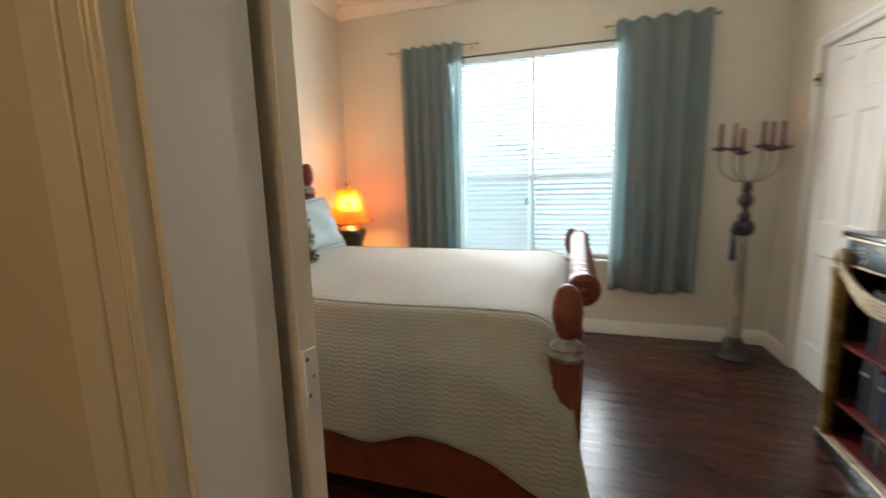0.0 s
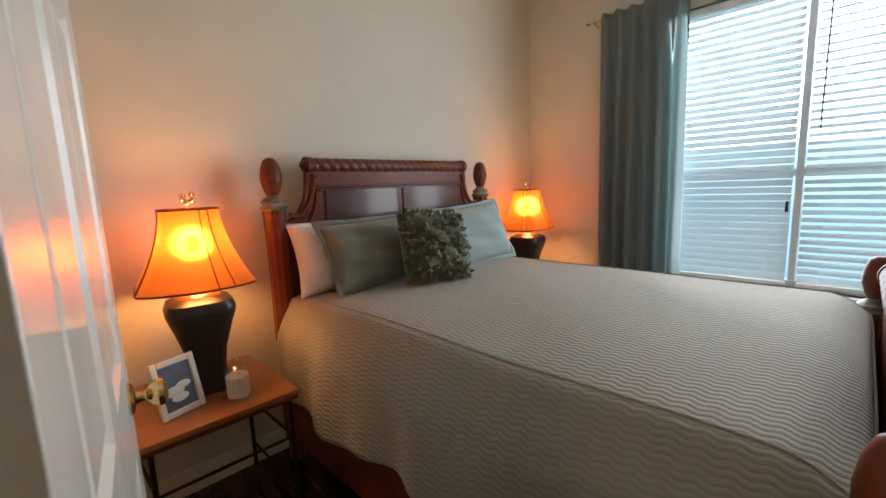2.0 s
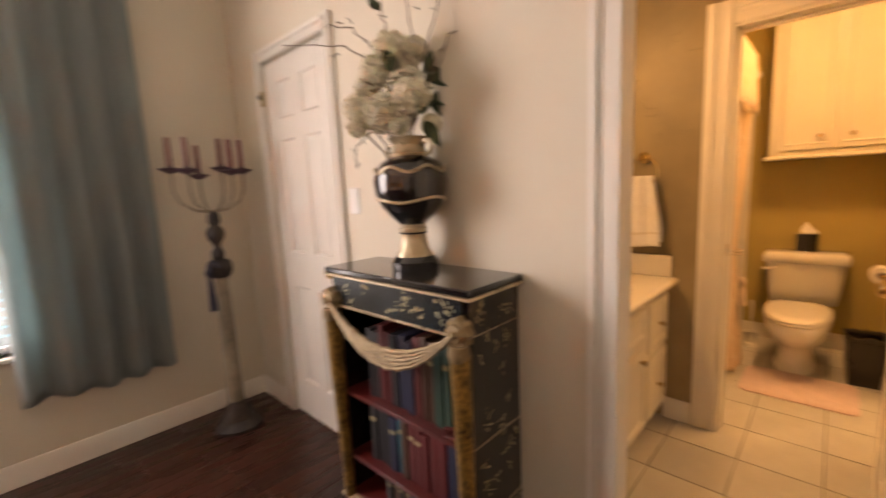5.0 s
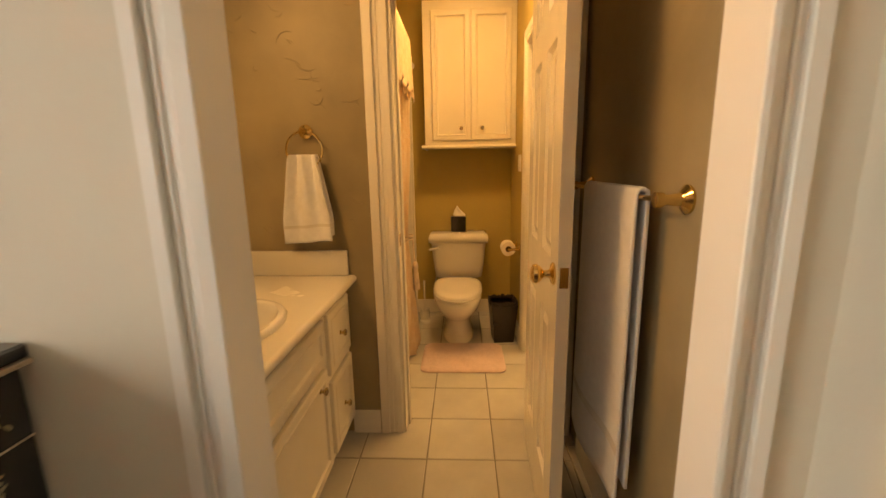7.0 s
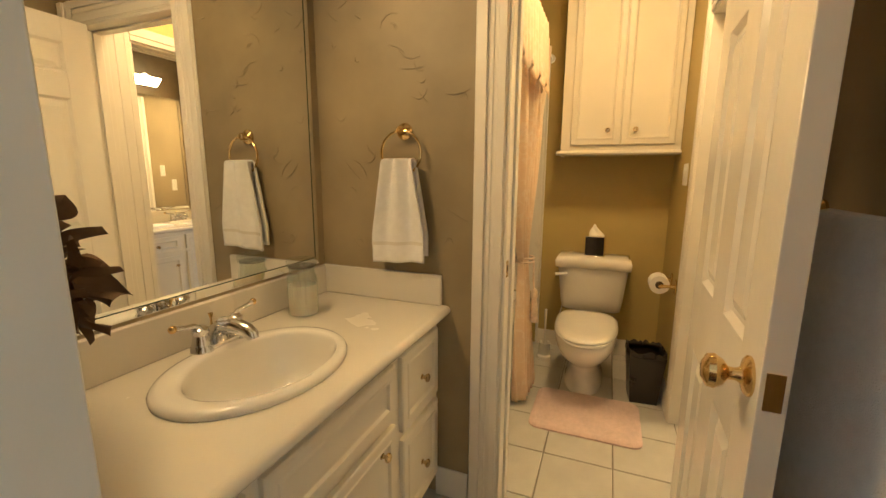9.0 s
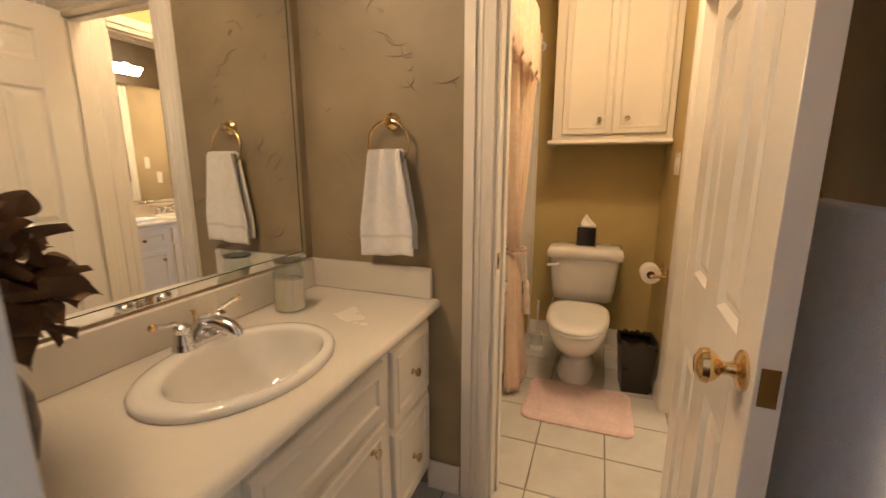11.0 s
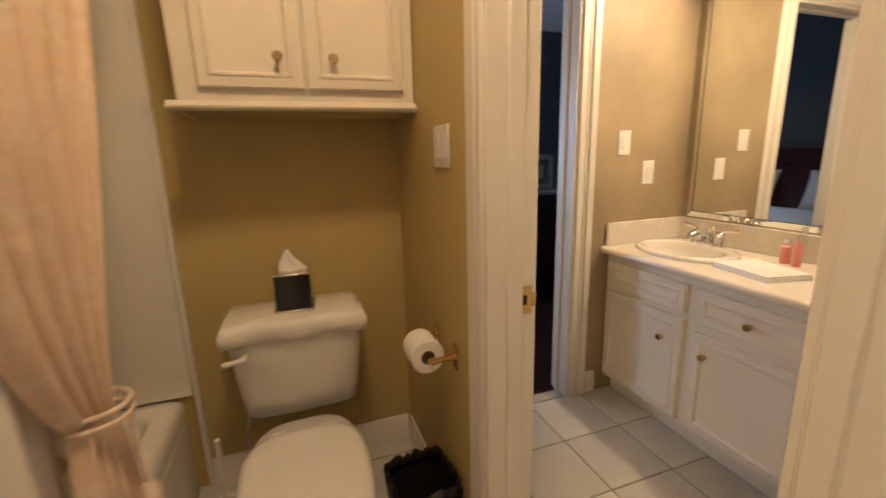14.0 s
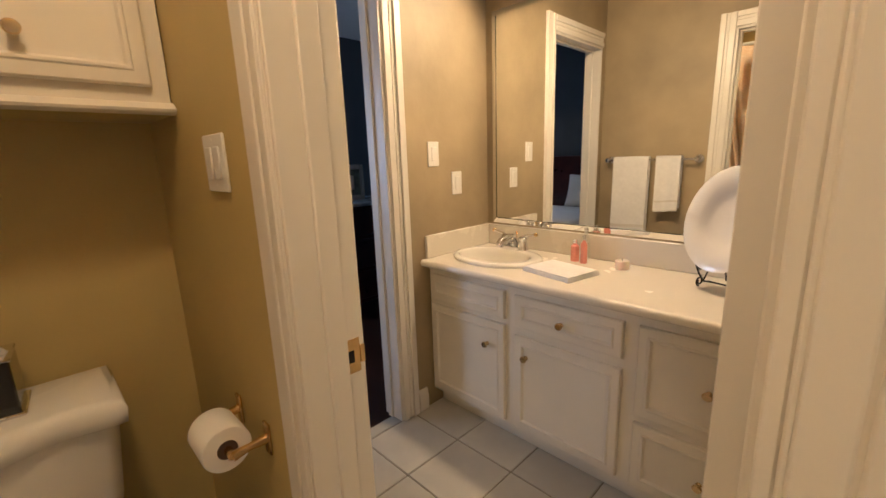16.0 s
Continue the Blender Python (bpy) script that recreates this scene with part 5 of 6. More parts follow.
def worktop(name, x0, x1, yf, yb, z, sink, label):
    """A slab with an oval cut for the basin, side and back splashes."""
    cx, cy, ax, ay = sink
    ob = root(name, ((x0 + x1) / 2, (yf + yb) / 2, z), label, "countertop")
    lo, hi = sorted((yf, yb))
    angs = sorted([2 * math.pi * i / 64 for i in range(64)] + [math.atan2(y - cy, x - cx) % (2 * math.pi) for x in (x0, x1) for y in (lo, hi)])
    bm = bmesh.new()

    def edge(a):
        c, s = math.cos(a), math.sin(a)
        t = min(((x1 if c > 0 else x0) - cx) / c if abs(c) > 1e-9 else 1e9, ((hi if s > 0 else lo) - cy) / s if abs(s) > 1e-9 else 1e9)
        return cx + t * c, cy + t * s
    rings = []
    for zz in (z, z - 0.035):
        rings.append(([bm.verts.new((cx + ax * math.cos(a), cy + ay * math.sin(a), zz)) for a in angs], [bm.verts.new((*edge(a), zz)) for a in angs]))
    n = len(angs)
    for i in range(n):
        j = (i + 1) % n
        for r in rings:
            bm.faces.new((r[0][i], r[0][j], r[1][j], r[1][i]))
        for k in (0, 1):
            bm.faces.new((rings[0][k][i], rings[0][k][j], rings[1][k][j], rings[1][k][i]))
    part("slab", bm, COUNTER, ob, smooth=20)
    part("front_edge", tb([(x0, yf, z - 0.0175), (x1, yf, z - 0.0175)], 0.0176, 14), COUNTER, ob)
    return ob


def basin(name, sink, z, label, out):
    """An oval drop-in basin: a broad rolled rim and a deep bowl set towards the front (out: +1 or -1 along y)."""
    cx, cy, ax, ay = sink
    ob = root(name, (cx, cy, z), label, "sink", "bathroom basins")
    prof = [(1.08, 0.0, 0.001), (1.085, 0.0, 0.009), (1.06, 0.0, 0.016), (1.0, 0.0, 0.019), (0.90, 0.6, 0.019), (0.865, 1.0, 0.016), (0.845, 1.0, 0.008), (0.825, 1.0, -0.01), (0.78, 1.0, -0.05), (0.68, 1.0, -0.095), (0.50, 1.0, -0.128), (0.28, 1.0, -0.143), (0.09, 1.0, -0.147)]
    bm = bmesh.new()
    rings = [[bm.verts.new((cx + 0.008 * k + ax * r * math.cos(a), cy + out * 0.012 * k + ay * r * math.sin(a), z + h)) for a in [2 * math.pi * i / 64 for i in range(64)]] for r, k, h in prof]
    for p, q in zip(rings, rings[1:]):
        for i in range(64):
            bm.faces.new((p[i], p[(i + 1) % 64], q[(i + 1) % 64], q[i]))
    bm.faces.new(rings[-1])
    part("bowl", bm, PORC, ob, smooth=60)
    part("drain", lt([(0.022, 0.0), (0.022, 0.003), (0.016, 0.004), (0, 0.002)], (cx + 0.008, cy + out * 0.012, z - 0.1465), 18), CHROME, ob, "chrome drain")
    return ob


def faucet(at, turn):
    ob = root("faucet", at, "chrome two-handle basin faucet", "faucet", "basin faucets", turn)
    bm = bmesh.new()
    for x in (-0.055, 0.055):
        lathe(bm, [(0.030, 0), (0.029, 0.010), (0.024, 0.018)], (x, 0, 0), 24)
    box(bm, -0.058, 0.058, -0.026, 0.026, 0, 0.016, 0.006, 2)
    part("base", bm, CHROME, ob, world=False)
    bm = tb([(0, 0.012, 0.008), (0, 0.004, 0.040), (0, -0.022, 0.058), (0, -0.065, 0.062), (0, -0.105, 0.055), (0, -0.120, 0.044), (0, -0.123, 0.034)], [0.026, 0.025, 0.024, 0.021, 0.019, 0.018, 0.015], 18)
    part("spout", bm, CHROME, ob, world=False)
    for s in (-1, 1):
        part("valve", lt([(0.024, 0.008), (0.022, 0.022), (0.018, 0.038), (0.022, 0.046), (0.021, 0.054), (0.012, 0.062), (0, 0.063)], (s * 0.055, 0.002, 0.008), 20), CHROME, ob, world=False)
        lever = part("handle", tb([(s * 0.055, 0.002, 0.062), (s * 0.072, 0.004, 0.074), (s * 0.098, 0.006, 0.078), (s * 0.125, 0.004, 0.084)], [0.009, 0.008, 0.0065, 0.009], 12), CHROME, ob, world=False)
        part("tip", ball(bmesh.new(), (s * 0.127, 0.004, 0.0845), 0.0105, u=12, v=8), BRASS, lever, "brass lever tip", world=False)
    part("lift_rod", tb([(0, 0.028, 0.01), (0, 0.028, 0.07), (0, 0.028, 0.085)], [0.003, 0.003, 0.007], 8), BRASS, ob, "brass lift rod", world=False)
    return ob


def light_bar(at, axis_turn, label):
    ob = root("vanity_light", at, label, "vanity light", "vanity lights", axis_turn)
    part("back_plate", bx(-0.28, 0.28, -0.012, 0.012, -0.05, 0.05, 0.006), CHROME, ob, world=False)
    for x in (-0.19, 0.0, 0.19):
        part("socket", tb([(x, -0.012, 0), (x, -0.04, 0)], 0.02, 14), CHROME, ob, world=False)
        part("bulb", ball(bmesh.new(), (x, -0.085, 0), 0.045), BULB_G, ob, "glowing round bulb", world=False)
    return ob


BULB_G = glow("frosted_bulb", (1.0, 0.80, 0.52), 9)

# ---- first vanity ----
v1 = root("vanity_cabinet", (2.32, 2.08, 0), "cream painted vanity cabinet with drawers", "cabinet", "vanity cabinets")
bm = bx(1.697, 2.93, 1.838, 2.34, 0.09, 0.62)
box(bm, 1.697, 2.93, 1.838, 1.856, 0.62, 0.762), box(bm, 2.60, 2.93, 1.856, 2.34, 0.62, 0.762), box(bm, 1.697, 1.95, 1.856, 2.34, 0.62, 0.762)
part("carcass", bm, CAB, v1)
part("toe_kick", bx(1.697, 2.93, 1.90, 2.34, 0, 0.09), CAB, v1)
front(v1, 2.615, 2.905, 0.465, 0.722, 1.838, -1, (2.755, 0.594), "drawer")
front(v1, 2.615, 2.905, 0.115, 0.435, 1.838, -1, (2.755, 0.265), "drawer")
front(v1, 2.05, 2.565, 0.555, 0.722, 1.838, -1, None, "drawer")
front(v1, 2.05, 2.565, 0.115, 0.525, 1.838, -1, (2.475, 0.48), "door")
front(v1, 1.79, 2.01, 0.115, 0.722, 1.838, -1, None, "door")
S1 = (2.285, 2.058, 0.234, 0.182)
w1 = worktop("countertop", 1.696, 2.933, 1.80, 2.343, 0.80, S1, "cream cultured marble vanity top with splashes")
part("back_splash", bx(1.696, 2.915, 2.325, 2.343, 0.80, 0.917, 0.004), COUNTER, w1)
part("side_splash", bx(2.915, 2.933, 1.815, 2.343, 0.80, 0.917, 0.004), COUNTER, w1)
basin("basin", S1, 0.80, "oval cream porcelain drop-in basin", -1)
faucet((2.325, 2.240, 0.817), 0)


EDGE_GREEN = mat("green_glass_edge", (0.02, 0.045, 0.035), 0.15, var=0.1)


def mirror(name, x0, x1, z0, z1, y, out, label):
    ob = root(name, ((x0 + x1) / 2, y, z0), label, "mirror", "vanity mirrors")
    d = sorted((y, y + out * 0.006))
    part("glass", bx(x0 + 0.028, x1 - 0.028, *d, z0 + 0.028, z1 - 0.028), MIRROR, ob, smooth=0)
    o, n, lo, hi = y + out * 0.0015, y + out * 0.0058, 0.0, 0.028
    ring = [[(x0 + k, q, z0 + k), (x1 - k, q, z0 + k), (x1 - k, q, z1 - k), (x0 + k, q, z1 - k)] for k, q in ((lo, o), (hi, n))]
    for i in range(4):
        bm = bmesh.new()
        vs = [bm.verts.new(p) for p in (ring[0][i], ring[0][(i + 1) % 4], ring[1][(i + 1) % 4], ring[1][i])]
        bm.faces.new(vs)
        wl = [bm.verts.new((p.co.x, y, p.co.z)) for p in vs]
        for k in range(4):
            bm.faces.new((vs[k], vs[(k + 1) % 4], wl[(k + 1) % 4], wl[k]))
        part("bevel_strip", bm, MIRROR, ob, "sloped mirror edge", smooth=0)
    for a in (x0 + 0.028, x1 - 0.028):
        e = sorted((y + out * 0.006, y + out * 0.0066))
        part("edge_line", bx(a - 0.0018, a + 0.0018, *e, z0 + 0.028, z1 - 0.028), EDGE_GREEN, ob, "dark green glass edge", smooth=0)
    e = sorted((y + out * 0.006, y + out * 0.0066))
    part("edge_line", bx(x0 + 0.03, x1 - 0.03, *e, z0 + 0.0265, z0 + 0.0295), EDGE_GREEN, ob, smooth=0)
    return ob


mirror("wall_mirror", 1.70, 2.895, 0.925, 1.98, 2.3445, -1, "large rectangular mirror with polished edges over the vanity")
light_bar((2.12, 2.33, 2.12), 0, "chrome light bar with three round bulbs over the mirror")

jar = root("candle_jar", (2.655, 2.228, 0.80), "ivory candle in a glass jar beside the basin", "candle")
part("wax", lt([(0.0465, 0.006), (0.0475, 0.01), (0.0475, 0.108), (0, 0.110)], seg=28), WAX, jar, world=False)
part("jar", lt([(0.046, 0), (0.051, 0.004), (0.051, 0.135), (0.043, 0.15), (0.043, 0.165), (0.049, 0.17), (0.049, 0.175), (0.040, 0.175), (0.040, 0.152), (0.0485, 0.133), (0.0485, 0.005), (0, 0.005)], seg=28), CLEAR, jar, "clear glass", world=False)

part("lid", lt([(0.048, 0.176), (0.051, 0.180), (0.050, 0.196), (0.044, 0.200), (0, 0.201)], seg=28), CLEAR, jar, "thick glass lid", world=False)
part("seal", lt([(0.0425, 0.168), (0.0445, 0.170), (0.0445, 0.175), (0.0425, 0.1755)], seg=28), PEWTER, jar, "grey rubber seal", world=False)

dv = root("dried_flower_vase", (1.848, 2.125, 0.80), "plum ceramic vase with dried brown leaves", "vase")
part("vase", lt([(0.042, 0), (0.055, 0.012), (0.066, 0.07), (0.064, 0.12), (0.05, 0.165), (0.038, 0.185), (0.045, 0.20), (0.040, 0.20), (0.034, 0.18)], seg=32), mat("plum_glaze", (0.05, 0.022, 0.022), 0.25, var=0.4, scale=10), dv, world=False)
DRY = mat("dried_leaf", (0.21, 0.125, 0.06), 0.8, var=0.4, scale=20, second=(0.05, 0.028, 0.014))
for i in range(150):
    a, e = rf.uniform(0, 6.28), rf.uniform(-0.5, 1.0)
    d = Vector((math.cos(a) * (1 - 0.5 * abs(e)), math.sin(a) * (1 - 0.5 * abs(e)), e)).normalized()
    c = Vector((0, 0, 0.22)) + d * rf.uniform(0.03, 0.135) + Vector((0, 0, 0.075))
    if c.y + d.y * 0.09 > 0.18 or c.x + d.x * 0.09 < -0.16:
        continue
    part("dried_leaf", big_leaf(c, d + Vector((rf.uniform(-0.6, 0.6), rf.uniform(-0.6, 0.6), rf.uniform(-0.6, 0.6))), (rf.uniform(-1, 1), rf.uniform(-1, 1), 0.8), rf.uniform(0.05, 0.075), rf.uniform(0.05, 0.08)), DRY, dv, world=False)


def hanging_towel(name, a0, a1, top, z_front, z_back, centre, axis, out, label, wav=2.0, gather=0.0, group="", seed=1):
    """A towel folded over a bar: down the front, over, and down the back."""
    ob = root(name, ((a0 + a1) / 2, centre, z_front) if axis == "x" else (centre, (a0 + a1) / 2, z_front), label, "towel", group)
    r = random.Random(seed)
    p = r.uniform(0, 6)

    def f(u, v):
        # v: 0 at the front hem, 0.55 over the bar, 1 at the back hem
        if v < 0.5:
            k = v / 0.5
            z, d = z_front + (top - z_front) * k, 0.016
        elif v < 0.56:
            k = (v - 0.5) / 0.06
            ang = math.pi * k
            z, d = top + 0.014 * math.sin(ang), 0.016 * math.cos(ang)
        else:
            k = 1 - (v - 0.56) / 0.44
            z, d = z_back + (top - z_back) * k, -0.016
        down = (top - z) / max(0.01, top - z_front)
        mid = (a0 + a1) / 2
        a = mid + (u - 0.5) * (a1 - a0) * (1 - gather * (1 - min(1, down * 1.4)))
        wv = math.sin(u * wav * 6.283 + p) * (0.006 + 0.016 * (1 - down) * (1 if gather else 0.1)) + 0.006 * down * math.sin(u * 5 + p)
        z += 0.006 * math.sin(u * 4 + p) * down
        q = centre + out * (d + wv * (1 if d > 0 else 0.5) + 0.004 * down)
        return (a, q, z) if axis == "x" else (q, a, z)
    soft(part("cloth", surf(bmesh.new(), f, 40, 60), TOWEL, ob), 0.009)

    def g(u, v):
        x, y, z = f(u, (0.18 + 0.035 * v) * 0.5)
        return (x, y + out * 0.0055, z) if axis == "x" else (x + out * 0.0055, y, z)
    part("woven_band", surf(bmesh.new(), g, 40, 2), PILLOW_W, ob, "flat woven band")
    return ob


def ring_holder(at):
    ob = root("towel_ring", at, "brass towel ring on the wall", "towel ring")
    m = Matrix.Rotation(radians(-90), 4, "Y")
    part("rosette", lt([(0.030, 0), (0.030, 0.006), (0.024, 0.012), (0.014, 0.018), (0.012, 0.03), (0.016, 0.036), (0.014, 0.044), (0, 0.046)], m=m, seg=24), BRASS, ob, world=False)
    part("ring", tb(arc((-0.035, 0, -0.078), 0.078, 90, 450, 40, "yz"), 0.0045, 8, False), BRASS, ob, world=False)
    return ob


ring_holder((2.933, 1.965, 1.436))
hanging_towel("hand_towel", 1.860, 2.070, 1.322, 0.965, 0.985, 2.893, "y", -1, "white terry hand towel hanging in the ring", 2.0, 0.42, "hand towels", 3)
tbar = root("towel_bar", (2.45, 0.84, 1.215), "brass towel bar on the wall", "towel bar")
part("bar", tb([(2.08, 0.848, 1.197), (2.80, 0.848, 1.197)], 0.007, 12), BRASS, tbar)
for x in (2.08, 2.80):
    part("bracket", lt([(0.034, 0), (0.034, 0.006), (0.026, 0.012), (0.016, 0.02), (0.012, 0.05), (0.018, 0.06), (0.018, 0.075), (0, 0.08)], m=Matrix.Translation((x, 0.781, 1.197)) @ Matrix.Rotation(radians(-90), 4, "X"), seg=24), BRASS, tbar)
hanging_towel("bath_towel", 2.17, 2.61, 1.204, 0.30, 0.36, 0.848, "x", 1, "white terry bath towel over the brass bar", 1.0, 0.0, "", 5)

# ---- toilet room ----
toilet = root("toilet", (4.2, 1.335, 0), "white porcelain toilet with a closed lid", "toilet")


def stack(rings, seg=40):
    """Rings of (z, centre x, front length, back length, half width), with an oval front and a squarer back."""
    bm = bmesh.new()
    out = []
    for z, cx, fr_, bk, hw in rings:
        row = []
        for i in range(seg):
            a = 2 * math.pi * i / seg
            c, s = math.cos(a), math.sin(a)
            e = 2.2 if c > 0 else 3.4
            k = (abs(c) ** e + abs(s) ** e) ** (-1 / e)
            row.append(bm.verts.new((cx - (fr_ if c > 0 else bk) * c * k, 1.335 + hw * s * k, z)))
        out.append(row)
    for p, q in zip(out, out[1:]):
        for i in range(seg):
            bm.faces.new((p[i], p[(i + 1) % seg], q[(i + 1) % seg], q[i]))
    bm.faces.new(out[0]), bm.faces.new(out[-1])
    return bm


part("bowl", stack([(0, 4.20, 0.25, 0.24, 0.115), (0.02, 4.20, 0.25, 0.24, 0.115), (0.05, 4.20, 0.225, 0.23, 0.10), (0.14, 4.19, 0.22, 0.22, 0.095), (0.20, 4.16, 0.26, 0.24, 0.115), (0.27, 4.11, 0.325, 0.28, 0.155), (0.33, 4.08, 0.345, 0.30, 0.172), (0.375, 4.07, 0.345, 0.31, 0.175), (0.385, 4.07, 0.335, 0.30, 0.168)]), PORC, toilet, smooth=60)
part("seat", stack([(0.387, 4.06, 0.335, 0.19, 0.170), (0.392, 4.06, 0.345, 0.20, 0.178), (0.402, 4.06, 0.345, 0.20, 0.178), (0.406, 4.06, 0.338, 0.195, 0.172)]), PORC, toilet)
part("lid", stack([(0.408, 4.06, 0.335, 0.195, 0.170), (0.412, 4.06, 0.343, 0.20, 0.176), (0.422, 4.06, 0.340, 0.20, 0.174), (0.430, 4.06, 0.315, 0.19, 0.155), (0.432, 4.06, 0.25, 0.16, 0.11)]), PORC, toilet, smooth=60)
for y in (1.26, 1.41):
    part("hinge", tb([(4.262, y - 0.02, 0.412), (4.262, y + 0.02, 0.412)], 0.012, 10), PORC, toilet)
bm = bmesh.new()
rows = []
for z, x0, x1, hw in ((0.365, 4.46, 4.635, 0.180), (0.375, 4.45, 4.64, 0.188), (0.45, 4.44, 4.645, 0.200), (0.67, 4.42, 4.65, 0.222)):
    rows.append([bm.verts.new((x, 1.33 + y, z)) for x, y in [(x0 + 0.02, -hw), (x0, -hw + 0.03), (x0 - 0.012, 0), (x0, hw - 0.03), (x0 + 0.02, hw), (x1, hw), (x1, -hw)]])
for p, q in zip(rows, rows[1:]):
    for i in range(7):
        bm.faces.new((p[i], p[(i + 1) % 7], q[(i + 1) % 7], q[i]))
bm.faces.new(rows[0]), bm.faces.new(rows[-1])
soft(part("tank", bm, PORC, toilet, smooth=70), 0)
bm = bmesh.new()
n = 24


def lid_front(y):
    return 4.405 - 0.022 * math.cos(math.pi * y / 0.235) ** 2 + 0.03 * max(0, abs(y) / 0.235 - 0.85)


loops = []
for z, ins in ((0.668, 0.012), (0.674, 0.0), (0.715, -0.004), (0.735, 0.004), (0.742, 0.02)):
    lp = []
    for i in range(n + 1):
        y = -0.235 + 0.47 * i / n
        lp.append(bm.verts.new((lid_front(y) + ins, 1.33 + y * (1 - ins / 0.235), z)))
    lp.append(bm.verts.new((4.652 - max(0, ins), 1.33 + 0.235 - ins, z)))
    lp.append(bm.verts.new((4.652 - max(0, ins), 1.33 - 0.235 + ins, z)))
    loops.append(lp)
for p, q in zip(loops, loops[1:]):
    for i in range(len(p)):
        bm.faces.new((p[i], p[(i + 1) % len(p)], q[(i + 1) % len(p)], q[i]))
bm.faces.new(loops[0]), bm.faces.new(loops[-1])
part("tank_lid", bm, PORC, toilet, smooth=70)
part("flush_lever", tb([(4.418, 1.50, 0.625), (4.400, 1.50, 0.625), (4.395, 1.53, 0.622), (4.395, 1.565, 0.618)], [0.012, 0.011, 0.009, 0.011], 10), PORC, toilet)
part("supply_hose", tb([(4.52, 1.52, 0.365), (4.54, 1.545, 0.25), (4.58, 1.55, 0.17), (4.645, 1.55, 0.16)], 0.006, 8), CHROME, toilet)
for y in (1.235, 1.435):
    part("bolt_cap", ball(bmesh.new(), (4.20, y, 0.012), 0.014, u=10, v=8), PORC, toilet)

tis = root("tissue_box", (4.53, 1.325, 0.742), "black square tissue box with silver trim on the tank", "tissue box", turn=-4)
part("box", bx(-0.06, 0.06, -0.06, 0.06, 0.006, 0.135, 0.003), LACQUER, tis, world=False)
part("foot", bx(-0.068, 0.068, -0.068, 0.068, 0, 0.010, 0.003), CHROME, tis, "silver foot", world=False)
part("rim", bx(-0.063, 0.063, -0.063, 0.063, 0.133, 0.139, 0.002), CHROME, tis, "silver rim", world=False)


def puff(u, v):
    a = 2 * math.pi * u
    r = (0.036 * (1 - v) + 0.012) * (1 + 0.35 * math.sin(3 * a + 4 * v) * (0.4 + v)) * (1 - 0.75 * v * v)
    return (r * 0.8 * math.cos(a), r * math.sin(a) + 0.012 * v, 0.139 + 0.075 * v)


soft(part("tissue", surf(bmesh.new(), puff, 28, 10), PAPER, tis, "white tissue", world=False), 0.001)

bin_ = root("waste_bin", (4.06, 1.005, 0), "black square waste bin with a liner", "waste bin", turn=5)


def frustum(bm, w0, w1, z0, z1):
    a = [bm.verts.new((s * w0, t * w0, z0)) for s, t in ((-1, -1), (1, -1), (1, 1), (-1, 1))]
    b = [bm.verts.new((s * w1, t * w1, z1)) for s, t in ((-1, -1), (1, -1), (1, 1), (-1, 1))]
    for i in range(4):
        bm.faces.new((a[i], a[(i + 1) % 4], b[(i + 1) % 4], b[i]))
    return a, b


bm = bmesh.new()
a, b = frustum(bm, 0.070, 0.094, 0, 0.29)
bm.faces.new(a)
ob = soft(part("bin_body", bm, PLASTIC, bin_, world=False, smooth=0), 0.004)
rb = random.Random(31)
LP = [(rb.uniform(-0.004, 0.006), rb.uniform(-0.010, 0.014)) for _ in range(48)]


def bag(u, v):
    """The loose top of a bag, folded out over the rim."""
    a = 2 * math.pi * u
    k = squircle(a, 7.0)
    dx, dz = LP[int(u * 48) % 48]
    r = (0.086 + 0.012 * min(1, 2 * v)) * k + dx * v
    return (r * math.cos(a), r * math.sin(a), 0.282 + 0.030 * math.sin(math.pi * min(1.0, v * 1.15)) + dz * math.sin(math.pi * v))


soft(part("liner", surf(bmesh.new(), bag, 48, 5), PLASTIC, bin_, "crumpled dark bag edge", world=False, smooth=20), 0.001)

br = root("toilet_brush", (4.40, 1.615, 0), "toilet brush in a white and bronze holder", "toilet brush")
part("holder", lt([(0.05, 0), (0.05, 0.02), (0.04, 0.03), (0.038, 0.11), (0.042, 0.115), (0.035, 0.115), (0.03, 0.03)], seg=20), PORC, br, world=False)
part("handle", tb([(0, 0, 0.05), (0.0, 0.0, 0.20), (-0.005, 0, 0.36)], [0.008, 0.006, 0.01], 8), PORC, br, world=False)

tp = root("toilet_paper_holder", (4.13, 0.89, 0.68), "brass toilet paper holder with a full roll", "paper holder")
for x in (4.045, 4.215):
    part("wall_plate", bx(x - 0.016, x + 0.016, 0.886, 0.893, 0.645, 0.725, 0.004), BRASS, tp)
    part("arm", tb([(x, 0.893, 0.685), (x, 0.93, 0.685), (x, 0.965, 0.682)], [0.012, 0.008, 0.012], 12), BRASS, tp)
part("spindle", tb([(4.045, 0.965, 0.682), (4.215, 0.965, 0.682)], 0.009, 10), BRASS, tp)
m = Matrix.Translation((4.075, 0.965, 0.682)) @ Matrix.Rotation(radians(90), 4, "Y")
part("paper_roll", lt([(0.021, 0), (0.050, 0), (0.0515, 0.003), (0.0515, 0.102), (0.050, 0.105), (0.021, 0.105)], m=m, seg=36), PAPER, tp, "white paper roll")
part("core", lt([(0.0205, -0.001), (0.0215, -0.001), (0.0215, 0.106), (0.0205, 0.106)], m=m, seg=24), TWIG, tp, "brown cardboard core")

switch((4.125, 0.885, 1.29), "y", 1, "white double switch plate beside the doorway", two=True)

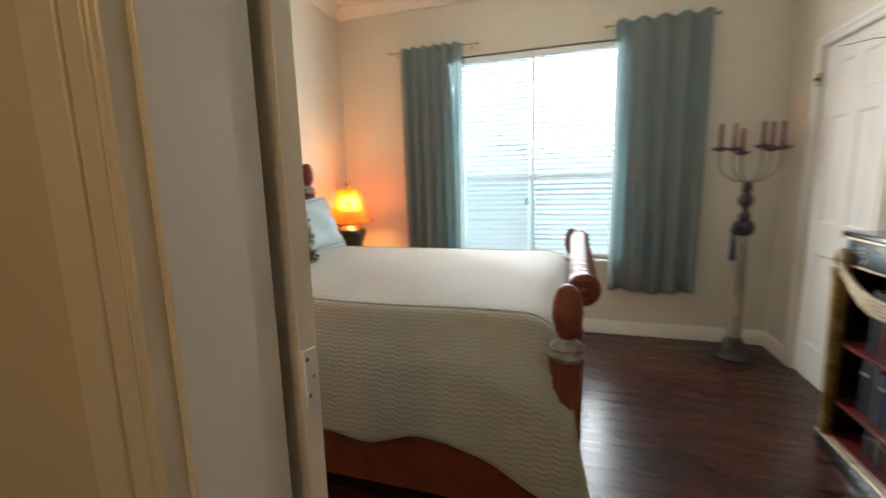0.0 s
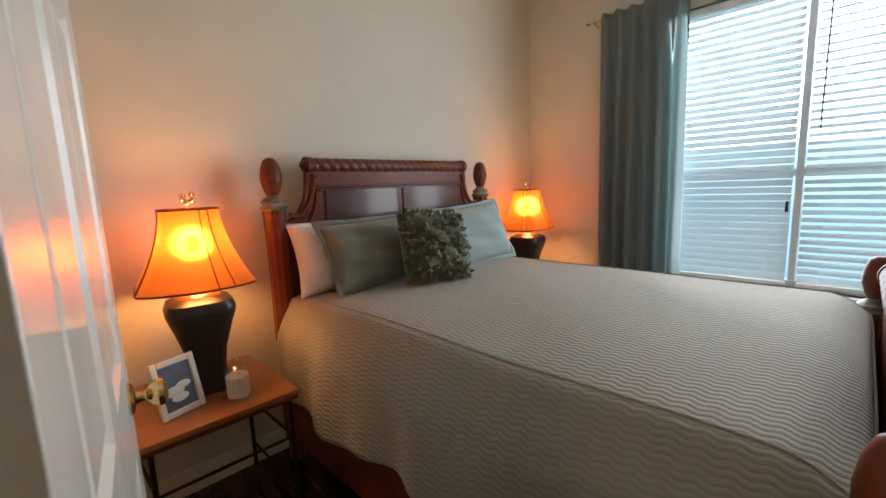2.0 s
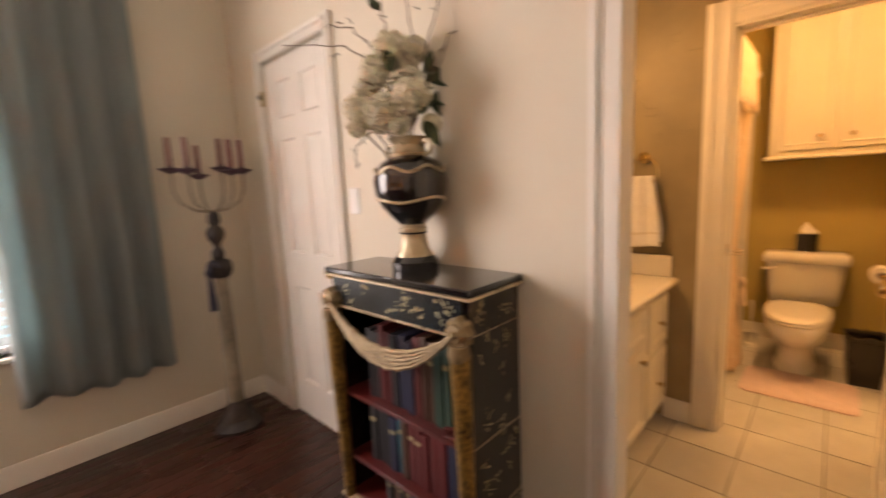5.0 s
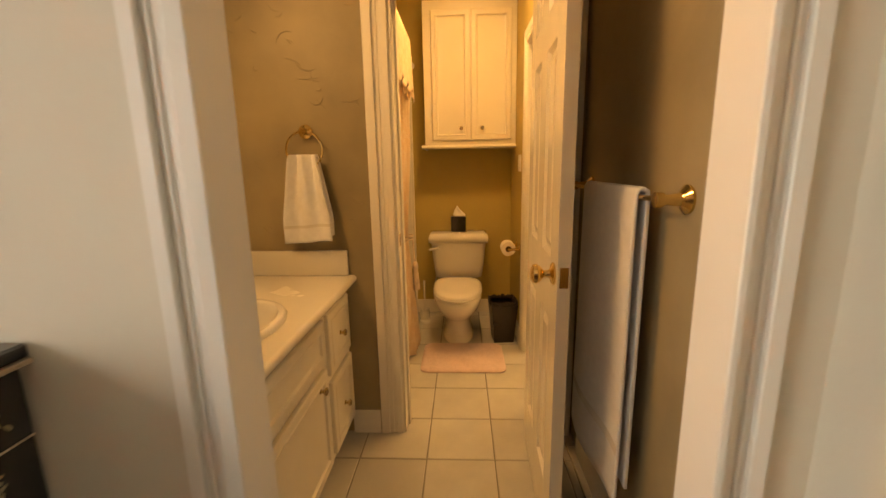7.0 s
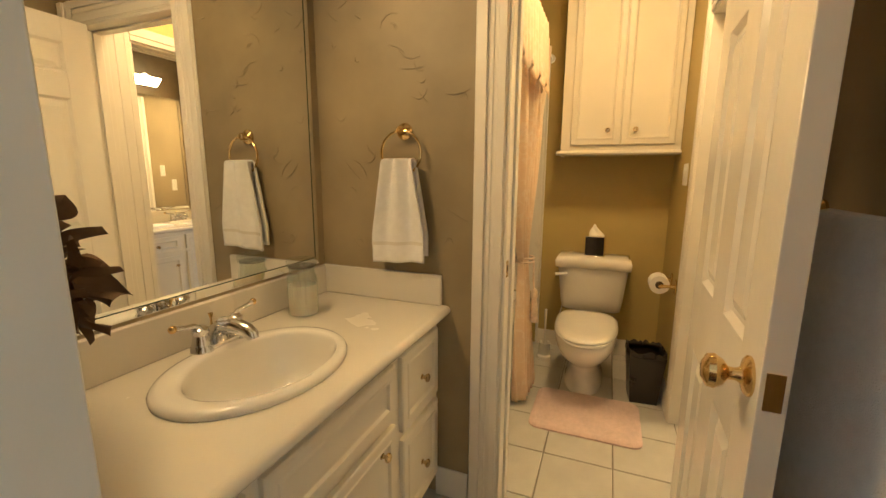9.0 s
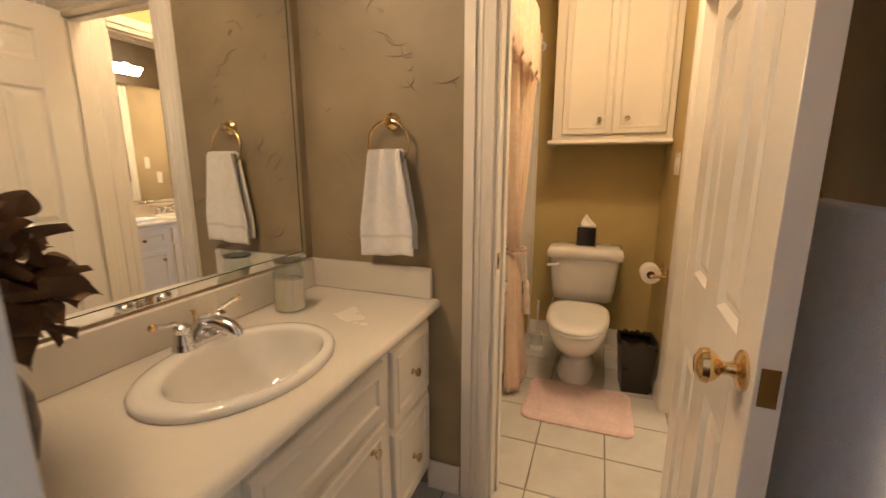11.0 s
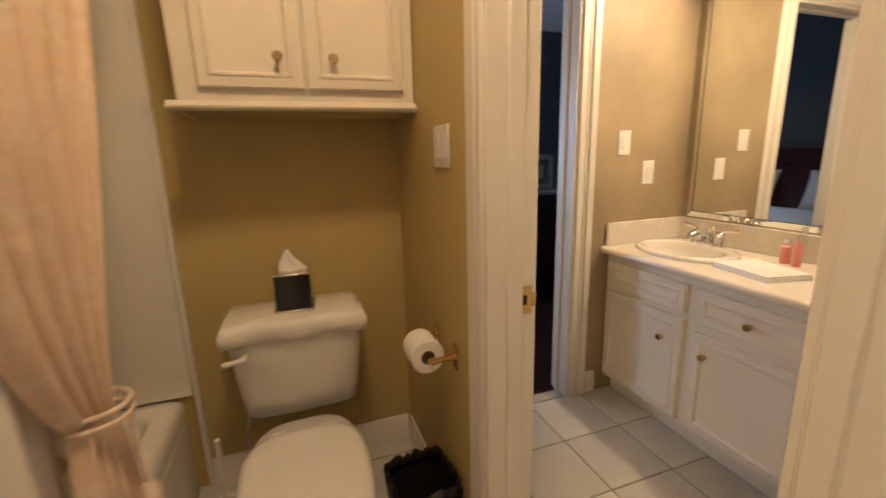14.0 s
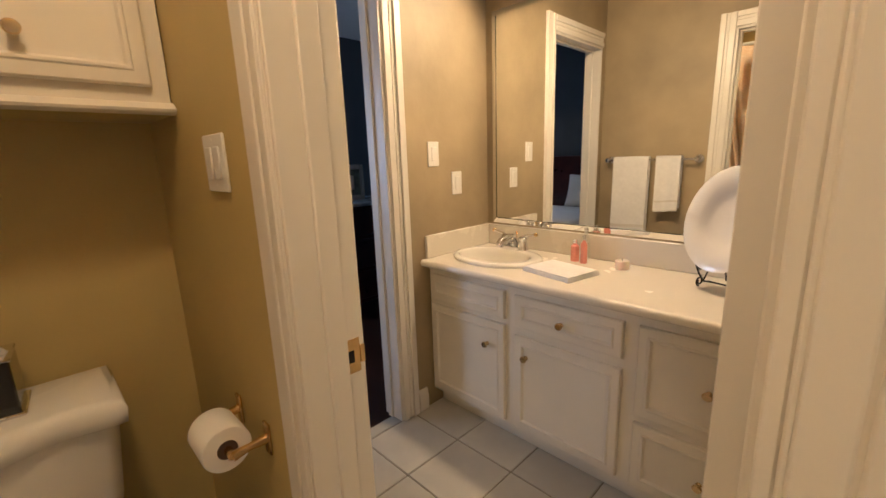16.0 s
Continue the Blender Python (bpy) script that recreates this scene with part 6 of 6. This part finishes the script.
# cabinet over the toilet
hc = root("wall_cabinet", (4.5, 1.23, 1.41), "cream painted two-door cabinet over the toilet", "cabinet")
part("carcass", bx(4.385, 4.658, 0.888, 1.575, 1.43, 2.45, 0.002), CAB, hc)
front(hc, 1.228, 1.515, 1.47, 2.38, 4.385, -1, (1.298, 1.555), "door", "x")
front(hc, 0.925, 1.220, 1.47, 2.38, 4.385, -1, (1.142, 1.555), "door", "x")
prof = [(0.0, 0.0), (-0.016, 0.0), (-0.026, 0.006), (-0.028, 0.012), (-0.020, 0.017), (-0.014, 0.024), (-0.004, 0.028), (0.0, 0.028)]
part("bottom_moulding", prism(bmesh.new(), [(4.385 + d, 1.408 + z) for d, z in prof], 0.886, 1.60, "y"), CAB, hc)
part("side_moulding", prism(bmesh.new(), [(1.575 - d * 0.8, 1.408 + z) for d, z in prof], 4.386, 4.658, "x"), CAB, hc)
part("bottom", bx(4.386, 4.658, 0.888, 1.575, 1.410, 1.43), PAINT_GOLD, hc, "gold painted underside")

# bath mat
bm = bmesh.new()
prf = [(0.0, 0.0), (0.0, 0.008), (0.008, 0.014), (0.03, 0.015)]
rings = []
for ins, z in prf:
    ring = []
    for cx, cy, a0 in ((3.90, 1.52, 0), (3.58, 1.52, 90), (3.58, 1.08, 180), (3.90, 1.08, 270)):
        for i in range(7):
            a = radians(a0 + 15 * i)
            ring.append(bm.verts.new((cx + (0.055 - ins) * math.cos(a), cy + (0.055 - ins) * math.sin(a), z)))
    rings.append(ring)
for p, q in zip(rings, rings[1:]):
    for i in range(len(p)):
        bm.faces.new((p[i], p[(i + 1) % len(p)], q[(i + 1) % len(p)], q[i]))
bm.faces.new(rings[0]), bm.faces.new(rings[-1])
solo("bath_mat", bm, PINK_MAT, "soft pink bath mat in front of the toilet", "bath mat")

# tub, surround, rod and curtain
tub = root("bathtub", (3.86, 2.12, 0), "white bathtub behind the shower curtain", "bathtub")
bm = bmesh.new()
rows = []
for z, i in ((0.0, 0.0), (0.36, 0.0), (0.39, 0.004), (0.405, 0.02), (0.405, 0.07), (0.39, 0.09), (0.15, 0.14), (0.12, 0.20)):
    x0, x1, y0, y1 = 3.058 + i, 4.657 - i, 1.755 + i, 2.497 - i
    r = 0.02 + i * 0.6
    row = []
    for cx, cy, a0 in ((x1 - r, y1 - r, 0), (x0 + r, y1 - r, 90), (x0 + r, y0 + r, 180), (x1 - r, y0 + r, 270)):
        for k in range(6):
            a = radians(a0 + 18 * k)
            row.append(bm.verts.new((cx + r * math.cos(a), cy + r * math.sin(a), z)))
    rows.append(row)
for p, q in zip(rows, rows[1:]):
    for k in range(len(p)):
        bm.faces.new((p[k], p[(k + 1) % len(p)], q[(k + 1) % len(p)], q[k]))
bm.faces.new(rows[-1])
part("shell", bm, PORC, tub, smooth=60)
part("apron", bx(3.12, 4.60, 1.749, 1.757, 0.04, 0.33, 0.004), PORC, tub)
part("overflow_plate", lt([(0.035, 0), (0.035, 0.006), (0, 0.009)], m=Matrix.Translation((4.545, 2.12, 0.30)) @ Matrix.Rotation(radians(-90), 4, "Y"), seg=20), CHROME, tub)
sr = root("tub_surround", (3.86, 2.4, 0.476), "white moulded tub surround panels", "surround")
part("end_panel", bx(4.640, 4.659, 1.72, 2.498, 0.408, 2.05, 0.004), SURROUND, sr)
part("end_return", bx(4.636, 4.659, 1.70, 1.72, 0.0, 2.05, 0.004), SURROUND, sr)
part("end_panel", bx(3.057, 3.075, 1.72, 2.498, 0.408, 2.05, 0.004), SURROUND, sr)
part("back_panel", bx(3.075, 4.64, 2.482, 2.499, 0.408, 2.05, 0.004), SURROUND, sr)
rodb = root("shower_rod", (3.86, 1.70, 2.06), "white shower curtain rod between the walls", "shower rod")
part("pole", tb([(3.056, 1.70, 2.07), (4.658, 1.70, 2.07)], 0.0125, 14), VINYL, rodb)
for x in (3.066, 4.648):
    part("flange", tb([(x - 0.009, 1.70, 2.07), (x + 0.009, 1.70, 2.07)], 0.03, 18), VINYL, rodb)
CORD = mat("cream_twisted_cord", (0.80, 0.66, 0.52), 0.8, var=0.15, scale=60, bump=0.5, bscale=220)
sc = root("shower_curtain", (3.7, 1.69, 0.03), "peach damask shower curtain tied back with a tassel", "shower curtain")


def drape(u, v):
    # v: 0 at the floor, 1 at the rod; gathered at the tie
    tie = 0.385
    if v < tie:
        k = v / tie
        x0, x1, yc = 3.68 + 0.14 * k, 3.99 - 0.06 * k ** 0.7, 1.655 + 0.04 * k
        amp = 0.036 - 0.022 * k
    else:
        k = (v - tie) / (1 - tie)
        e = k ** 0.75
        x0, x1, yc = 3.82 - 0.42 * e, 3.93 + 0.36 * min(1, k * 1.15) ** 1.2, 1.695 - 0.012 * k
        amp = 0.014 + 0.016 * min(1, k * 2)
    x = x0 + (x1 - x0) * u
    y = yc + amp * math.sin(u * 6 * 6.283 + 1.2 * math.sin(4 * v)) - 0.012 * math.sin(u * 3.1) + 0.25 * amp * math.sin(u * 71 + 3 * v)
    z = 0.03 + 2.02 * v - (0.05 * (1 - u) * math.sin(math.pi * min(1, max(0, (v - tie) / (1 - tie)))))
    return (x, y, z)


soft(part("drape", surf(bmesh.new(), drape, 150, 60), SHOWER, sc), 0.002)


def valance(u, v):
    x = 3.08 + 0.80 * u
    return (x, 1.612 - 0.010 * (1 - v) + 0.007 * math.sin(u * 75) * (1.3 - v), 2.05 - (1 - v) * (0.38 - 0.07 * abs(math.sin(u * 12.5))))


soft(part("valance", surf(bmesh.new(), valance, 140, 12), SHOWER, sc, "ruffled peach valance"), 0.002)
part("tieback", tb(arc((3.874, 1.688, 0.80), 0.058, 0, 360, 24, "xy"), 0.005, 8, False), CORD, sc, "twisted cord tieback")
part("tieback", tb(arc((3.876, 1.688, 0.822), 0.057, 0, 360, 24, "xy"), 0.005, 8, False), CORD, sc)
part("tassel_cord", tb([(3.87, 1.632, 0.80), (3.865, 1.628, 0.70), (3.86, 1.622, 0.64)], 0.005, 6), CORD, sc)
part("tassel", tb([(3.86, 1.622, 0.645), (3.86, 1.62, 0.63), (3.86, 1.619, 0.60), (3.86, 1.619, 0.585), (3.86, 1.618, 0.57), (3.862, 1.614, 0.45)], [0.010, 0.019, 0.020, 0.014, 0.018, 0.024], 14), CORD, sc, "peach tassel")


def liner(u, v):
    return (3.075 + 0.74 * u + 0.02 * math.sin(3 * v), 1.735 + 0.012 * math.sin(u * 21) * (1.2 - v) + 0.006 * math.sin(u * 47 + 2), 0.05 + 2.0 * v)


soft(part("liner", surf(bmesh.new(), liner, 80, 10), cloth("white_liner", (0.78, 0.75, 0.70), (0.8, 0.77, 0.7), 0.25, 100, 0.02), sc, "plain white liner"), 0.001)
ceil_l = root("ceiling_light", (3.42, 1.24, 2.70), "round frosted ceiling light", "ceiling light", "ceiling lights")
part("pan", lt([(0.15, 0), (0.15, -0.015), (0.13, -0.02)], seg=32), VINYL, ceil_l, world=False)
part("diffuser", lt([(0.13, -0.015), (0.125, -0.04), (0.09, -0.065), (0.04, -0.076), (0, -0.078)], seg=32), glow("frosted_diffuser", (1.0, 0.78, 0.48), 4), ceil_l, world=False)
copy_thing(ceil_l, pose(0.02, -0.6, 2.88))

# strike plate in the doorway
stp = root("strike_plate", (3.8275, 0.80, 0.917), "brass strike plate on the door jamb", "strike plate", "strike plates")
part("plate", bx(-0.002, 0.0005, -0.030, 0.012, -0.035, 0.035, 0.0008), BRASS, stp, world=False)
part("slot", bx(-0.0028, -0.002, -0.016, 0.002, -0.012, 0.012), IRON, stp, world=False)
part("lip", bx(-0.004, 0.001, -0.040, -0.030, -0.018, 0.018, 0.001), BRASS, stp, world=False)
sp2 = root("strike_plate", (2.955, 1.5775, 0.957), "brass strike plate on the door jamb", "strike plate", "strike plates")
part("plate", bx(-0.018, 0.015, -0.0006, 0.002, -0.03, 0.03, 0.0008), BRASS, sp2, world=False)
part("slot", bx(-0.008, 0.008, -0.0012, -0.0006, -0.012, 0.012), IRON, sp2, world=False)

# ---- second vanity ----
v2 = root("vanity_cabinet", (3.9, -0.41, 0), "cream painted vanity cabinet with three bays", "cabinet", "vanity cabinets")
bm = bx(3.06, 4.655, -0.655, -0.19, 0.09, 0.62)
box(bm, 3.06, 4.655, -0.208, -0.19, 0.62, 0.762), box(bm, 3.06, 4.10, -0.655, -0.208, 0.62, 0.762), box(bm, 4.637, 4.655, -0.655, -0.208, 0.62, 0.762)
part("carcass", bm, CAB, v2)
part("toe_kick", bx(3.06, 4.655, -0.655, -0.25, 0, 0.09), CAB, v2)
front(v2, 4.185, 4.64, 0.60, 0.728, -0.19, 1, None, "drawer")
front(v2, 4.185, 4.64, 0.115, 0.575, -0.19, 1, (4.277, 0.465), "door")
front(v2, 3.685, 4.135, 0.585, 0.722, -0.19, 1, (3.916, 0.648), "drawer")
front(v2, 3.685, 4.135, 0.115, 0.545, -0.19, 1, (4.072, 0.46), "door")
front(v2, 3.20, 3.635, 0.395, 0.722, -0.19, 1, (3.42, 0.56), "drawer")
front(v2, 3.20, 3.635, 0.115, 0.365, -0.19, 1, (3.42, 0.24), "drawer")
S2 = (4.39, -0.388, 0.215, 0.165)
w2 = worktop("countertop", 3.058, 4.658, -0.15, -0.658, 0.80, S2, "white cultured marble vanity top with splashes")
part("back_splash", bx(3.058, 4.640, -0.658, -0.640, 0.80, 0.915, 0.004), COUNTER, w2)
part("side_splash", bx(4.640, 4.658, -0.658, -0.165, 0.80, 0.915, 0.004), COUNTER, w2)
basin("basin", S2, 0.80, "oval white porcelain drop-in basin", 1)
faucet((4.40, -0.545, 0.817), 180)
mirror("wall_mirror", 3.16, 4.62, 0.922, 2.0, -0.6595, 1, "large rectangular mirror with polished edges over the vanity")
light_bar((4.05, -0.648, 2.12), 180, "chrome light bar with three round bulbs over the mirror")
switch((4.66, -0.245, 1.303), "x", -1, "white rocker switch beside the dark doorway")
switch((4.66, -0.405, 1.156), "x", -1, "white outlet plate above the side splash")

ft = root("folded_towel", (4.02, -0.34, 0.80), "folded white towel on the vanity top", "towel", turn=-12)
for k, (w, d, z) in enumerate(((0.125, 0.095, 0.0), (0.123, 0.093, 0.0068), (0.12, 0.09, 0.0136))):
    part("fold", bx(-w, w, -d, d, z, z + 0.0075, 0.0035, 2), TOWEL, ft, world=False)
for x, y, h, r, mt, lab in ((4.07, -0.56, 0.10, 0.018, PINK_SOAP, "small coral glass bottle on the vanity top"), (4.02, -0.545, 0.125, 0.014, PINK_SOAP, "slim red bottle on the vanity top"), (4.04, -0.605, 0.15, 0.016, CLEAR, "slim clear perfume bottle on the vanity top")):
    bt = root("bottle", (x, y, 0.80), lab, "bottle", "bottles on the vanity")
    part("body", lt([(r, 0), (r * 1.05, 0.004), (r * 1.05, h * 0.7), (r * 0.5, h * 0.78), (r * 0.45, h * 0.84)], seg=18), mt, bt, world=False)
    part("cap", lt([(r * 0.6, h * 0.84), (r * 0.62, h), (0, h)], seg=14), CHROME, bt, "silver cap", world=False)
vc = root("votive_candle", (3.85, -0.55, 0.80), "small ivory votive candle on the vanity top", "candle")
part("wax", lt([(0.026, 0), (0.028, 0.003), (0.028, 0.035), (0.022, 0.038), (0, 0.036)], seg=20), WAX, vc, world=False)
part("wick", tb([(0, 0, 0.036), (0.001, 0, 0.045)], 0.0012, 5), IRON, vc, world=False)
pl = root("decorative_plate", (3.47, -0.50, 0.815), "large cream oval plate resting on an iron easel", "plate", turn=-20)
pm = Matrix.Translation((0, 0, 0.225)) @ Matrix.Rotation(radians(-72), 4, "X") @ Matrix.Diagonal((0.95, 1.22, 1, 1))
part("dish", lt([(0, 0.0), (0.07, 0.0), (0.09, 0.008), (0.10, 0.02), (0.15, 0.03), (0.152, 0.034), (0.148, 0.036), (0.10, 0.026), (0.085, 0.014), (0.06, 0.006), (0, 0.006)], m=pm, seg=44), PORC, pl, world=False)
ps = root("plate_easel", (3.47, -0.50, 0.80), "black scrolled iron plate easel", "plate stand", turn=-20)
for s in (-1, 1):
    spiral = [(s * 0.06, 0.050 + 0.026 * math.cos(a) * (1 - a / 14), 0.085 + 0.026 * math.sin(a) * (1 - a / 14)) for a in [i * 0.5 for i in range(20)]]
    part("scroll", tb([(s * 0.06, -0.03, 0.004), (s * 0.06, 0.03, 0.02), (s * 0.06, 0.055, 0.05)] + spiral, 0.0035, 6), IRON, ps, world=False)
    low = [(s * 0.06, 0.05 + 0.016 * math.cos(a) * (1 - a / 14), 0.022 + 0.016 * math.sin(a) * (1 - a / 14)) for a in [i * 0.5 - 1.5 for i in range(18)]]
    part("scroll", tb(low, 0.003, 6), IRON, ps, world=False)
    part("back_leg", tb([(s * 0.06, 0.03, 0.02), (s * 0.05, -0.05, 0.16), (s * 0.05, -0.09, 0.003)], 0.003, 6), IRON, ps, world=False)
part("cross_bar", tb([(-0.06, 0.0, 0.014), (0.06, 0.0, 0.014)], 0.003, 6), IRON, ps, world=False)
tb2 = root("towel_bar", (4.25, 0.71, 1.22), "brushed metal towel bar on the brown wall", "towel bar")
part("bar", tb([(3.975, 0.70, 1.22), (4.575, 0.70, 1.22)], 0.008, 12), CHROME, tb2)
for x in (3.975, 4.575):
    part("bracket", lt([(0.028, 0), (0.028, 0.006), (0.014, 0.02), (0.012, 0.05), (0.016, 0.06), (0.016, 0.073), (0, 0.076)], m=Matrix.Translation((x, 0.764, 1.22)) @ Matrix.Rotation(radians(90), 4, "X"), seg=20), CHROME, tb2)
hanging_towel("bath_towel", 4.27, 4.52, 1.228, 0.62, 0.66, 0.70, "x", -1, "white terry bath towel over the metal bar", 1, 0, "towels on the metal bar", 7)
hanging_towel("hand_towel", 4.06, 4.22, 1.228, 0.86, 0.88, 0.70, "x", -1, "white terry hand towel over the metal bar", 1, 0, "towels on the metal bar", 8)

# ---- spare bedroom, seen through the dark doorway ----
DARKWOOD = mat("dark_cherry", (0.055, 0.014, 0.012), 0.3, var=0.3, coat=0.4)
dr = root("dresser", (6.35, -0.95, 0), "dark cherry chest of drawers, its top coloured as daylit", "dresser")
part("carcass", bx(6.05, 6.55, -1.75, -0.35, 0.10, 0.92, 0.01), DARKWOOD, dr)
# the top's pale blue is daylight falling on it, put into the colour
part("top", bx(6.02, 6.57, -1.78, -0.32, 0.92, 0.95, 0.01, 2), mat("daylit_blue_top", (0.48, 0.53, 0.60), 0.2, var=0.3), dr, "dresser top coloured pale blue for daylight")
for z0, z1 in ((0.14, 0.38), (0.41, 0.65), (0.68, 0.90)):
    for y0, y1 in ((-1.72, -1.06), (-1.03, -0.38)):
        d = part("drawer", bx(6.03, 6.05, y0, y1, z0, z1, 0.008), DARKWOOD, dr)
        for y in (y0 + 0.15, y1 - 0.15):
            part("pull", tb([(6.03, y - 0.03, (z0 + z1) / 2), (6.012, y - 0.02, (z0 + z1) / 2 - 0.01), (6.012, y + 0.02, (z0 + z1) / 2 - 0.01), (6.03, y + 0.03, (z0 + z1) / 2)], 0.004, 6), NICKEL, d, "metal pull")
for x in (6.07, 6.53):
    for y in (-1.73, -0.37):
        part("foot", lt([(0.03, 0), (0.04, 0.04), (0.028, 0.10)], (x, y, 0), 14), DARKWOOD, dr)
sf = root("picture_frame", (6.3, -0.80, 0.95), "white picture frame standing on the dresser", "picture frame", turn=8)
for y0, y1, z0, z1 in ((-0.17, -0.13, 0, 0.30), (0.13, 0.17, 0, 0.30), (-0.13, 0.13, 0, 0.04), (-0.13, 0.13, 0.26, 0.30)):
    part("frame_side", bx(-0.01, 0.01, y0, y1, z0, z1, 0.003), TRIM, sf, world=False)
part("picture", bx(0, 0.006, -0.13, 0.13, 0.04, 0.26), mat("pale_print", (0.3, 0.36, 0.33), 0.4, var=0.5, scale=10), sf, "pale print", world=False)
part("mount", bx(-0.003, 0, -0.06, 0.06, 0.09, 0.21), PAPER, sf, world=False)
bb = root("spare_bed", (6.0, 1.9, 0), "bed with white bedding and pillows", "bed")
part("mattress", bx(5.15, 6.9, 1.25, 2.5, 0.18, 0.62, 0.08, 3), PILLOW_W, bb)
part("base", bx(5.2, 6.85, 1.3, 2.5, 0, 0.18), DARKWOOD, bb)
part("headboard", bx(5.1, 6.95, 2.52, 2.58, 0, 1.25, 0.02, 2), DARKWOOD, bb)
for x in (5.55, 6.45):
    pillow("pillow", (x, 2.38, 0.62), 0.62, 0.42, 0.16, -90, -18, 0, PILLOW_W, "white pillow on the spare bed", group="spare bed pillows")
# window added out of view, only to let light into this room
wn = root("window_2", (7.35, 2.65, 0.4), "unseen window added to light the spare bedroom", "window")
wn["kind"] = "structure"
p_ = part("pane", bx(6.6, 8.1, 2.645, 2.652, 0.4, 2.3), GLASS, wn)
p_.visible_shadow = False
for x0, x1, z0, z1 in ((6.6, 6.64, 0.4, 2.3), (8.06, 8.1, 0.4, 2.3), (6.64, 8.06, 0.4, 0.44), (6.64, 8.06, 2.26, 2.3)):
    part("frame", bx(x0, x1, 2.63, 2.67, z0, z1), VINYL, wn)

# raised trowel marks on the brown walls
rt = random.Random(21)
twall = bpy.data.objects["wall_bath_east"]
for _ in range(60):
    y, z = rt.uniform(1.74, 2.28), rt.uniform(1.0, 2.45)
    a, ln, bend = rt.uniform(-0.6, 0.9), rt.uniform(0.02, 0.10), rt.uniform(-0.025, 0.025)
    if abs(y - 1.97) < 0.13 and z < 1.5:
        continue
    pts = []
    for i in range(7):
        k = i / 6 - 0.5
        pts.append((2.9345, y + ln * k * math.cos(a) - bend * (1 - 4 * k * k) * math.sin(a), z + ln * k * math.sin(a) + bend * (1 - 4 * k * k) * math.cos(a)))
    ob = new("trowel_mark", finish("trowel_mark", tb(pts, [0.0006, 0.002, 0.003, 0.0026, 0.0032, 0.0016, 0.0005], 6), PAINT_BROWN))
    ob.parent = twall

# ---- floor pieces ----
rnd = random.Random(5)
PW = 0.105
meshes = [finish("plank", bx(0, 1, 0.0007, PW - 0.0007, -0.012, 0.0, 0.0012), PLANK) for _ in range(1)]
y = -1.28
row = 0
while y < 4.0:
    x = -1.9 - rnd.uniform(0, 0.7)
    while x < 1.66:
        ln = rnd.uniform(0.55, 1.15)
        x0, x1 = max(x, -1.9), min(x + ln, 1.66)
        if x1 - x0 > 0.03:
            ob = new("plank", meshes[0])
            ob.parent = floor_wood
            ob.location, ob.scale = (x0 + 0.0006, y, rnd.uniform(-0.0004, 0.0)), (x1 - x0 - 0.0012, 1, 1)
        x += ln
    y += PW
TP = 0.303
cuts = {}
# the tiles start afresh on either side of the vanity room's doorway
for ox, oy, lo, hi in ((3.346, 1.161, 0.825, 2.0), (4.36, 0.256, -0.66, 0.825)):
    for i in range(-9, 8):
        for j in range(-5, 5):
            x0, x1 = max(ox + i * TP, 1.665), min(ox + (i + 1) * TP, 4.735)
            y0, y1 = max(oy + j * TP, lo), min(oy + (j + 1) * TP, hi)
            if x1 - x0 < 0.03 or y1 - y0 < 0.03 or (x1 < 2.94 and y1 < 0.78):
                continue
            key = (round(x1 - x0, 3), round(y1 - y0, 3))
            if key not in cuts:
                cuts[key] = finish("tile", bx(0.003, key[0] - 0.003, 0.003, key[1] - 0.003, -0.01, 0.0, 0.0025), TILE)
            ob = new("tile", cuts[key])
            ob.parent, ob.location = floor_tile, (x0, y0, rnd.uniform(-0.0006, 0.0))
